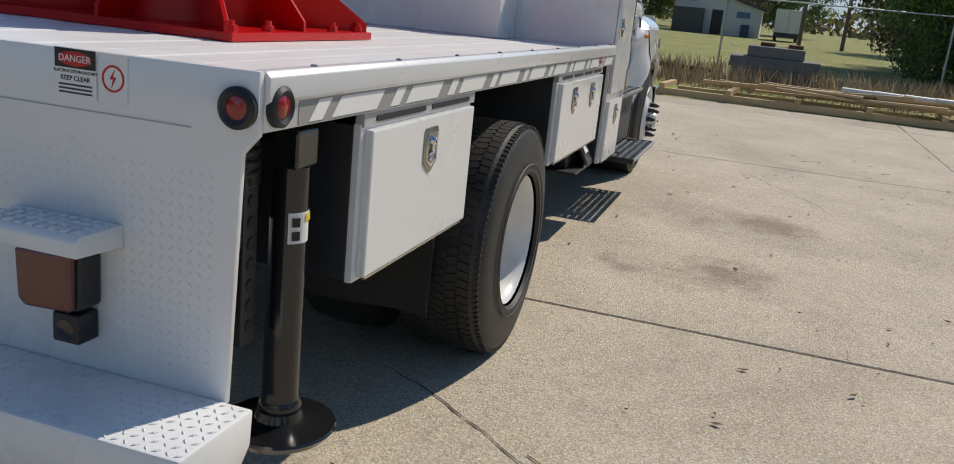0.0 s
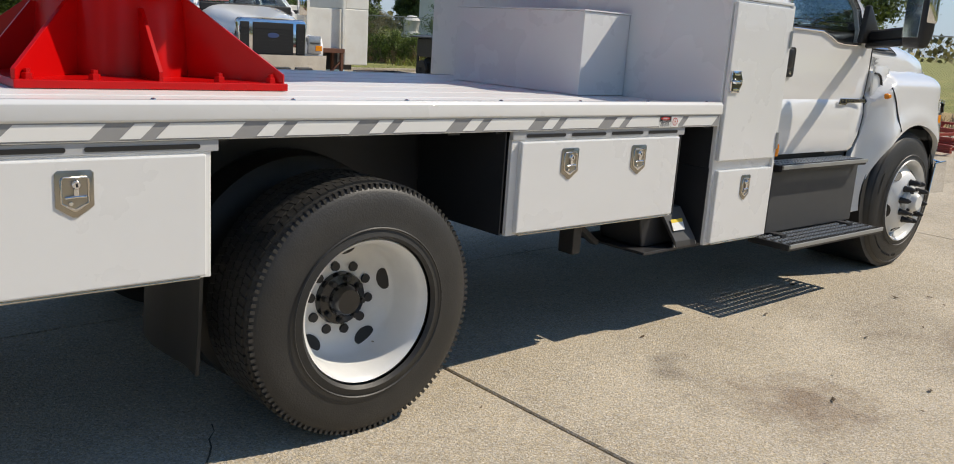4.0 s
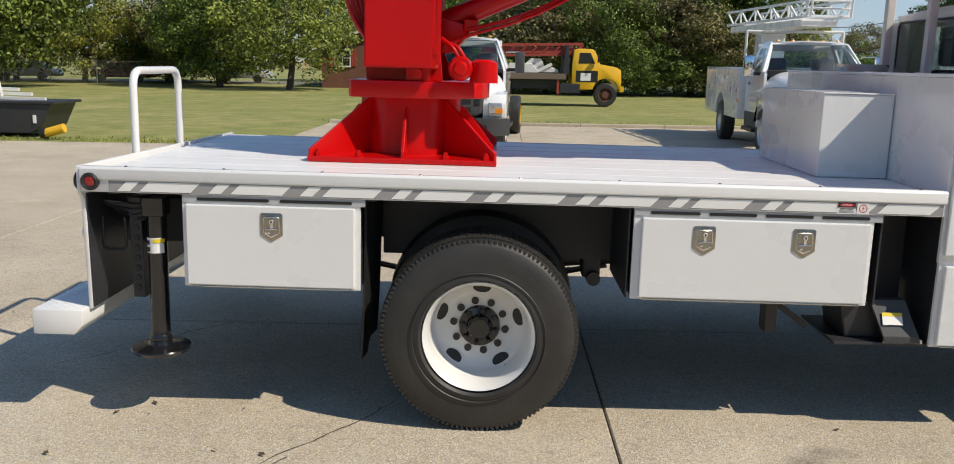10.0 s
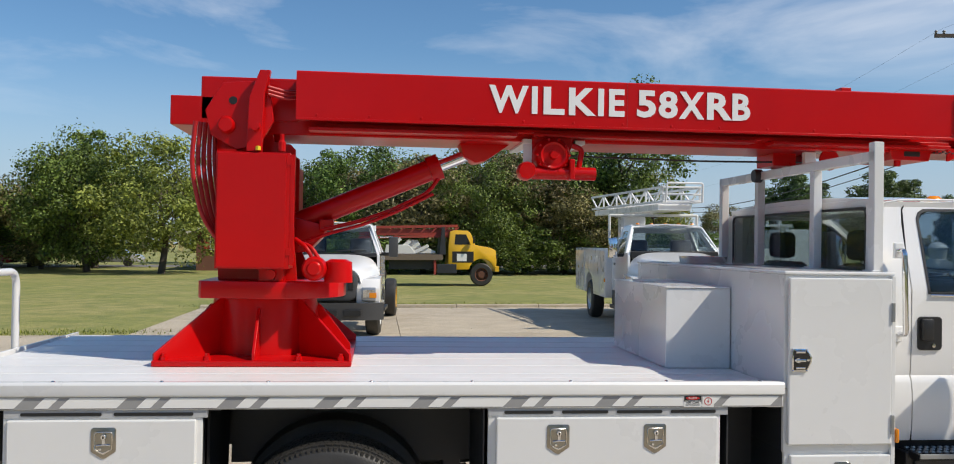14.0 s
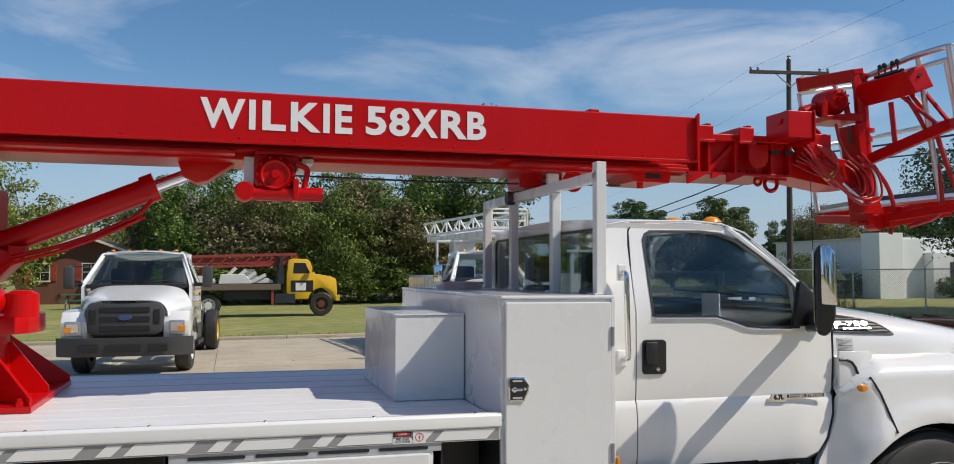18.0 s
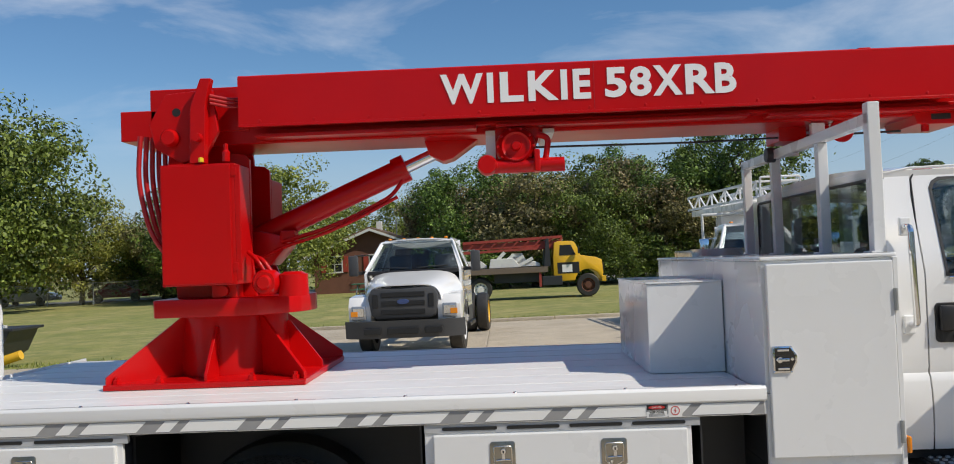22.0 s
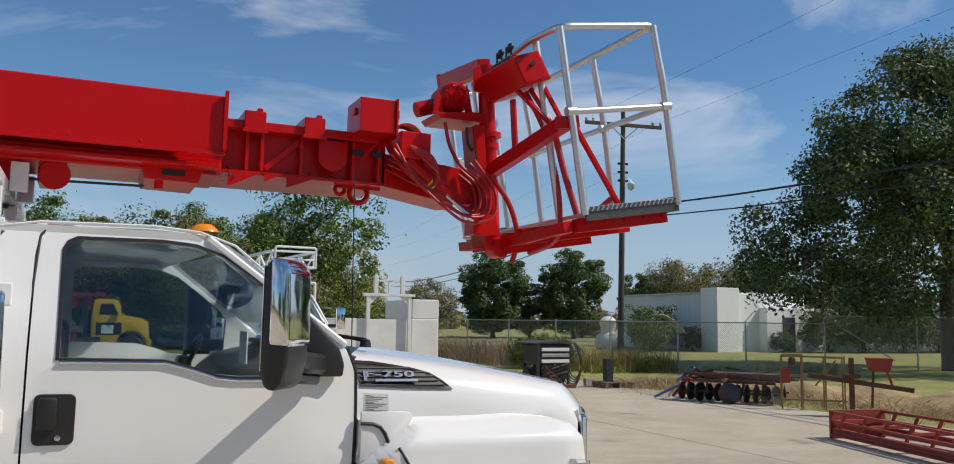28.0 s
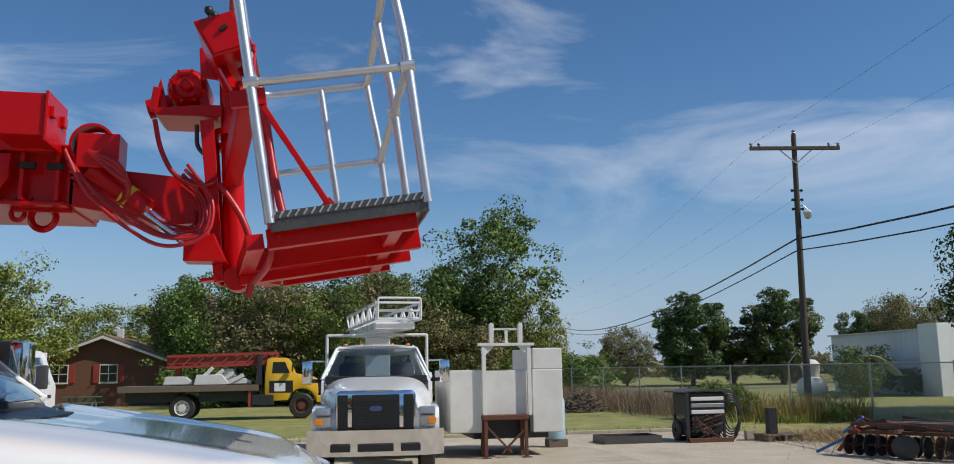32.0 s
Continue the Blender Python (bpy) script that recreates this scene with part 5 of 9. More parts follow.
    for far in (0, 1):
        fy = (lambda x, z: mirrored(fen_y(x, z))) if far else fen_y
        fd = part("fender", skin(fen, [], fy, .035, zc, xc, -1 if far else 1), CABW, c, "white flared fender", 40)
        if far:
            continue
        part("scoop", slab([(4.09, 1.449), (4.275, 1.447), (4.30, 1.435), (4.295, 1.41), (4.21, 1.305), (4.17, 1.28), (4.09, 1.26)], .150, .168, bev=.004), CABW, c, "", 30)
        part("panel_gap", tube([(x, fen_y(x, z) - .001, z) for x, z in [(4.222, 1.318), (4.245, 1.28), (4.272, 1.235), (4.30, 1.17), (4.325, 1.10), (4.345, 1.03)]], .006, 6), INK, fd)
        part("hinge_strap", tube([(4.088, .146, 1.405), (4.135, .146, 1.402), (4.165, .146, 1.39), (4.185, .145, 1.365), (4.20, .144, 1.33), (4.212, .143, 1.295)], .0075, 6), BLACK, fd, "", 60)
        part("hood_latch", beam((4.205, .135, 1.275), (4.225, .125, 1.315), .022, .03, .008), BLACK, fd, "black rubber bonnet latch")
        part("marker_lamp", lathe([(0, -.03), (.015, -.028), (.024, -.01), (.026, 0)], 14, m=Matrix.Translation((4.18, fen_y(4.18, 1.262) + .01, 1.262)) @ Matrix.Diagonal((1.2, 1, .8, 1))), LENSO, fd, "amber lamp", 50)
        part("wheel_well", lathe([(.50, .10), (.55, .10), (.55, .65), (0, .65)], 48, m=Matrix.Translation((4.62, 0, .60))), INK, c)
        hl = part("headlamp", slab([(4.945, 1.235), (5.075, 1.225), (5.105, 1.0), (5.06, .93), (4.985, .96)], .075, .40, bev=.012), LAMPC, c, "clear headlamp cluster", 40)
        part("turn_lens", box(4.985, 5.052, .066, .076, 1.075, 1.135, .004), LENSO, hl, "amber lens")
        part("lamp_glass", slab([(4.965, 1.25), (5.06, 1.24), (5.07, 1.15), (4.975, 1.15)], .062, .075, bev=.003), CLEAR, hl)
    bp = part("bumper", sheet(8, 24, lambda u, v: (5.20 + .34 * (1 - (2 * v - 1) ** 2) + .04 * math.sin(math.pi * u) - .10 * abs(2 * v - 1) ** 8, .04 + 2.34 * v, .56 + .24 * u), .012), CHROME, c, "chrome front bumper", 50)
    part("bumper_end", slab([(4.99, .57), (5.02, .79), (5.20, .80), (5.24, .56)], .030, .046, bev=.004), CHROME, bp)
    # steps below the door
    st = thing("cab_steps", "black cab steps with perforated treads over a grey battery box", "steps", m=TRUCK)
    part("box_front", box(2.90, 3.93, .085, .10, .455, .82, .006), GREY, st, "dark grey panel")
    part("box_body", box(2.86, 3.94, .10, .70, .455, .86, .01), BLACK, st)
    for y0, y1, z, x0, x1 in ((.015, .30, .865, 2.88, 3.90), (-.14, .13, .445, 2.80, 3.93)):
        tr = part("tread", box(x0, x1, y0 + .006, y0 + .022, z - .035, z, .003), BLACK, st, "black serrated grating tread")
        part("tread_back", box(x0, x1, y1 - .016, y1, z - .035, z, .003), BLACK, tr)
        for xx in (x0, x1 - .012):
            part("tread_end", box(xx, xx + .012, y0 + .022, y1 - .016, z - .035, z, .002), BLACK, tr)
        for j in range(4):
            yy = y0 + .058 + j * .050
            part("grating_bar", box(x0 + .012, x1 - .012, yy - .0165, yy + .0165, z - .006, z, 0), BLACK, tr)
            b = bmesh.new()
            for i in range(int((x1 - x0 - .03) / .036)):
                lathe([(.012, 0), (.010, .006), (.006, .006), (.005, .001)], 8, b, Matrix.Translation((x0 + .03 + i * .036, yy, z)), "Z")
            part("grating", b, GALV, tr, kind="stuff")
        b = bmesh.new()
        for i in range(int((x1 - x0 - .03) / .036)):
            box(x0 + .012 + i * .036, x0 + .032 + i * .036, y0 + .022, y1 - .016, z - .008, z - .002, 0, bm=b)
        part("cross_wires", b, BLACK, tr, kind="stuff")
        part("tread_lip", box(x0, x1, y0 - .004, y0 + .005, z - .02, z + .003, .002), GALV, tr)
    part("bracket", box(2.95, 3.0, .0, .3, .40, .46), CHASSIS, st)
    part("bracket", box(3.75, 3.80, .0, .3, .38, .46), CHASSIS, st)
    part("rocker", box(2.80, 3.95, .20, .30, .86, .905), BLACK, st)
    # mirror
    mi = thing("wing_mirror", "tall chrome-backed towing mirror on black arms", "mirror", m=TRUCK)
    part("sail", slab([(3.80, 1.585), (3.84, 1.815), (3.865, 1.82), (3.99, 1.69), (4.01, 1.63), (4.005, 1.585)], .125, .165, bev=.010), BLACK, mi, "", 30)
    part("arm", beam((3.92, .14, 1.63), (3.76, -.16, 1.655), .055, .075, .015), BLACK, mi, "", 40)
    part("arm", beam((3.90, .14, 1.575), (3.74, -.16, 1.60), .04, .04, .01), BLACK, mi, "", 40)
    hm = Matrix.Translation((3.70, -.25, 0)) @ Matrix.Rotation(radians(-35), 4, "Z") @ Matrix.Diagonal((.62, .92, 1, 1)) @ Matrix.Translation((-3.70, .25, 0))
    part("housing", slab([(3.628, 1.955), (3.66, 1.995), (3.74, 1.985), (3.765, 1.95), (3.775, 1.72), (3.775, 1.66), (3.745, 1.59), (3.70, 1.565), (3.645, 1.575), (3.628, 1.62)], -.345, -.150, bev=.018, m=hm), BLACK, mi, "black housing", 40)
    part("cap", slab([(3.668, 1.998), (3.745, 1.990), (3.776, 1.955), (3.786, 1.72), (3.772, 1.708), (3.672, 1.712)], -.351, -.144, bev=.016, m=hm), CHROME, mi, "chrome cap", 40)
    part("glass", box(3.620, 3.626, -.335, -.16, 1.63, 1.97, .002, m=hm), CHROME, mi, "mirror glass")
    far = thing("wing_mirror", "tall chrome-backed towing mirror on black arms", "mirror", m=TRUCK)
    part("housing", box(3.66, 3.80, 2.45, 2.68, 1.56, 2.0, .02), BLACK, far, "black housing", 40)
    part("cap", box(3.76, 3.83, 2.445, 2.685, 1.73, 2.0, .02), CHROME, far, "chrome cap", 40)
    part("arm", box(3.72, 3.95, 2.25, 2.46, 1.60, 1.67, .02), BLACK, far)


# ---- the crane ----
LETTERS_A = (("W", 0, .287), ("I", .312, .354), ("L", .398, .553), ("K", .585, .786), ("I", .802, .845), ("E", .883, 1))
LETTERS_B = (("5", 0, .166), ("8", .188, .356), ("X", .366, .590), ("R", .614, .836), ("B", .838, 1))


def build_crane():
    c = thing("boom_crane", "glossy red telescopic boom crane bolted to the flatbed", "crane", m=TRUCK)
    cx, cy = -0.404, 1.21
    part("base_plate", box(-.914, .108, .680, 1.740, 1.199, 1.228, .003), RED, c)
    ped = part("pedestal", lathe([(.315, 1.226), (.305, 1.40), (.290, 1.545), (0, 1.545)], 40, axis="Z", m=Matrix.Translation((cx, cy, 0))), RED, c, "", 40)
    for k, (ux, uy, reach) in enumerate(((-1, -1, .715), (1, -1, .715), (-1, 1, .715), (1, 1, .715), (0, -1, .50), (0, 1, .50), (1, 0, .49), (-1, 0, .49))):
        d = Vector((ux, uy)).normalized()
        top = 1.535 if reach > .5 else 1.49
        o = [(.26, 1.226), (reach, 1.226), (reach, 1.262), (.315, top), (.26, top)]
        m = Matrix.Translation((cx, cy, 0)) @ Matrix.Rotation(math.atan2(d.y, d.x), 4, "Z")
        part("gusset", slab(o, -.008, .008, bev=.002, m=m), RED, c)
    for x in (-.86, -.64, -.17, .05):
        for y in (.72, 1.70):
            part("bolt", lathe([(0, .035), (.012, .035), (.012, .022), (.02, .02), (.022, 0)], 6, axis="Z", m=Matrix.Translation((x, y, 1.228))), RED, c)
    o = [(-.72, .86), (-.70, .82), (-.36, .79)] + [(-.385 + .44 * math.cos(radians(a)), 1.21 + .44 * math.sin(radians(a))) for a in range(-72, 73, 12)] + [(-.36, 1.63), (-.70, 1.60), (-.72, 1.56)]
    part("turntable", slab(o, 1.545, 1.638, "Z", .006), RED, c, "", 30)
    # turret
    tp = [(-.64, 1.638), (-.21, 1.638), (-.23, 1.85), (-.23, 2.37), (-.26, 2.40), (-.35, 2.41), (-.38, 2.64), (-.64, 2.64), (-.68, 2.30)]
    part("turret_plate", slab(tp, .988, 1.018, bev=.003), RED, c)
    tp2 = [(-.62, 1.638), (-.16, 1.638), (-.25, 1.85), (-.25, 2.36), (-.28, 2.385), (-.34, 2.39), (-.36, 2.64), (-.62, 2.64), (-.66, 2.30)]
    part("turret_plate", slab(tp2, 1.465, 1.495, bev=.003), RED, c)
    part("turret_back", box(-.64, -.60, 1.018, 1.465, 1.638, 2.45, .003), RED, c)
    part("turret_foot", box(-.40, -.27, .83, .95, 1.638, 1.708, .004), RED, c)
    part("foot_pin", lathe([(0, -.03), (.028, -.03), (.03, .0)], 16, m=Matrix.Translation((-.335, .83, 1.675))), RED, c, "", 40)
    part("far_box", box(-.34, -.25, 1.50, 1.75, 1.85, 2.31, .004), RED, c)
    cb = part("control_cabinet", box(-.615, -.232, .722, .985, 1.708, 2.325, .004), RED, c, "red sheet-steel control cabinet")
    part("cabinet_door", box(-.607, -.252, .712, .722, 1.716, 2.317, .003), RED, cb)
    part("cabinet_flange", box(-.232, -.206, .722, .73, 1.73, 2.315, .002), RED, cb)
    for z in (1.80, 2.28):
        part("hinge", box(-.25, -.222, .716, .722, z - .02, z + .02, .002), RED, cb)
    # slew motor
    part("slew_motor", lathe([(0, -.07), (.055, -.07), (.066, -.05), (.066, .06), (0, .06)], 24, m=Matrix.Translation((-.10, .80, 1.712))), RED, c, "", 40)
    part("motor_cap", lathe([(0, -.085), (.03, -.085), (.04, -.07)], 20, m=Matrix.Translation((-.10, .80, 1.712))), RED, c, "", 40)
    part("gearbox", lathe([(0, .125), (.045, .125), (.055, .118), (.074, .110), (.078, .0)], 24, axis="Z", m=Matrix.Translation((.025, .84, 1.638))), RED, c, "", 40)
    part("motor_pipe", tube(bent([(-.11, .80, 1.765), (-.15, .80, 1.83), (-.21, .86, 1.87)], .04), .012, 8), RED, c, "", 60)
    part("motor_pipe", tube(bent([(-.08, .80, 1.765), (-.12, .80, 1.83), (-.19, .86, 1.85)], .04), .012, 8), RED, c, "", 60)
    # boom
    bo = part("boom", box(-.62, 3.62, .95, 1.40, 2.448, 2.70, .006), RED, c, "red box-section boom")
    part("boom_head", box(-.742, -.21, .94, 1.50, 2.52, 2.758, .006), RED, bo)
    part("boom_tail", box(-.905, -.64, .94, 1.50, 2.487, 2.648, .006), RED, bo)
    part("head_plate", slab([(-.69, 2.55), (-.60, 2.70), (-.36, 2.72), (-.33, 2.50), (-.40, 2.38), (-.52, 2.34), (-.66, 2.42)], .79, .83, bev=.004), RED, bo)
    part("head_strap", slab([(-.465, 2.33), (-.455, 2.62), (-.40, 2.765), (-.345, 2.765), (-.375, 2.63), (-.385, 2.33)], .735, .79, bev=.004), RED, bo)
    part("pivot_pin", lathe([(0, -.06), (.035, -.06), (.045, -.045), (.045, .03)], 20, m=Matrix.Translation((-.575, .80, 2.47))), RED, bo, "", 40)
    part("pivot_pin", lathe([(0, -.05), (.022, -.05), (.026, .03)], 16, m=Matrix.Translation((-.415, .74, 2.46))), RED, bo, "", 40)
    part("pin_hole", lathe([(0, -.002), (.022, -.002), (.022, .02)], 16, m=Matrix.Translation((-.545, .79, 2.605))), INK, bo)
    part("fitting", lathe([(.02, 0), (.02, .05), (.012, .06), (.012, .09), (0, .095)], 8, axis="Z", m=Matrix.Translation((-.28, .75, 2.335))), RED, bo)
    part("fitting", lathe([(.014, 0), (.014, .02), (0, .025)], 8, axis="Z", m=Matrix.Translation((-.40, .72, 2.335))), LYEL, bo)
    cov = part("boom_cover", slab([(.750, 2.520), (.750, 2.765), (.758, 2.772), (1.662, 2.772), (1.670, 2.765), (1.670, 2.520), (1.655, 2.520), (1.655, 2.757), (.765, 2.757), (.765, 2.520)], -.211, 3.605, "X"), RED, bo, "red sheet cover with white lettering")
    part("end_flange", slab([(.750, 2.515), (.722, 2.53), (.722, 2.79), (.750, 2.775)], 3.592, 3.608, "X"), RED, cov)
    for x in (1.605,):
        part("cover_seam", box(x - .0015, x + .0015, .7485, .750, 2.523, 2.77), REDD, cov)
    for k in range(14):
        part("rivet", lathe([(0, -.004), (.006, -.003), (.008, 0)], 8, m=Matrix.Translation((-.1 + k * .28, .75, 2.536))), RED, cov)
    part("cover_lip", box(-.211, 3.605, .742, .765, 2.506, 2.520, .002), RED, cov)
    for x0, x1, z0, z1, y in ((-.06, 3.60, 2.485, 2.505, .86), (-.15, 1.0, 2.462, 2.482, .82), (1.1, 2.4, 2.468, 2.486, .84), (2.5, 3.6, 2.464, 2.484, .84)):
        part("boom_rail", box(x0, x1, y, .952, z0, z1, .003), RED, bo)
    part("top_stop", box(3.142, 3.21, 1.26, 1.34, 2.772, 2.891, .004), RED, bo)
    # heavy lettering, letter by letter: start and width along the line, as shares of the word
    for word, x0, x1 in ((LETTERS_A, .827, 1.588), (LETTERS_B, 1.659, 2.318)):
        for ch, a, b in word:
            u0, u1 = x0 + (x1 - x0) * a, x0 + (x1 - x0) * b
            words("letter", ch, 0.25, Matrix.Translation(((u0 + u1) / 2, .7475, 2.655)) @ SIDE, LETTER, cov, .0015, .0085, (u1 - u0, .153))
    # lift cylinder
    a, b2, c3 = Vector((-.27, 1.21, 1.948)), Vector((.575, 1.21, 2.31)), Vector((.80, 1.21, 2.406))
    part("lift_cylinder", rod(a, b2, .064, n=28), RED, c, "red lift cylinder", 40)
    part("cylinder_gland", rod(b2 - (b2 - a).normalized() * .05, b2 + (b2 - a).normalized() * .02, .078, n=28), RED, c, "", 40)
    part("piston_rod", rod(b2, c3, .035, n=20), CHROME, c, "chromed piston rod", 40)
    part("cylinder_lug", slab([(.70, 2.462), (.73, 2.37), (.80, 2.335), (.86, 2.35), (1.02, 2.462)], 1.12, 1.30, bev=.008), RED, c, "", 30)
    part("cylinder_foot", slab([(-.30, 1.78), (-.30, 2.0), (-.22, 1.99), (-.06, 1.95), (-.07, 1.90), (-.16, 1.80)], 1.10, 1.32, bev=.008), RED, c, "", 30)
    part("valve_block", box(-.10, -.02, 1.08, 1.18, 1.92, 1.985, .006), RED, c)
    part("cylinder_pipe", tube(bent([(-.08, 1.06, 1.925), (.12, 1.06, 1.975), (.30, 1.06, 2.04), (.52, 1.08, 2.15), (.58, 1.10, 2.235)], .06), .012, 8), RED, c, "", 60)
    part("cylinder_pipe", tube(bent([(-.20, 1.04, 1.84), (-.06, 1.04, 1.90), (.14, 1.04, 1.955), (.33, 1.04, 2.03), (.55, 1.08, 2.145)], .06), .010, 8), RED, c, "", 60)
    # hose loop at the rear
    for k in range(5):
        y = .80 + .03 * k
        part("hose", tube(bent([(-.74 + .02 * k, y, 2.49), (-.76 + .025 * k, y, 2.25), (-.70 + .02 * k, y, 1.98), (-.59, y + .02, 1.82), (-.54, y + .05, 1.78)], .16), .013, 8), REDD, c, "red-painted hose", 60)
    for k in range(3):
        part("hose", tube(bent([(-.36, .76, 2.64 + .02 * k), (-.26, .80, 2.62 + .02 * k), (-.19, .84, 2.645 + .015 * k)], .05), .009, 8), REDD, c, "red-painted hose", 60)
    # winch below the boom
    w = part("winch", lathe([(0, -.10), (.075, -.10), (.09, -.085), (.105, -.06), (.105, .30), (0, .30)], 32, m=Matrix.Translation((1.200, .90, 2.36))), RED, c, "red hydraulic winch", 40)
    part("winch_ring", lathe([(.06, -.105), (.072, -.112), (.078, -.105)], 32, m=Matrix.Translation((1.200, .90, 2.36))), RED, w, "", 40)
    part("winch_boss", lathe([(0, -.13), (.02, -.13), (.026, -.10)], 16, m=Matrix.Translation((1.200, .90, 2.36))), RED, w, "", 40)
    for k in range(10):
        an = radians(36 * k)
        part("winch_bolt", lathe([(0, -.112), (.007, -.112), (.008, -.10)], 6, m=Matrix.Translation((1.200 + .09 * math.cos(an), .905, 2.36 + .09 * math.sin(an)))), RED, w)
    part("winch_plate", slab([(1.095, 2.25), (1.095, 2.47), (1.325, 2.47), (1.325, 2.42), (1.265, 2.25)], .90, .92, bev=.003), RED, w)
    part("winch_motor", rod((1.03, .83, 2.262), (1.445, .83, 2.262), .037, n=18), RED, w, "", 40)
    part("motor_flange", box(1.29, 1.32, .78, .88, 2.225, 2.34, .006), RED, w)
    part("motor_end", lathe([(0, -.05), (.045, -.05), (.052, -.03), (.052, .03), (0, .03)], 18, m=Matrix.Translation((1.05, .82, 2.268))), RED, w, "", 40)
    part("motor_elbow", tube(bent([(1.35, .83, 2.29), (1.37, .83, 2.40), (1.31, .83, 2.42)], .03), .016, 10), RED, w, "", 60)
    part("caution_tag", box(1.045, 1.095, .898, .9, 2.31, 2.43), PAPER, w)
    part("rope_guard", box(1.045, 1.105, .905, 1.45, 2.435, 2.46, .004), OLDW, w)
    part("rope_guard", box(1.345, 1.405, .905, 1.45, 2.435, 2.46, .004), OLDW, w)
    # boom-rest bracket above the rack, round plate further on
    part("rest_bracket", box(2.648, 2.795, 1.16, 1.40, 2.372, 2.46, .004), RED, bo)
    part("rest_bracket", box(2.855, 2.92, 1.16, 1.40, 2.385, 2.46, .004), RED, bo)
    part("round_plate", lathe([(0, 0), (.06, 0), (.065, .008), (.06, .016), (0, .016)], 24, m=Matrix.Translation((2.93, 1.0, 2.40))), RED, bo, "", 40)
    part("sheave_block", slab([(3.27, 2.472), (3.29, 2.405), (3.52, 2.40), (3.54, 2.472)], .93, 1.30, bev=.004), RED, bo)
    part("sheave_pin", rod((3.355, .99, 2.37), (3.355, .99, 2.41), .02, n=12), RED, bo, "", 40)
    part("sheave_slot", box(3.36, 3.46, .926, .931, 2.425, 2.455, .002), INK, bo)
    part("winch_rope", tube([(1.30, 1.2, 2.40), (2.2, 1.2, 2.39), (3.3, 1.15, 2.40)], .006, 6), BLACK, c)
    # second stage
    s2 = part("inner_boom", box(3.58, 4.42, 1.0, 1.42, 2.475, 2.72, .005), RED, c, "red inner boom stage")
    part("top_rail", box(3.62, 4.36, .925, 1.485, 2.672, 2.715, .004), RED, s2)
    part("bottom_rail", box(3.62, 4.40, .955, 1.465, 2.466, 2.482, .003), RED, s2)
    for x in (3.705, 3.985):
        cl = part("collar", box(x, x + .10, .90, 1.52, 2.668, 2.758, .004), RED, s2)
        part("collar_lip", box(x - .008, x + .108, .892, .902, 2.655, 2.672, .002), RED, cl)
        part("collar_ear", box(x + .06, x + .085, .905, .985, 2.758, 2.774, .003), RED, cl)
    for x in (3.73, 3.80, 3.985, 4.24, 4.37):
        part("stiffener", box(x - .008, x + .008, .945, 1.002, 2.484, 2.670, .002), RED, s2)
    part("web_brace", beam((3.82, .985, 2.50), (3.98, .985, 2.65), .03, .03, .002), RED, s2)
    part("half_round_plate", slab([(4.06, 2.66), (4.205, 2.66), (4.20, 2.56), (4.175, 2.525), (4.135, 2.51), (4.095, 2.52), (4.065, 2.55)], .925, .942, bev=.003), RED, s2, "", 30)
    for x0, x1, z in ((3.65, 3.80, 2.405), (3.815, 3.895, 2.440), (3.92, 4.065, 2.420)):
        part("keeper_plate", slab([(x0, 2.482), (x1, 2.482), (x1, 2.476), (x0 + .01, z), (x0, z)], .945, .960), RED, s2)
    for k in range(7):
        part("adjuster", rod((3.56 + .020 * k, .935, 2.452 + .008 * (k % 2)), (3.56 + .020 * k, .95, 2.452 + .008 * (k % 2)), .005, n=8), GREY, s2)
    for x in (4.23, 4.33):
        part("slot", box(x, x + .06, .938, .9595, 2.605, 2.632, .003), INK, s2)
    for k in range(12):
        part("keeper_bolt", lathe([(0, -.012), (.008, -.012), (.009, 0)], 6, m=Matrix.Translation((3.66 + .055 * k, 1.0, 2.50))), RED, s2)
    part("boom_box", box(4.203, 4.376, .72, .95, 2.682, 2.842, .003), RED, c, "red terminal box")
    part("box_flange", box(4.378, 4.388, .71, .96, 2.66, 2.850, .002), RED, c)
    for y in (.76, .90):
        part("box_latch", box(4.388, 4.402, y - .02, y + .02, 2.76, 2.80, .002), RED, c)
    part("box_latch", box(4.192, 4.203, .78, .82, 2.77, 2.80, .002), RED, c)
    part("small_box", box(4.455, 4.61, .86, 1.0, 2.60, 2.735, .004), RED, c)
    part("guard_hood", lathe([(.075, -.05), (.085, -.05), (.085, .05), (.075, .05)], 24, m=Matrix.Translation((4.50, .95, 2.70))), RED, c, "curved red hose guard", 60)
    part("guard_disc", lathe([(0, 0), (.07, 0), (.07, .02), (0, .02)], 24, m=Matrix.Translation((4.50, .97, 2.60))), RED, c, "", 40)
    ring = part("lifting_eye", lathe([(.045, -.022), (.060, 0), (.045, .022), (.032, 0), (.045, -.022)], 28, m=Matrix.Translation((4.30, 1.05, 2.432))), RED, c, "", 60)
    part("eye_plate", box(4.19, 4.41, 1.035, 1.065, 2.452, 2.478, .004), RED, c)
    part("small_eye", lathe([(.022, -.012), (.034, 0), (.022, .012), (.014, 0), (.022, -.012)], 20, m=Matrix.Translation((4.205, 1.05, 2.445))), RED, c, "", 60)
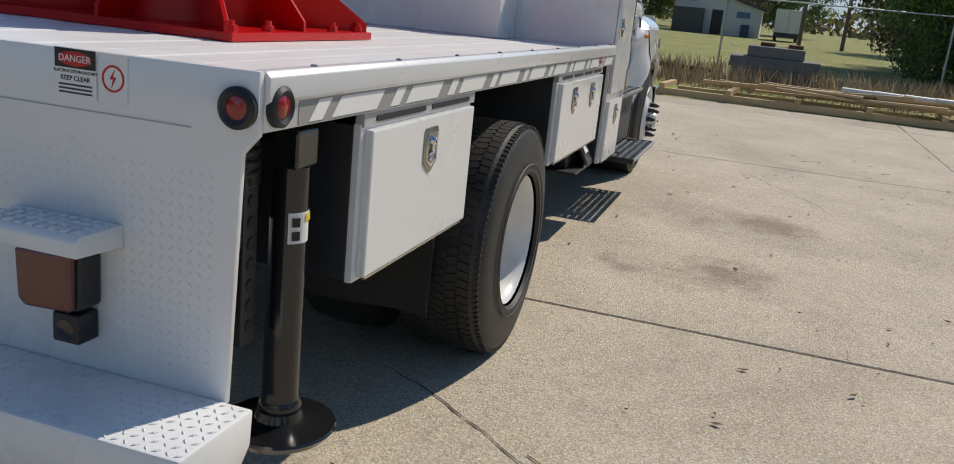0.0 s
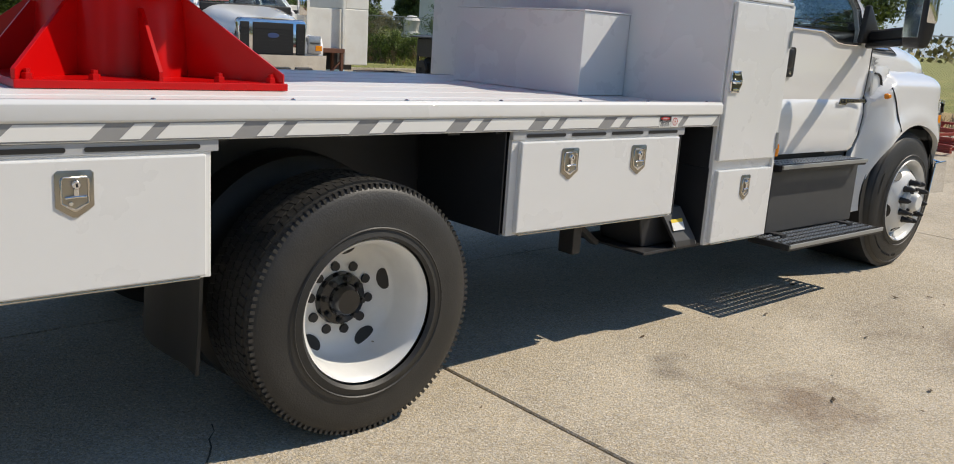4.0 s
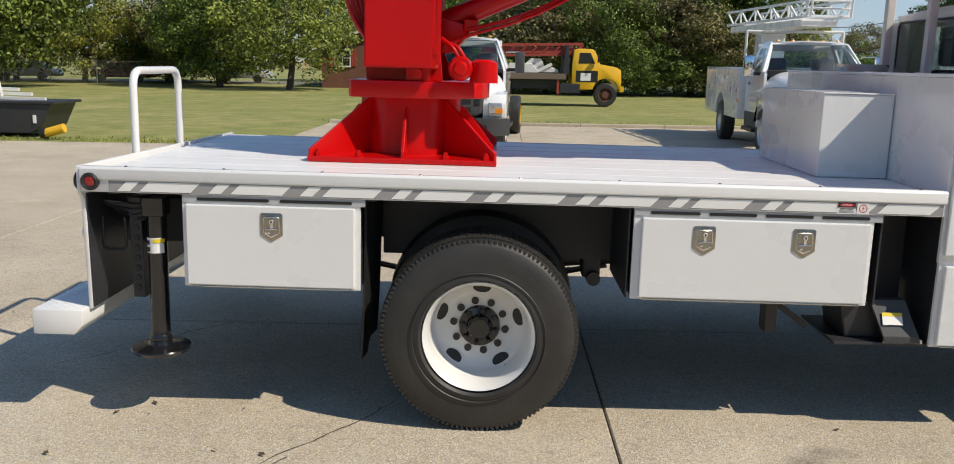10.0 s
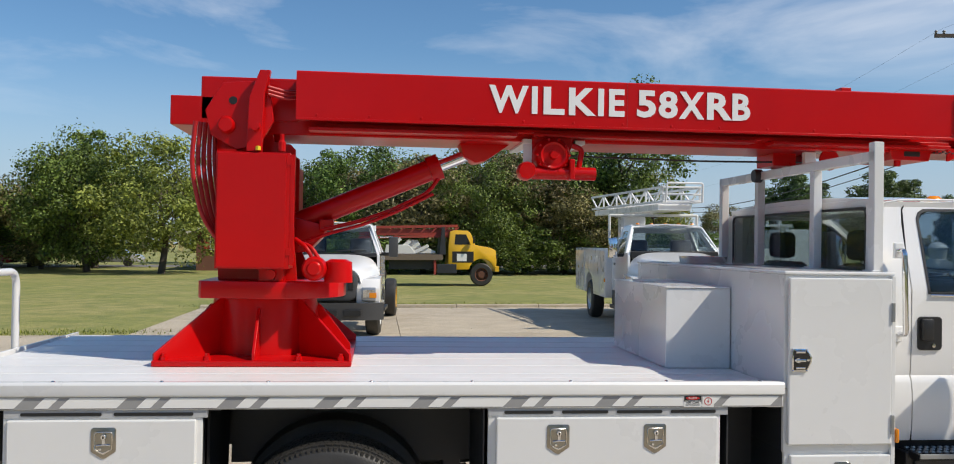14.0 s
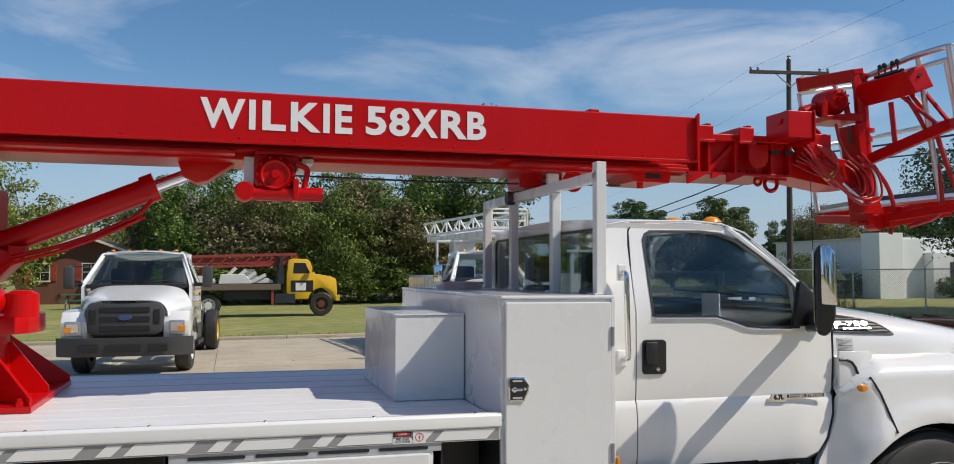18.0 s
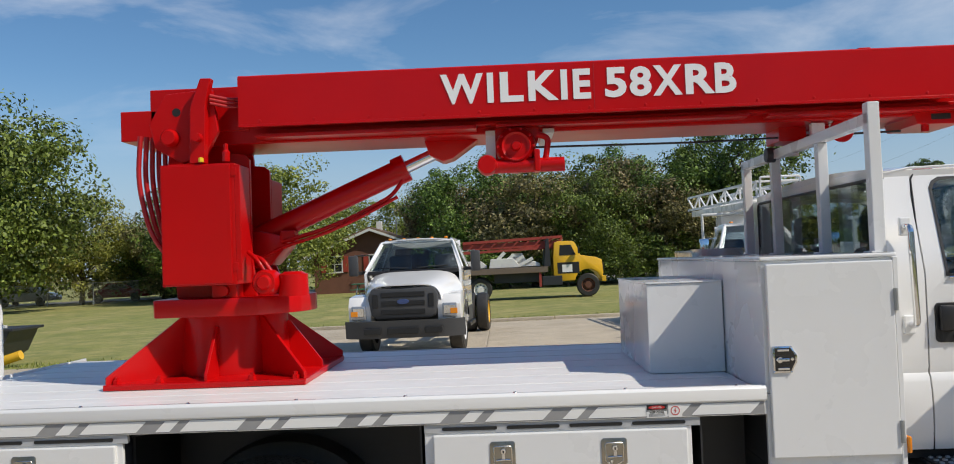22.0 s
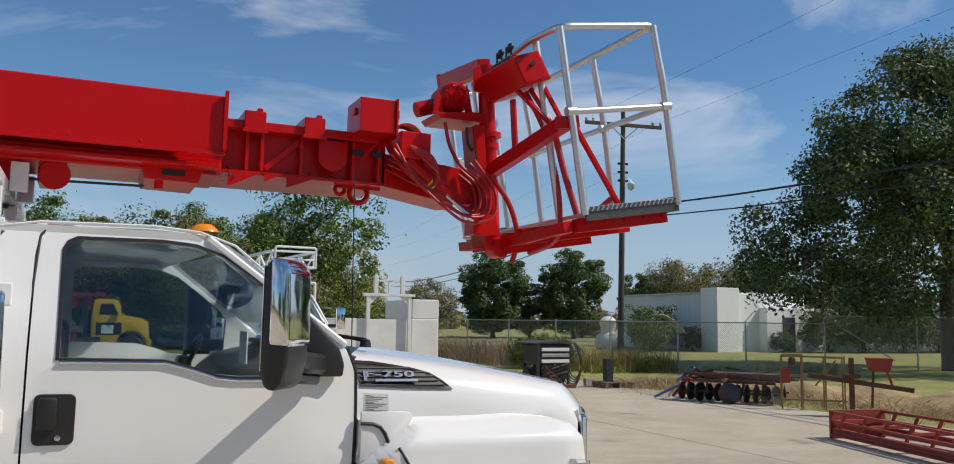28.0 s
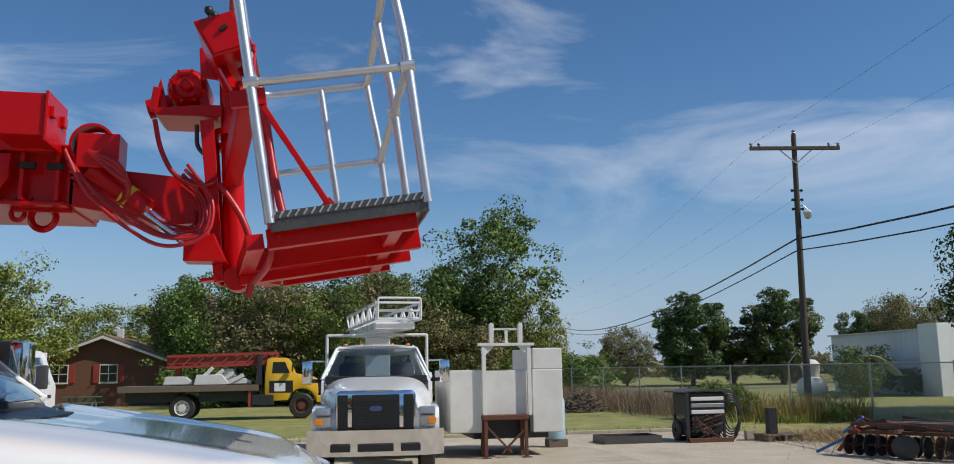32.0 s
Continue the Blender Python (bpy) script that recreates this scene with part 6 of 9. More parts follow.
    # jib
    j = part("jib", slab([(4.40, 2.475), (4.40, 2.64), (4.86, 2.60), (4.93, 2.54), (4.93, 2.42), (4.80, 2.41)], 1.0, 1.28, bev=.004), RED, c, "red jib arm")
    part("jib_cylinder", rod((4.50, .92, 2.595), (4.71, .92, 2.445), .050, n=20), RED, j, "", 40)
    for y in (.895, .945):
        part("jib_rod", rod((4.71, y, 2.445 + (y - .92) * .5), (4.89, y, 2.315 + (y - .92) * .5), .015, n=12), CHROME, j, "chromed rod", 40)
    part("jib_band", rod((4.625, .92, 2.506), (4.652, .92, 2.487), .0515, n=20), LYEL, j, "yellow band")
    part("jib_lug", slab([(4.86, 2.25), (4.86, 2.33), (4.97, 2.36), (5.02, 2.25)], .88, 1.0, bev=.003), RED, j)
    # hoses looping to the mast
    rnd = random.Random(3)
    for k in range(6):
        y, g = .84 + .03 * k, k * .013
        w = rnd.uniform(-.035, .035)
        p = [(4.42, y, 2.66 - .02 * k), (4.50 + g, y - .03, 2.52 + w), (4.62 + 1.6 * g, y - .05, 2.39 + g), (4.79, y - .03, 2.30 + 1.7 * g + w), (4.96 - g, y + w, 2.33 + g), (4.975 - 1.4 * g, y + .02, 2.50 + w), (4.86 - g, y + .05, 2.63 - g)]
        part("hose", tube(bent(p, .10), .0078, 8), REDD, c, "red-painted hose", 60)
    for k in range(3):
        part("hose", tube(bent([(4.50, .86, 2.66), (4.62, .84, 2.62 - .03 * k), (4.66, .86, 2.50 + .02 * k), (4.60, .9, 2.46)], .06), .011, 8), REDD, c, "red-painted hose", 60)


def build_basket():
    b = thing("work_basket", "aluminium work basket on a red mast at the boom's end", "work basket", m=TRUCK @ pose(5.212, 0, 2.318, 0, -9.5, 0))
    # mast and its fittings
    mx, my = -.14, 1.05
    lo, hi = Vector((-.185, my, -.10)), Vector((-.095, my, .80))
    at = lambda z: lo + (hi - lo) * ((z + .10) / .90)
    part("mast", rod(lo, hi, .044, n=24), RED, b, "red mast tube", 40)
    part("mast_flange", rod(at(.50), at(.525), .072, n=24), RED, b, "", 40)
    part("mast_flange", rod(at(.44), at(.47), .056, n=24), RED, b, "", 40)
    part("mast_side_plate", slab([(-.262, -.10), (-.225, -.10), (-.182, .56), (-.235, .56)], my - .09, my - .07, bev=.002), RED, b)
    part("mast_side_plate", slab([(-.262, -.10), (-.225, -.10), (-.182, .56), (-.235, .56)], my + .07, my + .09, bev=.002), RED, b)
    part("mast_back", slab([(-.265, -.10), (-.25, -.10), (-.222, .56), (-.238, .56)], my - .07, my + .07, bev=.002), RED, b)
    part("mast_elbow", lathe([(0, -.055), (.05, -.05), (.052, -.03), (.052, .05), (0, .06)], 24, m=Matrix.Translation((-.175, my - .04, -.095))), RED, b, "", 40)
    dv = part("davit", beam((-.10, my - .02, .885), (-.085, 1.62, .945), .075, .085, .004), RED, b, "red davit arm", 30)
    part("davit_end", box(-.125, -.045, 1.61, 1.65, .895, .995, .004), RED, dv)
    part("davit_plate", slab([(-.21, .74), (-.20, .86), (-.16, .88), (-.14, .72)], my - .09, my - .075, bev=.002), RED, b)
    part("mast_cap", rod((-.093, my, .80), (-.085, my, .89), .05, n=20), RED, b, "", 40)
    # small winch with its ringed cover
    wc = Matrix.Translation((-.275, my + .09, .735))
    w = part("mast_winch", lathe([(0, -.10), (.062, -.10), (.078, -.085), (.086, -.06), (.086, .08), (0, .08)], 32, m=wc), RED, b, "small red winch", 40)
    part("winch_ring", lathe([(.048, -.104), (.058, -.112), (.066, -.104)], 28, m=wc), RED, w, "", 40)
    part("winch_boss", lathe([(0, -.125), (.018, -.125), (.026, -.115), (.028, -.10)], 16, m=wc), RED, w, "", 40)
    for k in range(8):
        an = radians(45 * k + 20)
        part("winch_bolt", lathe([(0, -.112), (.007, -.112), (.008, -.10)], 6, m=wc @ Matrix.Translation((.068 * math.cos(an), 0, .068 * math.sin(an)))), RED, w)
    part("winch_side", slab([(-.405, .645), (-.395, .74), (-.375, .785), (-.36, .64)], my + .0, my + .015, bev=.002), RED, w)
    part("winch_side", slab([(-.235, .64), (-.23, .74), (-.205, .80), (-.195, .64)], my + .0, my + .015, bev=.002), RED, w)
    part("winch_motor", rod((-.46, my + .14, .70), (-.36, my + .14, .715), .042, n=16), RED, w, "", 40)
    part("winch_shelf", slab([(-.42, .645), (-.40, .615), (-.15, .575), (-.145, .625), (-.22, .638)], my - .05, my + .20, bev=.003), RED, b)
    part("rope_guide", beam((-.39, my - .02, .74), (-.42, my - .02, .64), .016, .03, .003), RED, w)
    hk = part("hook", tube(bent([(-.255, my - .03, .56), (-.265, my - .03, .47), (-.24, my - .03, .43), (-.215, my - .03, .46)], .03), .009, 8), GREY, b, "dark hook", 60)
    part("drop_hose", tube(bent([(-.405, my - .10, .58), (-.40, my - .10, .46), (-.36, my - .12, .34), (-.27, my - .12, .28), (-.20, my - .10, .30)], .08), .010, 8), REDD, b, "red-painted hose", 60)
    # tilted control box with levers
    q = [(-.178, .812), (-.026, .843), (.028, .698), (-.124, .667)]
    cb = part("control_box", slab(q, .56, .98, bev=.006), RED, b, "red control box with black levers")
    part("box_face", slab([(-.166, .802), (-.034, .829), (.014, .708), (-.118, .680)], .556, .560, bev=.002), RED, cb)
    part("box_slot", rod((-.085, .552, .765), (-.062, .552, .780), .009, n=10), INK, cb)
    for k in range(4):
        y = .66 + .055 * k
        lv = part("lever", rod((-.128, y, .82), (-.123, y, .878), .006, n=8), BLACK, cb)
        part("knob", lathe([(0, .034), (.014, .028), (.017, .012), (.010, 0)], 12, axis="Z", m=Matrix.Translation((-.123 + .014 * (k % 2), y, .874))), BLACK, lv, "black knob", 60)
    part("lever_boot", box(-.150, -.095, .64, .85, .822, .842, .006), BLACK, cb)
    # support arm, braces, risers
    part("support_arm", beam((-.15, my - .02, .315), (-.02, .42, .448), .07, .065, .003), RED, b)
    part("arm_end", box(-.075, .045, .385, .41, .418, .478, .003), RED, b)
    part("brace", beam((.03, .40, .415), (.205, .395, .035), .026, .020, .002), RED, b, "red diagonal brace")
    part("riser", beam((-.11, .70, .69), (-.04, .52, .47), .030, .018, .002), RED, b)
    part("riser", beam((.022, .68, .74), (-.01, .46, .475), .020, .020, .002), RED, b)
    part("riser", beam((-.055, .84, .66), (-.09, .82, .40), .030, .020, .002), RED, b)
    part("hose_riser", tube(bent([(-.02, .70, .68), (.03, .62, .50), (.03, .56, .20), (.05, .52, -.02), (.12, .50, .0), (.22, .47, .07)], .12), .016, 8), REDD, b, "red-painted hose", 60)
    part("hose_riser", tube(bent([(-.04, .72, .67), (.01, .66, .46), (.01, .60, .15), (-.02, .60, -.10), (-.10, .80, -.14)], .12), .014, 8), REDD, b, "red-painted hose", 60)
    part("hose_riser", tube(bent([(mx - .05, my - .12, .28), (mx + .03, my - .14, .12), (mx + .05, my - .14, -.06), (mx - .0, my - .12, -.18)], .10), .014, 8), REDD, b, "red-painted hose", 60)
    # floor frame
    part("floor_beam", box(-.02, .50, .42, .47, -.078, -.010, .003), RED, b)
    part("floor_beam", box(-.10, .555, .84, .90, -.095, -.010, .003), RED, b)
    part("floor_beam", box(-.16, .34, .90, .97, -.132, -.096, .003), RED, b)
    part("floor_beam", box(-.10, .555, 1.25, 1.31, -.095, -.010, .003), RED, b)
    part("floor_beam", box(-.02, .50, 1.70, 1.75, -.078, -.010, .003), RED, b)
    part("cross_beam", beam((-.06, .44, -.045), (-.15, 1.02, -.075), .06, .055, .003), RED, b)
    part("cross_beam", beam((-.06, 1.72, -.045), (-.15, 1.08, -.075), .06, .055, .003), RED, b)
    part("cross_beam", box(.40, .45, .44, 1.73, -.075, -.012, .003), RED, b)
    part("side_tab", box(-.32, -.20, 1.0, 1.08, -.085, -.072, .002), RED, b)
    for k in range(5):
        part("floor_bolt", lathe([(0, -.01), (.010, -.01), (.011, 0)], 8, m=Matrix.Translation((.03 + .11 * k, .42, -.04))), RED, b)
    part("floor", box(-.0, .54, .385, 1.80, -.006, .012, .003), ALU, b, "chequered aluminium floor")
    kick = part("kick_plate", box(.0, .54, .370, .380, -.030, .020, .002), WORN, b, "dark worn aluminium kick plate")
    part("kick_strip", box(.0, .54, .366, .384, .010, .037, .002), WORN, kick, "bright ribbed strip")
    for k in range(20):
        part("rib", beam((.006 + k * .0268, .364, .014), (.022 + k * .0268, .364, .034), .008, .006, .001), ALU, kick)
    part("kick_plate", box(.532, .542, .38, 1.80, -.030, .045, .002), WORN, b)
    part("kick_plate", box(.0, .54, 1.795, 1.803, -.030, .045, .002), WORN, b)
    # rails and posts
    y0, y1 = .375, 1.80
    top, mid = .905, .495
    part("top_rail", tube(bent([(-.06, my + .1, top - .05), (-.03, .62, top), (-.0, y0, top), (.54, y0, top), (.54, y1, top), (-.0, y1, top), (-.03, 1.3, top)], .06), .018, 10), ALU, b, "dull aluminium tube", 60)
    part("mid_rail", tube(bent([(.0, y0, mid), (.545, y0, mid), (.545, y1, mid), (.0, y1, mid)], .03), .016, 10), ALU, b, "dull aluminium tube", 60)

    def post(x, y, bow):
        part("post", tube(bent([(x, y, -.0), (x + bow, y, .60), (x, y, .78), (x - bow * .3, y, top)], .15), .018, 10), ALU, b, "dull aluminium tube", 60)

    for x, y, bow in ((0, y0, .0), (.54, y0, .012), (.54, .95, .012), (.54, y1, .012), (0, y1, 0), (.30, y1, 0), (0, 1.40, 0), (.0, .62, .0)):
        post(x, y, bow)
    for x, y in ((0, y0), (.545, y0), (.545, .95), (.545, y1)):
        part("weld_collar", rod((x - .025, y, mid), (x + .025, y, mid), .024, n=10), ALU, b, "", 60)


build_cab()
build_crane()
build_basket()

# ---- trees and plants ----
def leaf_material(name, dark, light, dry=None):
    m = bpy.data.materials.new(name)
    m.use_nodes = True
    n, l = m.node_tree.nodes, m.node_tree.links
    p = n["Principled BSDF"]
    p.inputs["Roughness"].default_value = 0.6
    geo, info = n.new("ShaderNodeNewGeometry"), n.new("ShaderNodeObjectInfo")
    mix = n.new("ShaderNodeMix")
    mix.data_type = "RGBA"
    mix.inputs["A"].default_value, mix.inputs["B"].default_value = (*dark, 1), (*light, 1)
    l.new(geo.outputs["Random Per Island"], mix.inputs["Factor"])
    tex = n.new("ShaderNodeTexNoise")
    tex.inputs["Scale"].default_value, tex.inputs["Detail"].default_value = 0.55, 4
    l.new(geo.outputs["Position"], tex.inputs["Vector"])
    hsv = n.new("ShaderNodeHueSaturation")
    r = n.new("ShaderNodeMapRange")
    r.inputs["From Min"].default_value, r.inputs["From Max"].default_value, r.inputs["To Min"].default_value, r.inputs["To Max"].default_value = .3, .7, .65, 1.3
    l.new(tex.outputs["Fac"], r.inputs["Value"])
    l.new(r.outputs["Result"], hsv.inputs["Value"])
    h = n.new("ShaderNodeMapRange")
    h.inputs["To Min"].default_value, h.inputs["To Max"].default_value = .475, .515
    l.new(info.outputs["Random"], h.inputs["Value"])
    l.new(h.outputs["Result"], hsv.inputs["Hue"])
    l.new(mix.outputs["Result"], hsv.inputs["Color"])
    l.new(hsv.outputs["Color"], p.inputs["Base Color"])
    tr = n.new("ShaderNodeBsdfTranslucent")
    l.new(hsv.outputs["Color"], tr.inputs["Color"])
    ms = n.new("ShaderNodeMixShader")
    ms.inputs["Fac"].default_value = 0.22
    l.new(p.outputs["BSDF"], ms.inputs[1])
    l.new(tr.outputs["BSDF"], ms.inputs[2])
    l.new(ms.outputs["Shader"], n["Material Output"].inputs["Surface"])
    return m


LEAF = leaf_material("green_leaf", (0.020, 0.043, 0.008), (0.225, 0.340, 0.060))
LEAFD = leaf_material("dull_leaf", (0.044, 0.044, 0.018), (0.38, 0.335, 0.13))
LEAFY = leaf_material("yellow_green_leaf", (0.085, 0.115, 0.020), (0.39, 0.42, 0.080))
LEAFK = leaf_material("dark_leaf", (0.016, 0.034, 0.010), (0.150, 0.225, 0.058))
WEEDT = leaf_material("goldenrod", (0.20, 0.15, 0.045), (0.46, 0.36, 0.12))
STRAW = leaf_material("dry_grass", (0.27, 0.19, 0.09), (0.52, 0.40, 0.21))
WEEDB = leaf_material("brown_weed", (0.20, 0.145, 0.085), (0.40, 0.31, 0.19))
HAY = material("matted_hay", (0.44, 0.315, 0.155), 0.95, var=0.35, scale=14, stain=(0.15, 0.125, 0.05), amount=0.6, sscale=1.2, bump=0.6, bscale=45)
POLEW = material("dark_pole_wood", (0.085, 0.066, 0.052), 0.85, var=0.3, scale=12, bump=0.2, bscale=30)


def quads(name, centres, normals, sizes, rng, aspect=0.55):
    """One mesh of many small leaves."""
    k = len(centres)
    a = rng.normal(size=(k, 3))
    u = np.cross(normals, a)
    u /= np.linalg.norm(u, axis=1)[:, None] + 1e-9
    v = np.cross(normals, u)
    s = sizes[:, None]
    pts = np.stack([centres - u * s, centres - v * s * aspect, centres + u * s, centres + v * s * aspect], 1).reshape(-1, 3)
    me = bpy.data.meshes.new(name)
    me.from_pydata(pts.tolist(), [], np.arange(4 * k).reshape(-1, 4).tolist())
    return me


def make_tree(h, spread, seed, leaves=9000, leaf=0.17, trunk=0.22, low=0.25, mat=None, clumps=110, gaps=0.0, flare=0.0, floor=0.0):
    """Trunk, limbs and a crown of leaf clumps round the limb ends, as meshes about the foot of the tree."""
    rng = np.random.default_rng(seed)
    b = bmesh.new()
    top = np.array([rng.normal() * .3, rng.normal() * .3, h * 0.62])
    trk = [np.zeros(3) + (0, 0, -.2), np.array([.1 * rng.normal(), .1 * rng.normal(), h * .22]), np.array([.2 * rng.normal(), .2 * rng.normal(), h * .42]), top]
    for i in range(3):
        rod(trk[i], trk[i + 1], trunk * (1 - .26 * i), trunk * (1 - .26 * (i + 1)), 9, b, caps=False)
    ends = []
    for k in range(16):
        s = trk[1] + (top - trk[1]) * rng.uniform(0, 1)
        an, el = rng.uniform(0, 2 * math.pi), rng.uniform(.15, 1.0)
        L = spread * rng.uniform(.55, .95)
        e = s + np.array([math.cos(an) * L * math.cos(el), math.sin(an) * L * math.cos(el), L * math.sin(el) * .9])
        e[2] = min(e[2], h * .93)
        rod(s, e, trunk * .32, trunk * .07, 6, b, caps=False)
        ends.append(e)
        for q in range(3):
            f = s + (e - s) * rng.uniform(.4, .9)
            g = f + rng.normal(size=3) * spread * .25
            rod(f, g, trunk * .12, trunk * .03, 5, b, caps=False)
            ends.append(g)
    c = []
    while len(c) < clumps:
        p = rng.normal(size=3)
        p /= np.linalg.norm(p)
        rr = rng.uniform(.45, 1.0) ** .6
        q = np.array([p[0] * spread * rr, p[1] * spread * rr, h * (low + 1) / 2 + p[2] * h * (1 - low) / 2 * rr])
        lob = noise.noise(Vector(q / (spread * .55)) + Vector((seed, 0, 0)))
        if lob > -.12 + gaps:
            q[:2] *= 1 + flare * (1 - q[2] / h)
            c.append(q)
    c = np.array(c + [e for e in ends if e[2] > h * low])
    each = leaves // len(c)
    rad = rng.uniform(.38, 1.05, len(c)) * spread * .25 * (1 + .3 * flare)
    off = rng.normal(size=(len(c), each, 3))
    off /= np.linalg.norm(off, axis=2)[..., None]
    off *= rng.uniform(.35, 1, (len(c), each, 1)) ** .4 * (1 + .25 * rng.normal(size=(len(c), each, 1)) ** 2 * .35)
    cen = (c[:, None] + off * rad[:, None, None] * np.array([1, 1, .72])).reshape(-1, 3)
    nor = (off * 1.1 + rng.normal(size=off.shape) * .55 + np.array([0, 0, .35])).reshape(-1, 3)
    keep = cen[:, 2] > h * low * .55
    if floor:  # the skirt of the crown hangs unevenly
        hang = np.array([noise.noise(Vector((q[0] * .35, q[1] * .35, seed))) for q in cen])
        keep &= cen[:, 2] > h * (floor + .13 * hang)
    cen, nor = cen[keep], nor[keep]
    nor /= np.linalg.norm(nor, axis=1)[:, None]
    crown = quads("crown", cen, nor, rng.uniform(.6, 1.25, len(cen)) * leaf, rng)
    crown.materials.append(mat or LEAF)
    return b, crown


def tree(name, label, *args, **kw):
    t = thing(name, label, "tree" if name != "bush" else "bush")
    b, crown = make_tree(*args, **kw)
    part("trunk", b, BARK, t, "", 60)
    new("crown", crown).parent = t
    return t


def build_trees():
    kinds = [
        tree("tree", "broad green tree with a dense crown", 9.5, 4.6, 11, leaves=30000, leaf=.108, trunk=.26, low=.05, mat=LEAF, clumps=130),
        tree("tree", "dull olive tree with a ragged crown", 8.0, 4.2, 12, leaves=19000, leaf=.11, trunk=.2, low=.06, mat=LEAFD, clumps=120, gaps=.05),
        tree("tree", "tall bright green tree with an open crown", 12.0, 4.4, 13, leaves=22000, leaf=.118, trunk=.26, low=.2, mat=LEAF, clumps=95, gaps=.12),
        tree("tree", "yellow-green spreading tree with an uneven crown", 9.0, 4.6, 14, leaves=21000, leaf=.115, trunk=.24, low=.08, mat=LEAFY, clumps=110, gaps=.04),
        tree("bush", "low green bush with small dense leaves", 3.2, 2.4, 15, leaves=7000, leaf=.085, trunk=.07, low=.0, mat=LEAF, clumps=70),
        tree("tree", "large dark tree with a sparse upright crown", 18.5, 4.9, 16, leaves=120000, leaf=.125, trunk=.5, low=.04, mat=LEAFK, clumps=250, gaps=.10, flare=2.0, floor=.15),
    ]
    kinds.append(tree("tree", "dark green far tree with a dense rounded crown", 9.5, 3.3, 18, leaves=30000, leaf=.14, trunk=.26, low=.03, mat=LEAFK, clumps=105, gaps=.12))
    kinds.append(tree("bush", "dark unkempt bush against the white building", 3.2, 2.3, 19, leaves=8000, leaf=.085, trunk=.07, low=.0, mat=LEAFK, clumps=70, gaps=.05))
    first = [True] * len(kinds)
    rnd = random.Random(21)

    def plant(k, x, y, s=1.0, sz=None):
        m = Matrix.Translation((x, y, 0)) @ Matrix.Rotation(rnd.uniform(0, 6.28), 4, "Z")
        d = Matrix.Diagonal((s, s, sz or s, 1))
        if first[k]:
            first[k] = False
            kinds[k].matrix_basis = m @ d
            return kinds[k]
        o = copy_thing(kinds[k], m)
        o.scale = (s, s, sz or s)
        return o

    # the belt of trees behind the lawn
    for k, x, y, s, sz in ((1, -2.6, 60, 1.0, .95), (0, -.5, 56, 1.0, .95), (1, 3.0, 50.5, 1.0, .90), (0, 6.5, 54, 1.0, .86), (1, 9.5, 51, .95, .96), (0, 12.2, 52, .92, .88),
                           (2, 16.2, 52, 1.0, 1.0), (3, 19.5, 56, .62, .78), (0, 3.0, 60, 1.0, .86), (2, 10, 60, .8, .78), (1, 14.5, 57, 1.0, .8),
                           (3, -8.5, 66, .9, .78), (3, -13, 74, 1.0, .8), (0, -1, 64, .8, .9), (0, 6.5, 48.8, .7, .72), (1, 12.8, 48.5, .75, .68)):
        plant(k, x, y, s, sz)
    for x in (-.8, 1.5, 5, 8.5, 11.5, 14.5, 17.5, 20.5):
        plant(4, x, 49 + rnd.uniform(-1, 1), 1.1, .8)
    # left of the house and along the street
    for k, x, y, s, sz in ((3, -12.4, 49, .95, .90), (0, -17.5, 52, .9, .9), (0, -19.5, 60, 1.0, .98), (0, -24.5, 62, 1.05, .60), (1, -22, 57, .85, .8), (0, -29.0, 46, 1.33, 1.36), (0, -34.0, 48, 1.3, 1.5),
                           (3, -29, 58, .9, .85), (3, -26, 68, .9, .62), (0, -41, 50, 1.3, 1.3), (1, -48, 56, 1.2, 1.2), (0, -56, 52, 1.4, 1.4), (3, -36, 62, 1, 1)):
        plant(k, x, y, s, sz)
    # far trees right of the pole and beside the white building
    for k, x, y, s, sz in ((6, 40.8, 78, 1.05, .95), (6, 46.0, 80, .9, .62), (6, 50.2, 78, 1.05, 1.0), (1, 37, 86, .75, .78), (1, 32, 90, .8, .42), (6, 61.0, 82, .7, .78), (1, 65, 80, .8, 1.1), (1, 68.5, 86, .9, 1.2), (6, 43.4, 84, .8, .45), (1, 53.5, 82, .8, .42), (1, 56.5, 84, .7, .36),
                           (1, 72, 82, 1.1, 1.12), (0, 78, 80, 1.2, 1.1), (1, 27, 88, .5, .3), (1, 86, 76, 1.3, 1.2), (3, 22.5, 70, .5, .55)):
        plant(k, x, y, s, sz)
    plant(5, 34.9, 21.6, .76, .72)
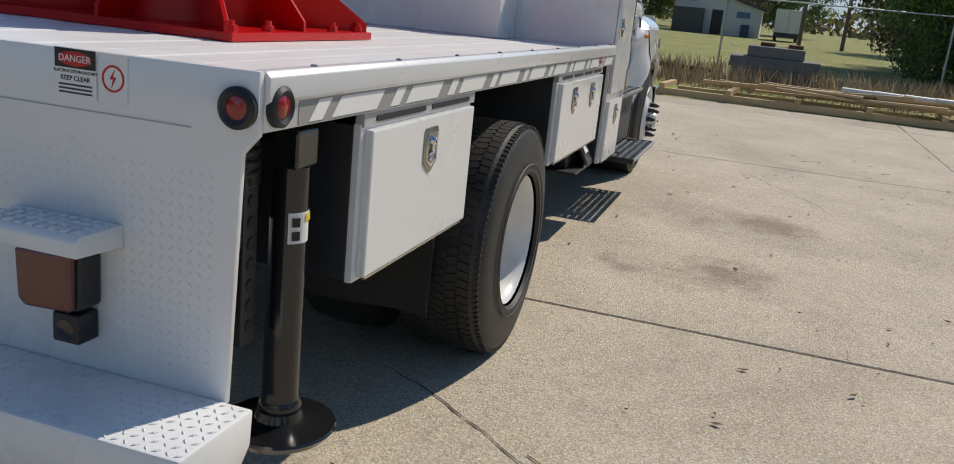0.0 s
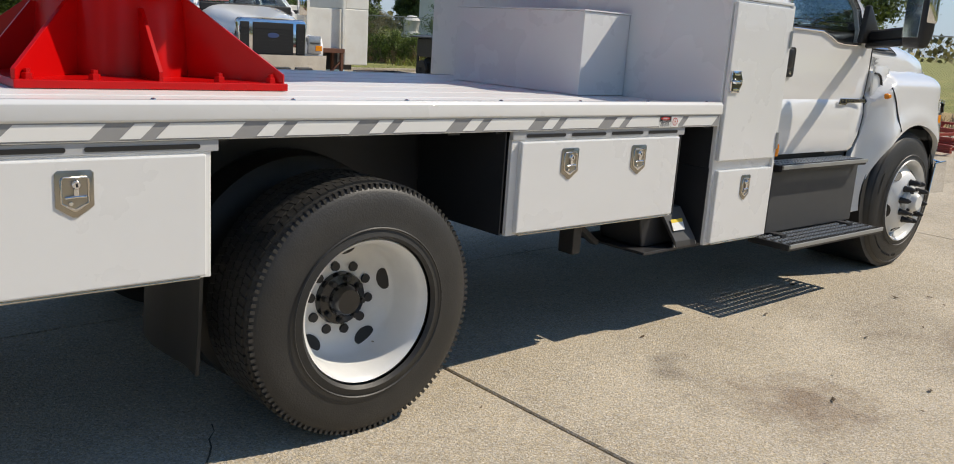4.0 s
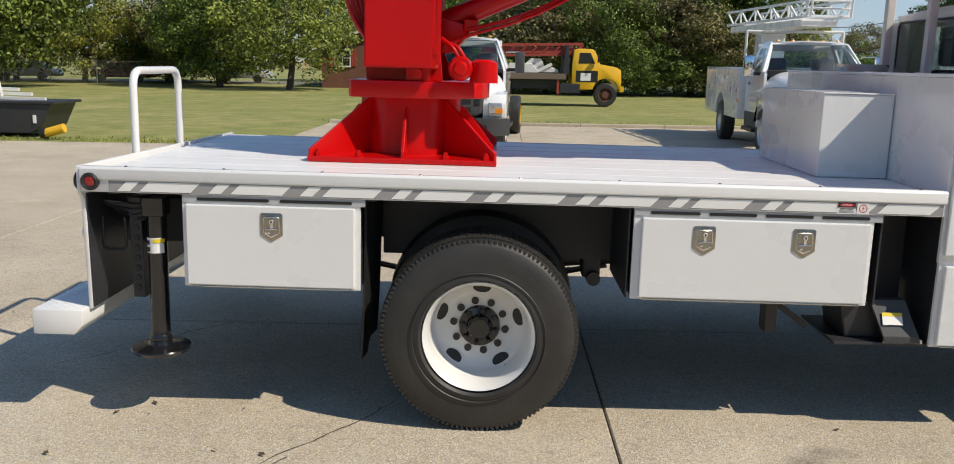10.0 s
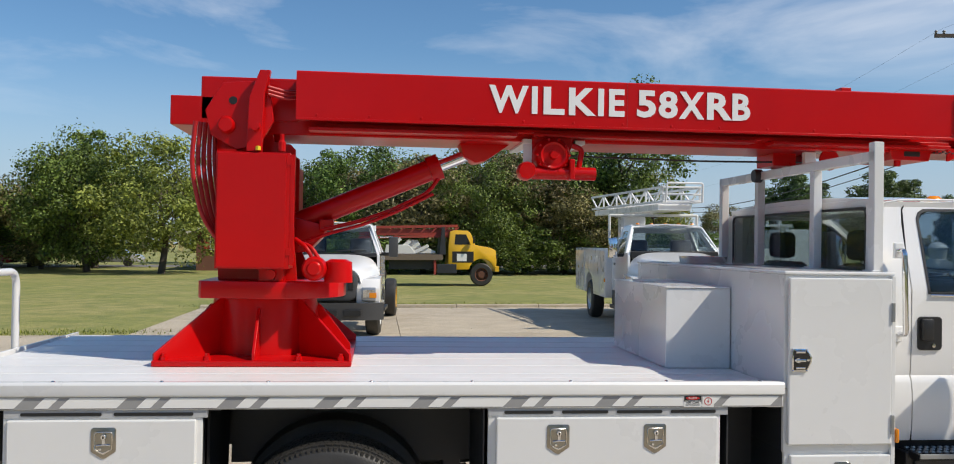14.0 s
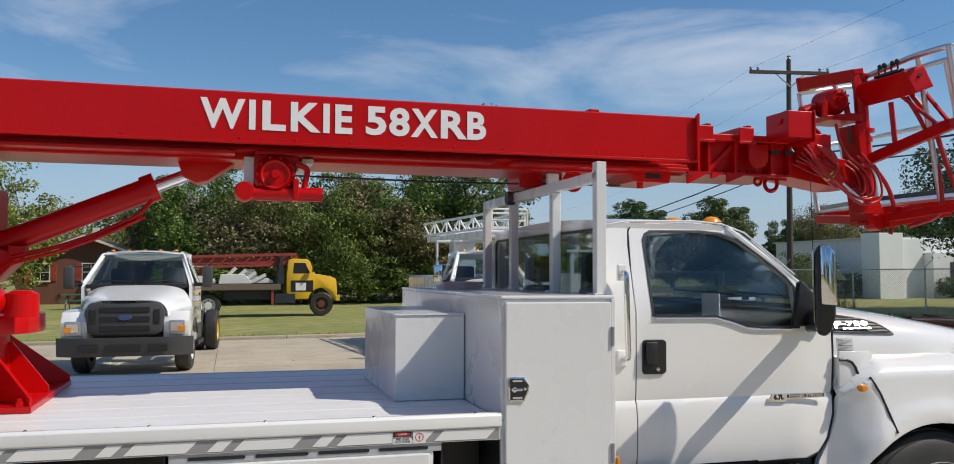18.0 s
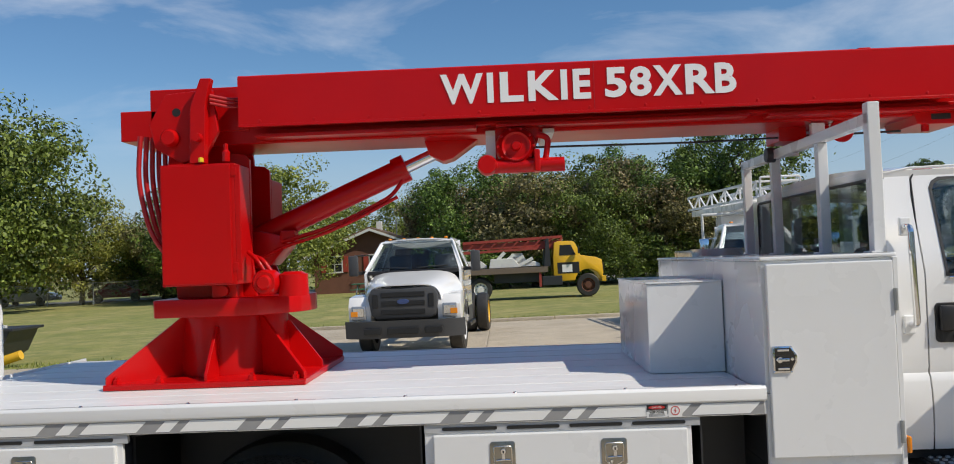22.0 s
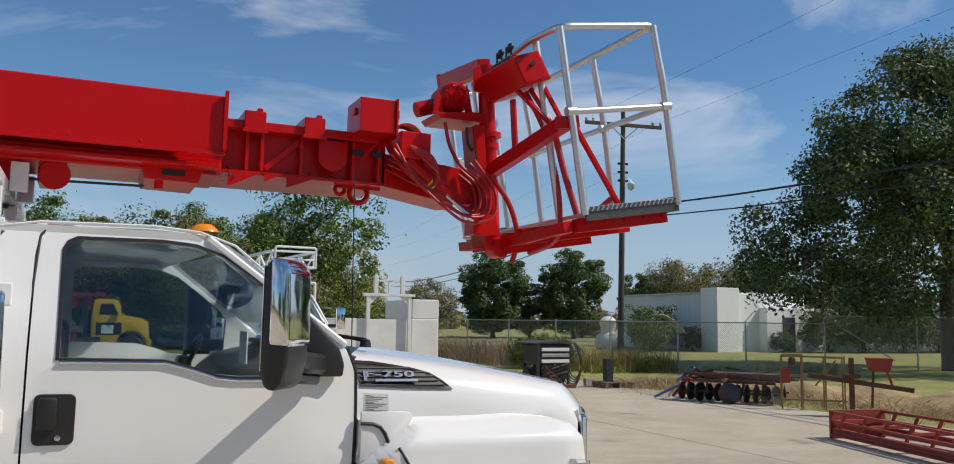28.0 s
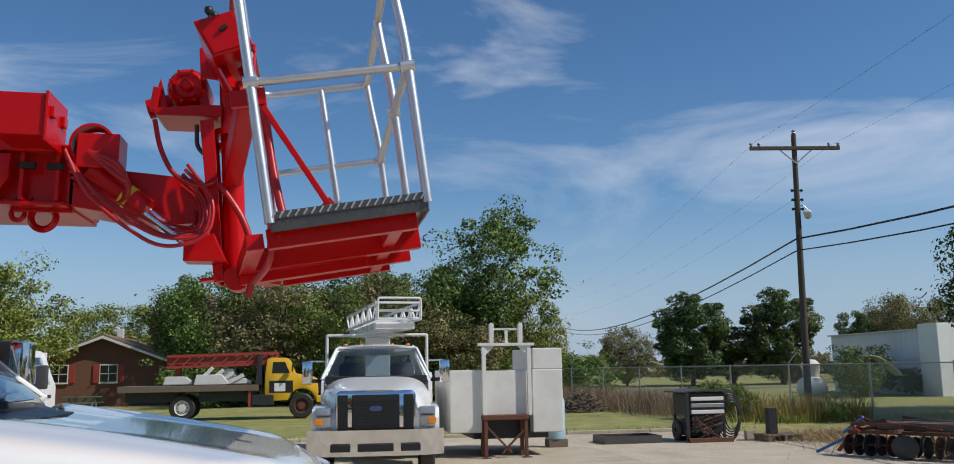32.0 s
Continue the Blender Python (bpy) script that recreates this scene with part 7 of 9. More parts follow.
    # beyond the timber stack and behind the viewer
    for k, x, y, s, sz in ((0, 36, -8.5, 1.0, 1.0), (1, 33, -6.2, .75, .9), (0, 25.5, -5.6, .42, .62), (1, 27.5, -7.4, .6, .85), (0, 24.5, -8.2, .5, .8), (1, 29.5, -9.5, .8, .9), (0, 42, -13, 1.2, 1.2), (1, 30, -11, .9, 1.0), (3, 27, -8.3, .45, .55), (0, 95, 12, 1.2, 1.0), (0, 100, -2, 1.2, 1.1), (1, 92, 3.5, 1.0, .8), (1, 105, 20, 1.2, 1.0),
                           (0, 60, -12, 1.2, 1.0), (0, -30, -30, 1.4, 1.2), (0, -13, -31, 1.4, 1.2), (3, 4, -29, 1.4, 1.1), (0, 18, -30, 1.3, 1.2), (1, 30, -28, 1.3, 1.2), (1, -60, -10, 1.4, 1.3), (0, -62, 15, 1.4, 1.3)):
        plant(k, x, y, s, sz)
    for x, y, s in ((18.4, 26.9, .30), (18.9, 26.3, .34), (19.5, 25.8, .31), (21.3, 22.9, .16), (26.8, -5.6, .5), (34.4, 41.6, .55)):
        plant(4, x, y, s, s * 1.15)
    for x, y, s in ((36.4, 44.2, .78), (38.3, 46.2, .6), (38.8, 43.2, .42), (46.5, 39.4, .8), (49.5, 39.2, 1.0), (52.5, 38.8, .95), (56, 39, 1.0), (59.5, 38.5, 1.0), (43.2, 40.0, .35)):
        plant(7, x, y, s, s * 1.12)


def far_woods():
    """A low, uneven belt of distant trees all round the horizon, as one piece of stuff."""
    rng = np.random.default_rng(33)
    cen, siz = [], []
    for k in range(520):
        a = 2 * math.pi * k / 520
        r = 185 + 35 * math.sin(3 * a) + rng.uniform(-12, 12)
        h = 3.2 + 2.4 * noise.noise(Vector((8 * math.cos(a), 8 * math.sin(a), 3))) + rng.uniform(0, 1.6)
        for _ in range(34):
            f = rng.uniform(0, 1)
            cen.append((20 + r * math.cos(a) + rng.normal() * 1.6, 10 + r * math.sin(a) + rng.normal() * 1.6, max(.2, f * h)))
            siz.append(rng.uniform(.5, 1.0))
    cen = np.array(cen)
    nor = rng.normal(size=cen.shape) + (0, 0, .4)
    nor /= np.linalg.norm(nor, axis=1)[:, None]
    me = quads("far_woods", cen, nor, np.array(siz), rng, .8)
    me.materials.append(LEAFD)
    tagged(new("far_woods", me), "low dull-green belt of distant woods", "woods", kind="stuff")


def tufts(name, label, spots, height, seed, mat, blade=.012, lean_by=.35):
    """Upright blades of dry grass and weed in patches, as one piece of stuff."""
    rng = np.random.default_rng(seed)
    pts, faces = [], []
    for x, y, sx, sy, k in spots:
        for _ in range(k):
            p = np.array([x + rng.normal() * sx, y + rng.normal() * sy, -.02])
            hh, lean, an = height * rng.uniform(.4, 1.2), rng.normal(size=2) * lean_by, rng.uniform(0, 6.28)
            w = np.array([math.cos(an), math.sin(an), 0]) * blade * rng.uniform(.6, 1.5)
            tip = p + np.array([lean[0] * hh, lean[1] * hh, hh])
            mid = p + (tip - p) * .55 + np.array([0, 0, hh * .1])
            i = len(pts)
            pts += [p - w, p + w, mid + w * .8, mid - w * .8, tip]
            faces += [(i, i + 1, i + 2, i + 3), (i + 3, i + 2, i + 4)]
    me = bpy.data.meshes.new(name)
    me.from_pydata([tuple(map(float, q)) for q in pts], [], faces)
    me.materials.append(mat)
    tagged(new(name, me), label, "grass", kind="stuff")


def build_plants():
    fence = [(20.0 - .22 * k, 25.6 + 1.5 * k, .7, .6, 300) for k in range(16)]
    tufts("dry_weeds", "tall straw-coloured weeds along the fence", fence, .75, 5, STRAW, .007)
    tufts("brown_weeds", "tall brown dead weeds massed along the fence", [(19.6 - .25 * k, 27.2 + 1.6 * k, .8, .7, 520) for k in range(14)], 1.0, 15, WEEDB, .007)
    tufts("goldenrod_weeds", "yellow-brown flowering weeds at the fence corner", [(20.6, 24.6, .55, .4, 900), (21.4, 24.0, .5, .35, 600), (22.2, 23.3, .25, .2, 240)], .85, 25, WEEDT, .009)
    tufts("short_weeds", "short straw-coloured weeds under the fence", [(23 + 1.1 * k, 22.7, .6, .3, 90) for k in range(7)], .35, 26, STRAW, .008)
    tufts("cut_hay", "heaps of cut dry grass behind the farm tools", [(17.9, 17.6, 1.0, .5, 900), (19.2, 17.0, 1.2, .5, 700), (17.9, 14.9, .8, .9, 900), (18.6, 12.4, .9, 1.3, 1000), (18.9, 9.5, .8, 1.1, 900), (17.6, 17.0, .7, .5, 500), (18.9, 6.5, .7, 1.4, 800)], .30, 6, STRAW, .007, 1.6)
    tufts("dry_weeds", "dry weeds behind the timber stack", [(16.5 + .5 * (k % 3), 3 - 1.0 * k, .8, .7, 300) for k in range(11)], .55, 7, WEEDB)
    tufts("green_weeds", "green weeds at the fence corner", [(20.0, 23.6, .5, .3, 260), (18.6, 24.6, .6, .3, 160)], .35, 8, LEAFY, .014, .6)
    tufts("lawn_grass", "short grass blades of the lawn's edge", [(-4 + 1.0 * k, 22.2, .7, .5, 260) for k in range(22)] + [(-18 + 1.0 * k, 14.6, .6, .3, 180) for k in range(14)], .07, 9, LEAFY, .008)
    def mound(u, v):
        y = 18.6 - 14.5 * u
        x = 17.3 + 1.5 * math.sin(1.7 * u) + 2.6 * v + .25 * noise.noise(Vector((y * .9, v * 3, 1)))
        f = math.sin(math.pi * v) ** .7 * min(1, 6 * u, 6 * (1 - u))
        return (x, y, -.03 + f * (.30 + .26 * noise.noise(Vector((x * 1.3, y * .8, 2))) + .07 * noise.noise(Vector((x * 6, y * 6, 4)))))
    tagged(part("hay_mat", sheet(110, 24, mound), HAY, None, "", 40), "matted brown cut grass heaped along the concrete", "hay", kind="stuff")
    b = bmesh.new()
    rnd = random.Random(5)
    for _ in range(420):
        a, r = rnd.uniform(0, 6.28), rnd.uniform(0, 1) ** .6
        p = Vector((16.2 + 1.0 * r * math.cos(a), 33.6 + .8 * r * math.sin(a), max(.02, 1.0 * (1 - r) * rnd.uniform(.5, 1))))
        beam(p, p + Vector((rnd.uniform(-.4, .4), rnd.uniform(-.4, .4), rnd.uniform(-.1, .2))), .03, .03, 0, b)
    tagged(part("brush_pile", b, OLDWOOD), "heap of grey brushwood on the grass", "brush pile", kind="stuff")


# ---- parked trucks ----
def simple_wheel(parent, x, y, z, r, w, mat, axis="X", out=1):
    m = Matrix.Translation((x, y, z))
    t = part("wheel", lathe([(r * .58, -w / 2), (r * .9, -w / 2), (r * .98, -w * .38), (r, 0), (r * .98, w * .38), (r * .9, w / 2), (r * .58, w / 2)], 36, m=m, axis=axis), RUBBER, parent, "black tyre", 40)
    s = out
    d = part("rim", lathe([(r * .60, s * w * .5), (r * .56, s * w * .42), (r * .50, s * w * .1), (r * .3, s * w * .22), (r * .28, s * w * .45), (0, s * w * .47)], 28, m=m, axis=axis), mat, t, "", 40)
    for k in range(8):
        a = radians(45 * k)
        u, v = r * .40 * math.cos(a), r * .40 * math.sin(a)
        c = (s * w * .17, u, v) if axis == "X" else (u, s * w * .17, v)
        part("hand_hole", rod(m @ Vector(c), m @ (Vector(c) * 1.0 + (Vector((s * .012, 0, 0)) if axis == "X" else Vector((0, s * .012, 0)))), r * .05, n=8), INK, d)


def lorry(name, label, m, chrome):
    """A conventional truck seen from the front: its nose at y = 0, facing -y."""
    t = thing(name, label, "truck", m=m)
    W = 1.06
    up = .10 if chrome else 0.0  # the newer truck has the taller nose
    lift = Matrix.Translation((0, 0, up))
    hz = lambda v: 1.38 + up + (.24 - .3 * up) * v
    def bonnet(u, v):
        s = -math.cos(math.pi * (.02 + .96 * u))
        y = .05 + 1.15 * v
        half = .72 + .30 * v ** .7
        z = 1.02 + (hz(v) - 1.02) * max(0, 1 - abs(s) ** 5) ** .4
        return (half * s, y - .12 * (1 - s * s) * (1 - v), z)
    part("bonnet", sheet(24, 10, bonnet, .02), CABW, t, "white bonnet", 50)
    for s in (-1, 1):
        prof = [(.05, .62), (.02, .98), (.12, 1.16), (.55, 1.20), (1.2, 1.22), (1.3, .80), (1.28, .55), (1.15, .70)] + [(1.0 + .50 * math.cos(radians(a)), .50 + .52 * math.sin(radians(a))) for a in range(20, 166, 12)] + [(.42, .62)]
        o = slab([(y, z) for y, z in prof], .64 if s > 0 else -W - .02, W + .02 if s > 0 else -.64, "X", .012)
        part("fender", o, CABW, t, "white fender", 30)
        x0, x1 = (.74, 1.01) if s > 0 else (-1.01, -.74)
        hl = part("headlamp", box(x0, x1, -.02, .10, .74 + up, (1.08 if chrome else 1.0) + up, .015), LAMPC, t, "clear headlamp cluster", 40)
        part("bezel", box(x0 + .03, x1 - .03, -.026, -.02, (.93 if chrome else .80) + up, .96 + up, .006), GREY if chrome else CHROME, hl)
        part("turn_lens", box(.89 if s > 0 else -1.025, 1.025 if s > 0 else -.89, -.030, .0, .80 + up, .90 + up, .006), LENSO, hl, "amber lens")
        simple_wheel(t, s * .90, 1.0, .48, .48, .28, ALU if chrome else RIMW, out=s)
        mi = part("mirror", box(s * 1.27 - .095, s * 1.27 + .095, 1.32, 1.44, 1.56, 1.98, .03), CHROME if chrome else GREY, t, "chrome-backed wing mirror" if chrome else "dark wing mirror", 40)
        part("mirror_arm", beam((s * 1.0, 1.62, 1.62), (s * 1.27, 1.40, 1.62), .06, .07), BLACK, mi)
        part("mirror_arm", beam((s * .98, 1.62, 1.98), (s * 1.25, 1.40, 1.98), .03, .03), CHROME, mi)
    if chrome:
        g = part("grille", slab([(-.62, 1.36), (.62, 1.36), (.68, 1.30), (.66, .70), (.60, .64), (-.60, .64), (-.66, .70), (-.68, 1.30)], -.06, .14, bev=.03, m=lift), CHROME, t, "chrome-framed grille", 40)
        for a, c in ((-.64, -.47), (-.40, .40), (.47, .64)):
            mb = part("mesh", box(a, c, -.070, -.06, .69 + up, 1.29 + up, .012), INK, g, "black mesh")
            for k in range(9):
                part("mesh_bar", box(a + .01, c - .01, -.076, -.071, .735 + up + .055 * k, .745 + up + .055 * k), BLACK, mb)
    else:
        g = part("grille", slab([(-.60, 1.32), (.60, 1.32), (.68, 1.16), (.62, .80), (.52, .74), (-.52, .74), (-.62, .80), (-.68, 1.16)], -.05, .16, bev=.03), GREY, t, "dark grey slotted grille", 40)
        for k in range(3):
            part("slot", box(-.42, .42, -.062, -.05, .82 + .165 * k, .91 + .165 * k, .01), INK, g)
        for s in (-1, 1):
            part("slot", box(s * .54 - .05, s * .54 + .05, -.062, -.05, .95, 1.20, .01), INK, g)
    part("oval_badge", lathe([(0, -.078), (.9, -.076), (1, -.06)], 28, m=Matrix.Translation((0, 0, 1.06 + up)) @ Matrix.Diagonal((.12, 1, .05, 1))), material("badge_blue", (.05, .08, .2), .3), g, "plain blue oval badge")
    bm = CHROME if chrome else GREY
    bp = part("bumper", sheet(5, 18, lambda u, v: (-1.16 + 2.32 * v, -.13 + .22 * abs(2 * v - 1) ** 5 - .05 * u, .38 + (.33 + up) * u), .02), bm, t, "chrome bumper" if chrome else "dark grey bumper", 50)
    for a, c in ((-.75, -.42), (-.30, .30), (.42, .75)):
        part("intake", box(a, c, -.205, -.15, .46, .58, .012), INK, bp)
    # cab
    cab0 = [(1.15, .70), (1.15, 1.60), (1.32, 1.70), (1.88, 2.22), (2.10, 2.28), (2.75, 2.26), (2.82, 2.20), (2.86, .70)]
    winp = [(1.62, 1.64), (1.98, 2.02), (2.10, 2.14), (2.60, 2.14), (2.62, 1.62)]
    for s in (-1, 1):
        def cy(a, z, s=s):
            return s * (1.0 - max(0, z - 1.6) * .40)
        b = skin([(y, z) for y, z in cab0], [winp], lambda a, z: cy(a, z), .05, (1.0, 1.6, 1.9, 2.1), (), -s)
        bmesh.ops.transform(b, matrix=Matrix(((0, 1, 0, 0), (1, 0, 0, 0), (0, 0, 1, 0), (0, 0, 0, 1))), verts=b.verts)
        d = part("cab_side", b, CABW, t, "white cab side", 30)
        b = skin(winp, [], lambda a, z: cy(a, z) - s * .02, .005, (1.9,), (), -s)
        bmesh.ops.transform(b, matrix=Matrix(((0, 1, 0, 0), (1, 0, 0, 0), (0, 0, 1, 0), (0, 0, 0, 1))), verts=b.verts)
        part("side_window", b, GLASS, d).visible_shadow = False
        part("handle", box(s * 1.0 - .012, s * 1.0 + .012, 2.45, 2.60, 1.38, 1.44, .008), BLACK, d)
        part("step", box(s * .98 - .10, s * .98 + .10, 1.65, 2.70, .42, .50, .01), BLACK, t)
        part("step_box", box(s * .88 - .14, s * .88 + .14, 1.60, 2.75, .50, .82, .02), GREY, t)
    part("roof", sheet(10, 12, lambda u, v: (-.75 + 1.50 * v, 1.86 - .06 * math.sin(math.pi * v) + .95 * u, 2.235 + .06 * math.sin(math.pi * v) ** .6), .03), CABW, t, "", 50)
    part("windscreen", sheet(8, 12, lambda u, v: ((-.985 + .22 * u) * (1 - 2 * v) * -1 * -1, 1.34 + .54 * u - .14 * math.sin(math.pi * v), 1.66 + up * .6 + (.56 - up * .6) * u), .006), SCREEN, t, "raked windscreen", 60).visible_shadow = False
    part("screen_frame", tube(bent([(-1.0, 1.30, 1.65), (-.76, 1.86, 2.225), (.76, 1.86, 2.225), (1.0, 1.30, 1.65)], .05), .028, 8), CABW, t, "", 60)
    part("cowl", box(-.93, .93, 1.17, 1.36, 1.56, 1.645 + up * .6, .02), BLACK, t)
    for s in (-1, 1):
        part("wiper", tube([(s * .1, 1.18, 1.68), (s * .35, 1.20, 1.70), (s * .7, 1.32, 1.70)], .012, 6), BLACK, t)
    part("cab_back", box(-.98, .98, 2.82, 2.86, .70, 1.58), CABW, t, "white cab back")
    part("back_header", box(-.80, .80, 2.82, 2.86, 2.10, 2.24), CABW, t)
    for s in (-1, 1):
        part("back_pillar", slab([(s * .98, 1.582), (s * .76, 1.582), (s * .66, 2.098), (s * .80, 2.098)], 2.82, 2.86), CABW, t)
    part("rear_window", slab([(-.76, 1.582), (.76, 1.582), (.66, 2.098), (-.66, 2.098)], 2.838, 2.842), SCREEN, t, "clear rear window").visible_shadow = False
    part("dashboard", box(-.9, .9, 1.40, 1.75, 1.30, 1.60, .04), GREY, t)
    for s in (-1, 1):
        part("seat", box(s * .5 - .24, s * .5 + .24, 2.45, 2.62, 1.2, 1.95, .06), SEAT, t, "", 40)
    for x in (-.6, -.3, 0, .3, .6):
        part("roof_lamp", lathe([(0, .035), (.03, .03), (.045, 0)], 12, axis="Z", m=Matrix.Translation((x, 1.98, 2.285))), LENSO, t, "amber roof lamp")
    for s in (-1, 1):
        part("frame_rail", box(s * .42 - .04, s * .42 + .04, .5, 7.0, .62, .86), CHASSIS, t)
    part("engine_block", box(-.6, .6, .3, 1.6, .55, 1.1), CHASSIS, t)
    part("front_axle", box(-.85, .85, .94, 1.06, .42, .52), CHASSIS, t)
    return t


def build_trucks():
    # bare white chassis cab
    t = lorry("chassis_cab_truck", "white cab truck with a dark grey grille and a bare frame", Matrix.Translation((-.80, 12.95, 0)) @ Matrix.Rotation(radians(-4), 4, "Z"), False)
    for s in (-1, 1):
        simple_wheel(t, s * .98, 5.6, .48, .48, .28, YELLOW, out=s)
        simple_wheel(t, s * .66, 5.6, .48, .48, .28, RIMW, out=s)
    part("air_tank", rod((.70, 2.95, .62), (.70, 3.7, .62), .15, n=20), CHASSIS, t, "", 40)
    part("cross_member", box(-.46, .46, 6.9, 7.0, .62, .86), CHASSIS, t)
    part("cross_member", box(-.46, .46, 4.4, 4.5, .62, .86), CHASSIS, t)
    # service truck with a ladder boom
    u = lorry("service_truck", "white service truck with chrome grille, utility body and ladder boom", Matrix.Translation((6.35, 12.65, 0)) @ Matrix.Rotation(radians(-4), 4, "Z"), True)
    for s in (-1, 1):
        simple_wheel(u, s * .96, 5.2, .48, .48, .30, ALU, out=s)
        b = slab([(3.0, .62), (3.0, 1.75), (7.4, 1.75), (7.4, .62), (5.78, .62)] + [(5.2 + .58 * math.cos(radians(a)), .62 + .52 * math.sin(radians(a))) for a in range(15, 166, 15)] + [(4.62, .62)], s * .62, s * 1.12, "X", .01)
        bd = part("utility_body", b, WHITE, u, "white utility body side", 30)
        for y0, y1, z0, z1 in ((3.06, 3.7, .70, 1.70), (3.76, 4.55, .70, 1.70), (4.62, 5.8, 1.22, 1.70), (5.9, 6.6, .70, 1.70), (6.66, 7.34, .70, 1.70)):
            d = part("door", box(s * 1.118 - .012, s * 1.118 + .012, y0, y1, z0, z1, .006), WHITE, bd)
            part("latch", box(s * 1.135 - .01, s * 1.135 + .01, y0 + .1, y0 + .16, (z0 + z1) / 2, (z0 + z1) / 2 + .09, .004), STEEL, d)
        part("marker_lamp", box(s * 1.13 - .012, s * 1.13 + .012, 3.02, 3.1, .98, 1.06), LENSO, bd)
    part("body_floor", box(-.65, .65, 3.0, 7.4, .86, .96), WHITE, u)
    part("rack_frame", tube(bent([(-1.02, 3.05, 1.6), (-1.02, 3.05, 2.52), (1.02, 3.05, 2.52), (1.02, 3.05, 1.6)], .03), .032, 8), OLDW, u, "white rack behind the cab", 60)
    part("pedestal", box(-.28, .28, 5.0, 5.7, .9, 2.55, .02), WHITE, u)
    part("turret", box(-.36, .36, 4.5, 5.8, 2.55, 2.85, .02), WHITE, u)
    bl = part("ladder_boom", box(-.40, .40, 2.5, 6.8, 2.62, 2.76, .01, m=Matrix.Translation((0, 4.8, 0)) @ Matrix.Rotation(radians(9), 4, "Z") @ Matrix.Translation((0, -4.8, 0))), WHITE, u, "white box boom under the ladder")
    b = bmesh.new()
    for s in (-1, 1):
        for z in (2.90, 3.22):
            beam((s * .44, 2.1, z), (s * .44, 6.9, z), .05, .05, 0, b)
        for k in range(10):
            y = 2.15 + k * .48
            beam((s * .44, y, 2.90), (s * .44, y + .48 * (k % 2), 3.22), .035, .035, 0, b)
            beam((s * .44, y + .48 * (1 - k % 2), 2.90), (s * .44, y + .48 * (k % 2), 3.22), .03, .03, 0, b)
    for k in range(17):
        y = 2.15 + k * .28
        rod((-.44, y, 2.92), (.44, y, 2.92), .018, n=6, bm=b)
    for z in (2.9, 3.06, 3.22):
        rod((-.46, 2.1, z), (.46, 2.1, z), .022, n=6, bm=b)
    bmesh.ops.transform(b, matrix=Matrix.Translation((0, 4.8, 0)) @ Matrix.Rotation(radians(9), 4, "Z") @ Matrix.Translation((0, -4.8, -.10)), verts=b.verts)
    part("ladder_lattice", b, WHITE, bl, "white lattice ladder")
    part("ladder_basket", tube(bent([(.02, 2.0, 2.78), (.02, 1.9, 3.20), (.86, 2.05, 3.20), (.86, 2.1, 2.78)], .05), .024, 8), WHITE, bl, "", 60)
    # yellow flatbed truck at the trees
    y = thing("flatbed_truck", "old yellow-cabbed flatbed truck carrying red and white boom parts", "truck", m=Matrix.Translation((0, 34, 0)))
    cab = [(3.25, .70), (3.25, 1.72), (3.32, 2.36), (3.50, 2.42), (4.10, 2.40), (4.22, 2.30), (4.42, 1.78), (5.10, 1.66), (5.32, 1.54), (5.36, 1.0), (5.30, .72)] + [(4.70 + .56 * math.cos(radians(a)), .62 + .56 * math.sin(radians(a))) for a in range(10, 171, 16)]
    part("cab", slab(cab, -.15, 1.75, bev=.03), YELLOW, y, "yellow cab and bonnet", 30)
    part("side_window", slab([(3.52, 1.80), (3.56, 2.24), (4.02, 2.24), (4.22, 1.80)], -.160, -.148), INK, y, "dark side window")
    part("door_panel", box(3.42, 4.35, -.158, -.149, 1.02, 1.50, .004), BLACK, y, "black door panel with a pale sign")
    part("door_sign", box(3.62, 4.05, -.165, -.159, 1.08, 1.40), PAPER, y)
    part("mirror", box(4.30, 4.36, -.42, -.24, 1.85, 2.15, .01), BLACK, y)
    part("nose_lamp", box(5.30, 5.40, -.05, .2, 1.05, 1.4, .02), BLACK, y)
    part("nose_bumper", box(5.28, 5.46, -.2, 1.8, .62, .86, .02), YELLOW, y)
    simple_wheel(y, 4.70, .0, .50, .50, .28, RUST, "Y", -1)
    simple_wheel(y, .10, .0, .50, .50, .28, OLDW, "Y", -1)
    simple_wheel(y, .10, 1.6, .50, .50, .28, OLDW, "Y", -1)
    part("bed", box(-2.3, 3.0, -.3, 1.95, 1.12, 1.36, .01), OLDWOOD, y, "brown planked bed")
    part("bulkhead", slab([(2.86, 1.36), (2.98, 2.55), (3.10, 2.55), (3.14, 1.36)], -.1, 1.7, bev=.01), CHASSIS, y)
    for x in (-1.2, 1.6):
        part("frame", box(x - .9, x + 1.1, .2, 1.4, .72, 1.12), CHASSIS, y)
    part("tool_bin", box(2.75, 3.6, -.25, .3, .55, .95, .02), CHASSIS, y)
    part("post", box(2.62, 2.72, -.25, -.15, .5, 1.36), REDOLD, y)
    b = bmesh.new()
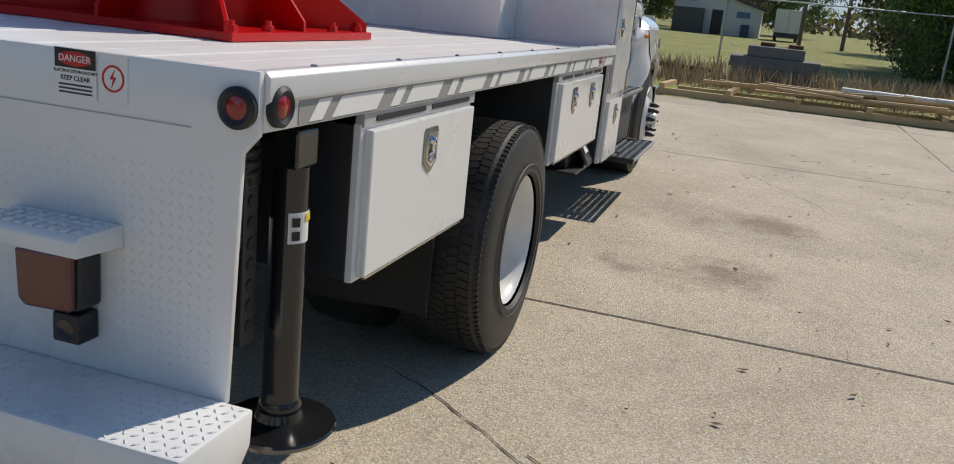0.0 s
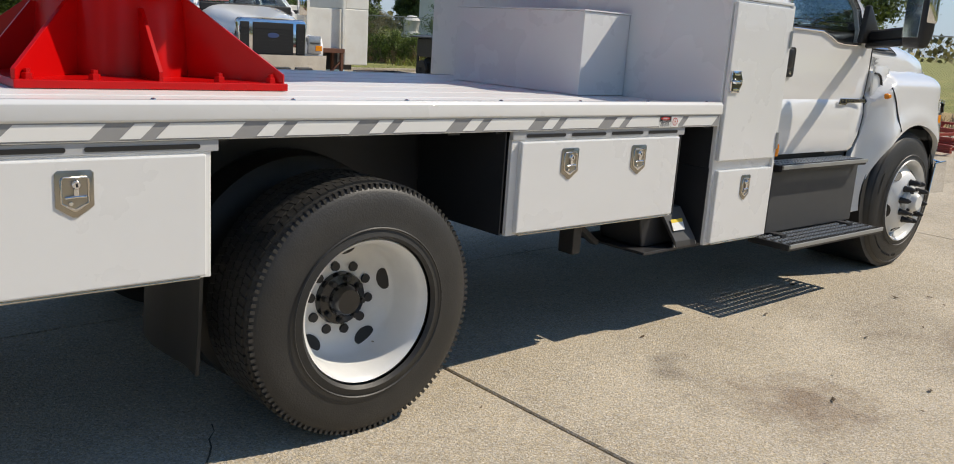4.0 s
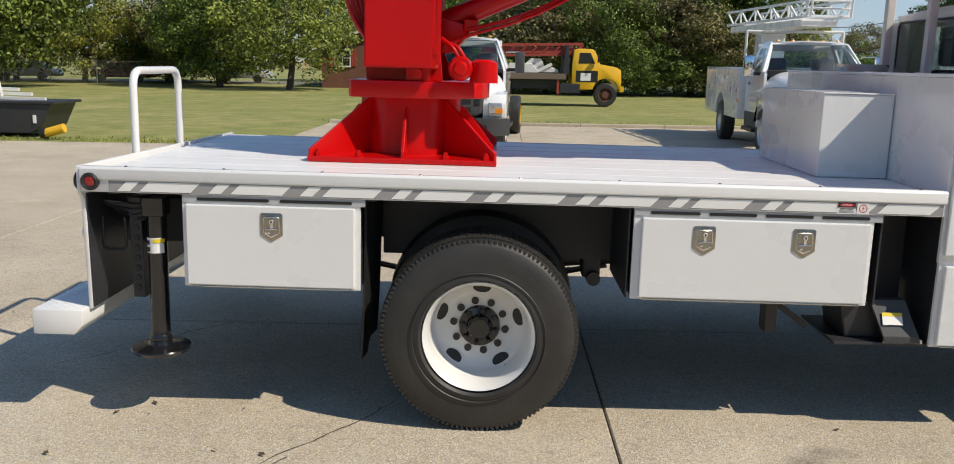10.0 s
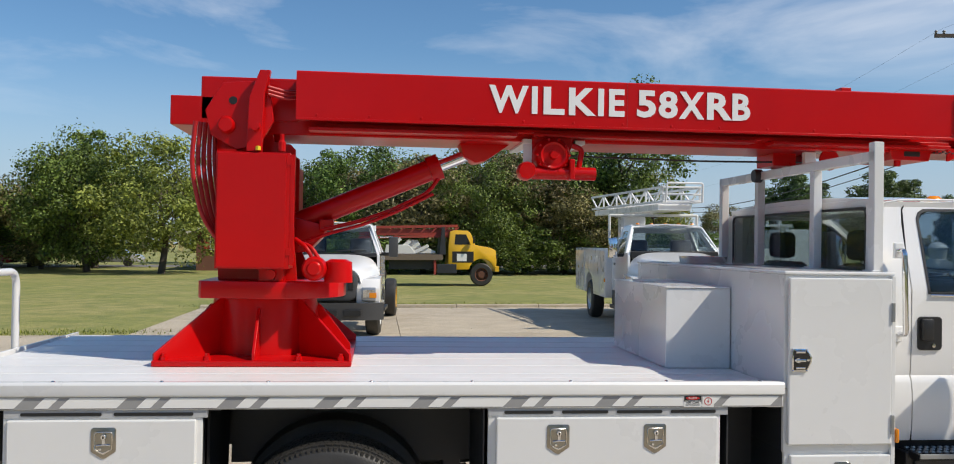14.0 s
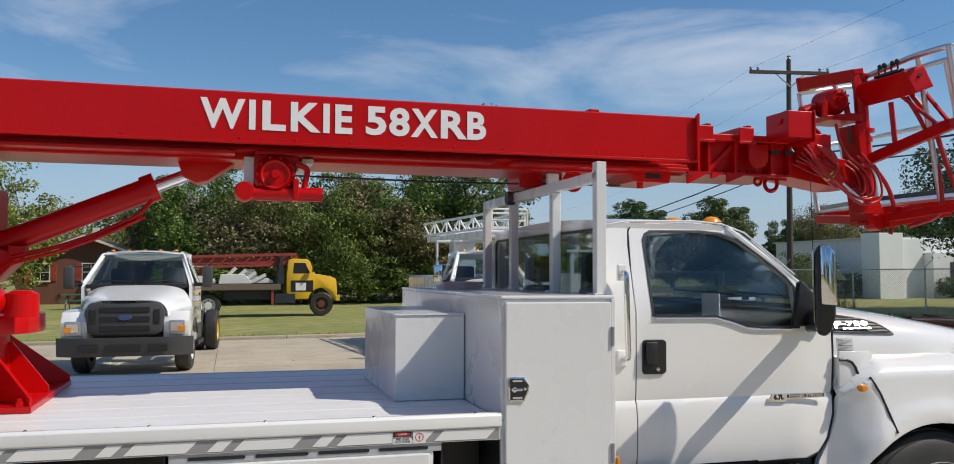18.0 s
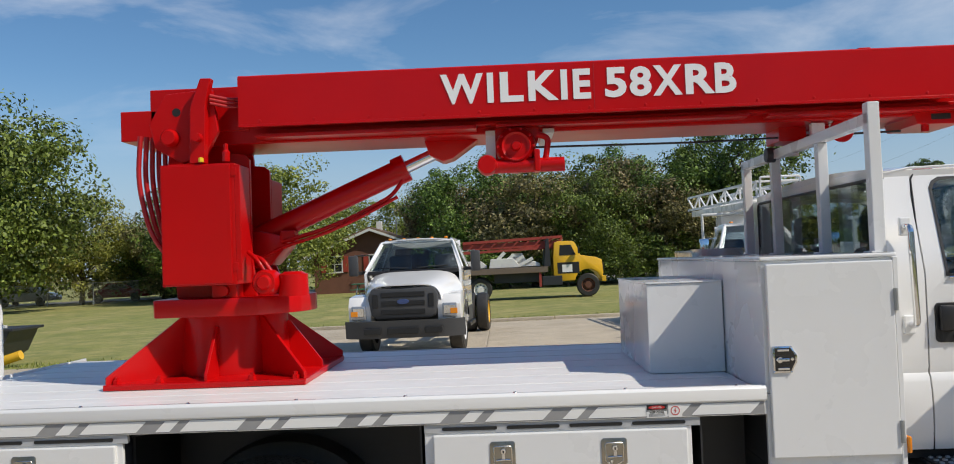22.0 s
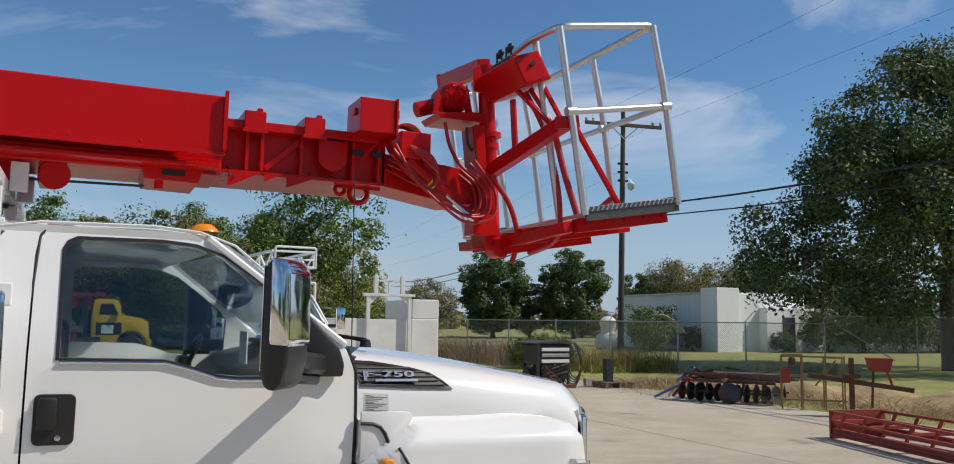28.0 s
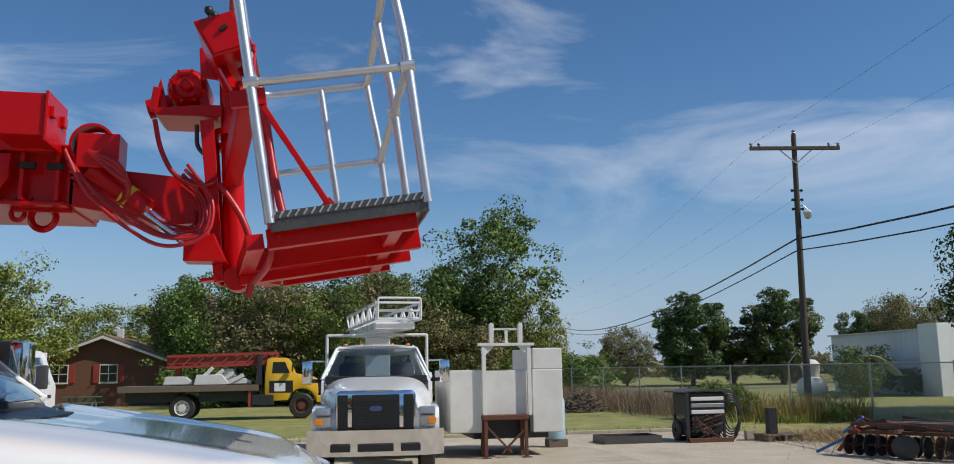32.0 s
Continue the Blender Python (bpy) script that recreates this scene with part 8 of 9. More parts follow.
    for yy in (.3, 1.3):
        for z in (2.08, 2.52):
            beam((-.6, yy, z), (3.7, yy, z + .1), .1, .1, 0, b)
        for k in range(9):
            beam((-.5 + k * .47, yy, 2.1), (-.03 + k * .47, yy, 2.55), .06, .06, 0, b)
    box(-.6, 3.6, .35, 1.25, 2.2, 2.46, 0, bm=b)
    part("red_boom", b, REDOLD, y, "long red lattice boom laid over the bed")
    for x0, x1, z0, z1, yy in ((-.7, .4, 1.40, 1.72, .2), (.5, 1.8, 1.38, 1.78, .0), (1.4, 2.2, 1.4, 2.0, .5), (1.9, 2.7, 1.40, 1.62, .1)):
        part("white_casing", slab([(x0, z0), (x0 + .08, z1), (x1 - .25, z1), (x1, z0 + .1), (x1, z0)], yy, yy + .7, bev=.02), OLDW, y, "white machine casing")
    for k in range(4):
        part("white_arm", beam((.6 + .4 * k, .1, 1.45), (1.2 + .4 * k, .1, 2.05 - .1 * k), .12, .14), OLDW, y)
    part("mast_stub", box(-.3, -.1, .6, .9, 1.36, 2.2), REDOLD, y)


# ---- buildings, fences, poles ----
BRICK = material("brown_brick", (0.17, 0.075, 0.050), 0.85, var=0.2, scale=8, stain=(0.08, 0.04, 0.03), amount=0.4, bump=0.1, bscale=20)
SHINGLE = material("brown_shingle", (0.21, 0.14, 0.095), 0.9, var=0.18, scale=5, bump=0.15, bscale=12)
CORRW = material("white_sheet_wall", (0.80, 0.81, 0.80), 0.5, var=0.04, scale=2, stain=(0.55, 0.52, 0.47), amount=0.35, sscale=.5)


def window(parent, m, w, h, shutters=False):
    """A framed window; m puts its middle, x across, -y outward."""
    f = part("window", box(-w / 2 - .06, w / 2 + .06, -.05, .02, -h / 2 - .06, h / 2 + .06, .01, m=m), OLDW, parent, "white framed window")
    part("pane", box(-w / 2, w / 2, -.056, -.051, -h / 2, h / 2, m=m), GLOSSB, f, "dark pane")
    part("bar", box(-w / 2, w / 2, -.066, -.057, -.02, .02, m=m), OLDW, f)
    part("bar", box(-.02, .02, -.066, -.057, -h / 2, h / 2, m=m), OLDW, f)
    part("sill", box(-w / 2 - .1, w / 2 + .1, -.10, .0, -h / 2 - .10, -h / 2 - .062, m=m), OLDW, f)
    if shutters:
        for s in (-1, 1):
            part("shutter", box(s * (w / 2 + .26) - .17, s * (w / 2 + .26) + .17, -.05, .0, -h / 2 - .04, h / 2 + .04, .008, m=m), REDOLD, f, "reddish shutter")


def build_houses():
    h = thing("house", "low brown brick house with shuttered windows and a shingle roof", "house", m=Matrix.Translation((-7.7, 55, 0)))
    part("wall", box(-3.9, 3.9, 0, 10, -.2, 2.75), BRICK, h)
    part("gable", slab([(-3.9, 2.75), (3.9, 2.75), (.1, 4.15)], .02, .3), BRICK, h)
    for s in (-1, 1):
        part("roof_side", slab([(0, 4.36), (0, 4.24), (s * 4.5, 2.50), (s * 4.5, 2.62)], -.5, 10.5), SHINGLE, h, "brown shingle roof")
        part("barge_board", slab([(0, 4.25), (0, 4.08), (s * 4.5, 2.36), (s * 4.5, 2.50)], -.52, -.46), OLDW, h)
    part("chimney", box(-.2, .2, 4.2, 4.6, 4.0, 4.9, .02), OLDW, h)
    part("vent_pipe", rod((1.4, 3, 3.6), (1.4, 3, 4.9), .05, n=8), GALV, h)
    window(h, Matrix.Translation((.35, -.02, 1.95)), .95, 1.0, True)
    window(h, Matrix.Translation((-2.5, -.02, 1.95)), .95, 1.0, True)
    tb = thing("picnic_table", "green picnic table on the lawn", "table", m=Matrix.Translation((-6.6, 46, 0)))
    part("top", box(-.9, .9, -.38, .38, .72, .77, .01), material("green_paint", (.03, .16, .09), .5, var=.1), tb)
    for s in (-1, 1):
        part("bench", box(-.9, .9, s * .72 - .13, s * .72 + .13, .42, .46, .01), material("green_paint", (.03, .16, .09), .5, var=.1), tb)
        part("leg", beam((s * .6, -.75, 0), (s * .6, .0, .72), .05, .08), GALV, tb)
        part("leg", beam((s * .6, .75, 0), (s * .6, .0, .72), .05, .08), GALV, tb)
    # white sheet-metal building behind the fence
    w = thing("white_building", "long white sheet-metal building with a parapet behind the fence", "building")
    b = bmesh.new()
    n = 44
    pts = []
    for i in range(n + 1):
        f = i / n
        x, y = 40.1 - .6 * f, 53.2 - 12.0 * f
        o = .085 * (1 if i % 2 else -1)
        pts.append((x - o, y))
    part("sheet_wall", slab(pts + [(47, 41.9), (47.6, 53.2)], -.2, 3.72, "Z"), CORRW, w, "white ribbed sheet wall")
    part("roof", slab([(39.95, 53.3), (39.35, 41.5), (47.2, 41.9), (47.7, 53.4)], 3.72, 3.80, "Z"), GALV, w)
    part("corner_tower", box(38.85, 40.6, 40.8, 42.4, -.2, 4.0, .02), CORRW, w)
    part("block_wall", box(40.8, 44.9, 41.3, 50, -.2, 3.66, .02), CORRW, w, "white block wall")
    part("front_wall", box(42.6, 60, 40.6, 42.4, -.2, 2.8, .02), CORRW, w, "white block wall")
    # the door is an added grey slab where a dark vine grows
    part("door", box(43.9, 44.9, 40.56, 40.62, 0, 2.2, .01), GREY, w)
    part("shade_pipe", rod((41.2, 41.9, 0), (41.2, 41.9, 3.9), .06, n=8), GALV, w)
    a = thing("sheet_awning", "fallen curved metal sheet leaning by the white building", "metal sheet", m=Matrix.Translation((35.4, 42.0, 0)))
    part("sheet", sheet(10, 2, lambda u, v: (2.0 * u, .9 * v, 2.3 - 1.15 * u * u), .03), WHITE, a, "", 60)
    part("prop", beam((.1, .4, 0), (.1, .4, 2.25), .08, .08), OLDWOOD, a)
    st = thing("white_tank", "small white rounded tank on the grass beyond the fence", "tank", m=Matrix.Translation((34.2, 46.0, 0)))
    part("shell", lathe([(0, 0), (.75, .02), (.9, .4), (.75, .9), (.45, 1.1), (.5, 1.5), (.6, 1.8), (.3, 2.1), (0, 2.15)], 28, axis="Z"), OLDW, st, "", 50)
    # far white house and trailer
    f = thing("house", "small white house with a dark porch across the lawn", "house", m=Matrix.Translation((75, 3.2, 0)))
    part("wall", box(0, 9, -3.0, 4.2, -.3, 2.4), OLDW, f)
    part("gable", slab([(-3.0, 2.4), (4.2, 2.4), (1.6, 3.5)], .02, .3, "X"), OLDW, f)
    part("roof", slab([(-3.4, 2.32), (1.6, 3.75), (4.6, 2.5), (4.6, 2.35), (1.6, 3.55), (-3.4, 2.15)], -.4, 9.4, "X"), GREY, f)
    part("porch", box(-2.0, 0, 1.6, 4.0, 0, 2.0, .02), GREY, f, "dark porch")
    part("door", box(-.03, .02, .1, 1.0, 0, 2.0), INK, f)
    part("sign", box(-.05, -.01, -2.1, -1.0, 1.5, 2.0), material("sign_blue", (.1, .2, .3), .5), f, "small blue sign")
    part("bin", box(-1.2, -.5, -2.2, -1.5, 0, 1.0, .04), material("bin_blue", (.02, .04, .12), .5), f)
    tr = thing("box_trailer", "white box trailer parked far off on the lawn", "trailer", m=Matrix.Translation((72, -1.9, 0)))
    part("box", box(0, 6, -1.0, 1.0, .7, 2.5, .03), OLDW, tr)
    part("door_seam", box(-.01, 0, -.012, .012, .75, 2.45), GREY, tr)
    part("underrun", box(.05, .2, -.95, .95, .35, .7), CHASSIS, tr)
    for s in (-1, 1):
        part("wheel", lathe([(0, -.12), (.4, -.12), (.42, 0), (.4, .12), (0, .12)], 20, m=Matrix.Translation((1.2, s * .8, .42))), RUBBER, tr)


def build_fences():
    def run(pts, h=1.8, step=3.0, w=.0035, mesh=GALV):
        f = thing("chain_link_fence", "grey chain-link fence on galvanised posts", "fence", kind="structure")
        b = bmesh.new()
        for (x0, y0), (x1, y1) in zip(pts, pts[1:]):
            L = math.hypot(x1 - x0, y1 - y0)
            ux, uy = (x1 - x0) / L, (y1 - y0) / L
            k = max(1, round(L / step))
            for i in range(k):
                p = (x0 + (x1 - x0) * i / k, y0 + (y1 - y0) * i / k)
                part("post", rod((*p, -.1), (*p, h + .05), .03, n=8), GALV, f)
            part("top_rail", rod((x0, y0, h), (x1, y1, h), .02, n=6), GALV, f)
            s = .075
            q = int((L + h) / s)
            for i in range(q):
                for d in (1, -1):
                    a0 = i * s - (h if d > 0 else 0)
                    u0, u1 = a0, a0 + d * h if d > 0 else a0 - h
                    z0, z1 = .05, h
                    lo, hi = min(u0, u1), max(u0, u1)
                    if hi < 0 or lo > L:
                        continue
                    uu, zz = [u0, u1], [z0, z1]
                    for e in (0, 1):
                        c = min(max(uu[e], 0), L)
                        if c != uu[e]:
                            t = (c - u0) / (u1 - u0)
                            uu[e], zz[e] = c, z0 + (z1 - z0) * t
                    A = (x0 + ux * uu[0], y0 + uy * uu[0])
                    B = (x0 + ux * uu[1], y0 + uy * uu[1])
                    v = [b.verts.new((A[0], A[1], zz[0] - w)), b.verts.new((B[0], B[1], zz[1] - w)), b.verts.new((B[0], B[1], zz[1] + w)), b.verts.new((A[0], A[1], zz[0] + w))]
                    b.faces.new(v)
        part("wire_mesh", b, mesh, f, "woven wire mesh", kind="stuff")
        return f

    run([(13.5, 56), (20.5, 24.2), (25, 22.2), (29, 22.4)])
    g = run([(29, 22.4), (33, 21.6), (48, 19)], 2.1)
    part("brace", rod((29, 22.4, 2.05), (32, 21.8, .4), .025, n=6), GALV, g)
    for x, y in ((29, 22.4), (25, 22.2), (20.5, 24.2)):
        part("barb_arm", beam((x, y, 1.85), (x + .22, y - .2, 2.2), .04, .03), GALV, g)
    run([(22.5, 8), (22.2, 0.4), (22.0, -5.2), (22, -14)], 2.0, 5.6, .0014, GREY)
    run([(-70, 52), (-24, 56)], 1.5)


def build_poles():
    p = thing("utility_pole", "weathered wooden utility pole with a cross-arm and insulators", "utility pole", m=Matrix.Translation((22.63, 26.8, 0)) @ Matrix.Rotation(radians(-8), 4, "Z"))
    part("pole", rod((0, 0, -.3), (.18, 0, 10.35), .135, .09, 16), POLEW, p, "", 40)
    part("cross_arm", box(-1.55, 1.85, -.16, -.06, 9.72, 9.86, .01), POLEW, p)
    for s in (-1, 1):
        part("brace", beam((.17 + s * .6, -.13, 9.72), (.17, -.13, 9.2), .03, .05), GALV, p)
    for x in (-1.5, -1.2, 1.45, 1.8):
        part("insulator", lathe([(.03, 0), (.06, .03), (.03, .06), (.07, .09), (.04, .13), (0, .15)], 12, axis="Z", m=Matrix.Translation((x, -.11, 9.86))), GALV, p, "", 50)
    part("insulator", lathe([(.03, 0), (.07, .04), (.04, .09), (.08, .13), (0, .2)], 12, axis="Z", m=Matrix.Translation((.18, 0, 10.35))), GALV, p, "", 50)
    for z in (8.2, 7.85, 7.5):
        part("spool", lathe([(.04, -.22), (.06, -.18), (.03, -.1), (.03, .1), (.06, .18), (.04, .22)], 10, m=Matrix.Translation((.15, 0, z)), axis="X"), GLOSSB, p, "", 50)
    lm = part("yard_lamp", lathe([(0, -.28), (.12, -.2), (.16, 0), (.08, .08), (0, .1)], 16, axis="Z", m=Matrix.Translation((.42, -.2, 7.35))), OLDW, p, "white yard lamp", 50)
    part("lamp_arm", tube([(.14, 0, 7.6), (.3, -.12, 7.62), (.42, -.2, 7.45)], .02, 6), GALV, p)
    wire = thing("power_lines", "black overhead cables sagging from the pole", "cables")
    def sag(a, c, drop, r):
        a, c = Vector(a), Vector(c)
        part("cable", tube([a + (c - a) * t - Vector((0, 0, drop * 4 * t * (1 - t))) for t in [i / 14 for i in range(15)]], r, 5), INK, wire)
    for z, r in ((6.38, .033), (5.95, .024)):
        sag((22.63, 26.8, z), (34, 100, z + .4), 1.5, r)
        sag((22.63, 26.8, z), (14, -32, z + .2), 1.3, r)
    for dx in (-1.4, 1.7):
        sag((22.63 + dx, 26.8, 10.0 if dx != .2 else 10.5), (34 + dx, 100, 10.3), 1.0, .0035)
        sag((22.63 + dx, 26.8, 10.0 if dx != .2 else 10.5), (14 + dx, -32, 10.4), .8, .0035)
    sag((22.73, 26.8, 7.9), (34, 100, 8.2), 1.0, .0035)
    # poles along the far street
    q = thing("utility_pole", "far wooden utility pole with insulators", "utility pole", m=Matrix.Translation((-28, 78, 0)))
    part("pole", rod((0, 0, 0), (0, 0, 10), .16, .11, 10), OLDWOOD, q, "", 40)
    part("cross_arm", box(-1.2, 1.2, -.06, .06, 9.3, 9.45), OLDWOOD, q)
    for k, (x, y) in enumerate(((62, -5.5), (58, -2.6))):
        z = thing("utility_pole", "bare wooden pole standing in the lawn", "pole", m=Matrix.Translation((x, y, 0)))
        part("pole", rod((0, 0, -.2), (0, 0, 8), .14, .1, 10), OLDWOOD, z, "", 40)


# ---- yard clutter ----
def build_clutter():
    rnd = random.Random(12)
    # white body on a steel stand
    t = thing("utility_bed", "white steel utility bed with a post frame on a stand", "utility bed", m=Matrix.Translation((0, 15.6, 0)))
    part("side_locker", box(8.05, 8.72, 0, 2.4, .50, 1.78, .02), OLDW, t, "tall white side locker")
    part("bulkhead", box(8.72, 9.80, .02, .12, .84, 1.76, .01), OLDW, t)
    part("side_locker", box(9.80, 10.46, 0, 2.4, .48, 1.78, .02), OLDW, t, "tall white side locker")
    part("locker_top", box(9.82, 10.46, 0, 2.0, 1.78, 2.22, .02), OLDW, t)
    for x in (8.76, 9.72):
        part("post", box(x - .04, x + .04, -.10, -.02, .84, 2.30, .006), OLDW, t)
        part("corner_brace", slab([(x, 2.28), (x + (.25 if x < 9 else -.25), 2.28), (x, 2.05)], -.08, -.04), OLDW, t)
    part("header", box(8.64, 9.84, -.12, -.0, 2.27, 2.33, .006), OLDW, t)
    for x in (8.93, 9.55):
        part("horn", slab([(x - .05, 2.33), (x - .05, 2.72), (x, 2.76), (x + .05, 2.72), (x + .04, 2.33)], -.1, -.02, bev=.01), OLDW, t)
    part("horn_bar", box(8.93, 9.55, -.08, -.04, 2.60, 2.64), OLDW, t)
    part("horn_post", box(9.22, 9.28, -.08, -.04, 2.33, 2.62), OLDW, t)
    part("underframe", box(8.6, 10.2, .3, 2.2, .35, .82), CHASSIS, t)
    s = thing("steel_stand", "rusty red steel stand with crossed braces", "stand", m=Matrix.Translation((0, 15.35, 0)))
    part("top", box(8.70, 9.66, 0, .5, .76, .86, .01), RUST, s)
    for x in (8.76, 9.60):
        for y in (.05, .45):
            part("leg", box(x - .035, x + .035, y - .035, y + .035, 0, .76, .004), RUST, s)
        part("foot", box(x - .1, x + .1, -.05, .1, 0, .015), RUST, s)
    part("brace", beam((8.76, .05, .65), (9.3, .05, .1), .05, .04), RUST, s)
    part("brace", beam((9.60, .05, .60), (9.1, .05, .1), .05, .04), RUST, s)
    d = thing("plastic_drum", "pale blue plastic drum on a block", "drum", m=Matrix.Translation((10.80, 17.6, 0)))
    part("drum", lathe([(0, .18), (.22, .18), (.24, .22), (.235, .6), (.245, .65), (.235, .7), (.24, 1.05), (.2, 1.12), (0, 1.12)], 28, axis="Z"), material("pale_blue_plastic", (.35, .55, .66), .45, var=.05), d, "", 40)
    part("block", box(-.2, .25, -.2, .2, 0, .18, .01), OLDWOOD, d)
    # shallow metal tray frame
    f = thing("metal_tray", "shallow rusty steel tray lying on the concrete", "tray", m=Matrix.Translation((12.75, 18.2, 0)) @ Matrix.Diagonal((.95, .85, 1.1, 1)))
    for a in (box(-.75, .75, -.55, -.50, 0, .16), box(-.75, .75, .50, .55, 0, .16), box(-.75, -.70, -.5, .5, 0, .16), box(.70, .75, -.5, .5, 0, .16)):
        part("rim", a, WORN, f, "weathered grey rim")
    part("bottom", box(-.7, .7, -.5, .5, .0, .05), REDOLD, f, "rusty red bottom")
    # old machine with coiled hoses
    m = thing("welding_machine", "old dark engine unit with a slatted front and coiled black hoses", "machine", m=Matrix.Translation((14.6, 17.9, 0)) @ Matrix.Diagonal((.93, .93, 1.0, 1)))
    part("housing", box(-.56, .50, -.3, .6, .62, 1.15, .03), CHASSIS, m)
    part("engine", slab([(-.42, .12), (-.46, .45), (-.2, .62), (.25, .62), (.42, .35), (.36, .12)], -.22, .5, bev=.02), INK, m)
    for x in (-.54, .46):
        for y in (-.26, .55):
            part("leg", box(x - .03, x + .03, y - .03, y + .03, .1, .64, .004), CHASSIS, m)
    part("wheel", lathe([(.06, -.05), (.24, -.05), (.26, 0), (.24, .05), (.06, .05)], 24, m=Matrix.Translation((-.64, .2, .27)), axis="X"), RUBBER, m, "", 40)
    part("lid", sheet(6, 2, lambda u, v: (-.72 + 1.34 * u, -.4 + 1.2 * v, 1.19 + .05 * math.sin(3.1 * u)), .03), GREY, m)
    for k in range(3):
        part("slat", box(-.46, .44, -.36, -.30, .66 + .155 * k, .75 + .155 * k, .012), OLDW if k != 1 else GALV, m, "pale worn slat")
    part("radiator", box(-.45, .40, -.33, -.30, .22, .62, .01), INK, m)
    part("side_frame", box(-.62, -.54, -.4, -.3, .05, 1.15, .006), CHASSIS, m)
    part("skid", box(-.6, .6, -.5, -.38, 0, .1, .01), RUST, m)
    part("skid", box(-.6, .6, .4, .52, 0, .1, .01), RUST, m)
    for k in range(26):
        a, c = Vector((rnd.uniform(-.5, .4), -.36, rnd.uniform(.12, .6))), Vector((rnd.uniform(-.5, .4), -.40, rnd.uniform(.1, .65)))
        part("pipe", rod(a, c, .022, n=6), RUST if k % 3 == 0 else INK, m)
    for k in range(6):
        r = .28 + .05 * k
        part("hose", tube([(.72 + r * .7 * math.cos(a), -.2 + .05 * k, .6 + r * 1.2 * math.sin(a)) for a in [2 * math.pi * i / 20 for i in range(20)]], .018, 6), BLACK, m, "coiled black hose", 60)
    # pallet with a steel block
    p = thing("pallet", "low brown wooden pallet on the concrete", "pallet", m=Matrix.Translation((16.3, 17.4, 0)) @ Matrix.Diagonal((.76, .76, .95, 1)))
    for k in range(4):
        part("board", box(-.62, .62, -.45 + .25 * k, -.27 + .25 * k, .14, .165, .003), OLDWOOD, p)
    for x in (-.55, 0, .55):
        part("bearer", box(x - .05, x + .05, -.45, .48, 0, .138, .003), OLDWOOD, p)
    k = thing("steel_column", "dark square steel column standing on the pallet", "steel block", m=Matrix.Translation((16.12, 17.4, .157)) @ Matrix.Diagonal((.78, .78, 1.0, 1)))
    part("column", box(-.14, .14, -.12, .12, 0, .62, .01), CHASSIS, k)
    k = thing("concrete_block", "pale concrete block on the ground", "block", m=Matrix.Translation((15.8, 17.9, 0)) @ Matrix.Diagonal((.6, .6, .7, 1)))
    part("block", box(-.2, .2, -.12, .12, 0, .32, .01), CONC, k)
    # disc harrow
    h = thing("disc_harrow", "rusty red disc harrow with rows of dark steel discs", "harrow", m=Matrix.Translation((16.55, 12.95, 0)) @ Matrix.Rotation(radians(-56), 4, "Z") @ Matrix.Diagonal((.84, .84, .76, 1)))
    for a, c in (((-1.2, -.4, .62), (1.3, -.4, .62)), ((-1.2, .6, .62), (1.3, .6, .62)), ((-1.0, -.5, .62), (-1.0, .7, .62)), ((1.0, -.5, .62), (1.0, .7, .62)), ((0, -.9, .66), (0, .8, .66))):
        part("frame_bar", beam(a, c, .09, .09), RUST, h)
    for y in (-.4, .6):
        part("axle", rod((-1.3, y, .30), (1.4, y, .30), .03, n=8), RUST, h)
        for i in range(11):
            x = -1.2 + i * .25
            part("disc", lathe([(0, -.05), (.16, -.035), (.28, 0), (.275, .008), (.16, -.025), (0, -.04)], 20, m=Matrix.Translation((x, y, .29)) @ Matrix.Rotation(radians((12 if y > 0 else -12) + rnd.uniform(-9, 9)), 4, "Z") @ Matrix.Diagonal((1, .92 + .04 * (i % 3), .92 + .04 * (i % 3), 1)), axis="X"), CHASSIS if i % 4 else RUST, h, "dark steel disc", 50)
    part("side_disc", lathe([(0, -.03), (.26, -.02), (.30, 0), (.26, .02), (0, .03)], 24, m=Matrix.Translation((.2, -.75, .30))), CHASSIS, h, "notched disc", 50)
    part("hitch", beam((-1.5, -.3, .1), (-.9, -.2, .9), .08, .08), REDOLD, h)
    part("hitch", beam((-1.0, -.2, 1.0), (-.4, 0, .6), .07, .07), RUST, h)
    part("hitch", beam((-1.45, -.1, .55), (-.9, -.2, .98), .06, .06), material("blue_paint", (.03, .17, .42), .5, var=.1), h)
    part("prop", beam((-2.0, -.4, .05), (-1.2, -.3, .5), .07, .07), material("blue_paint", (.03, .17, .42), .5, var=.1), h)
    for y in (-.1, .35):
        part("timber", box(-.6, 1.5, y - .1, y + .1, .68, .86, .01), OLDWOOD, h)
    for kk in range(26):
        c = Vector((rnd.uniform(-1.2, 1.4), rnd.uniform(-.5, .8), rnd.uniform(.66, .86)))
        an, L = rnd.uniform(-.9, .9), rnd.uniform(.25, .75)
        v = Vector((math.cos(an) * L, math.sin(an) * L, rnd.uniform(-.12, .12)))
        part("scrap_bar", beam(c - v, c + v, rnd.uniform(.04, .11), rnd.uniform(.03, .07), .003), (RUST, OLDWOOD, REDOLD, CHASSIS)[kk % 4], h)
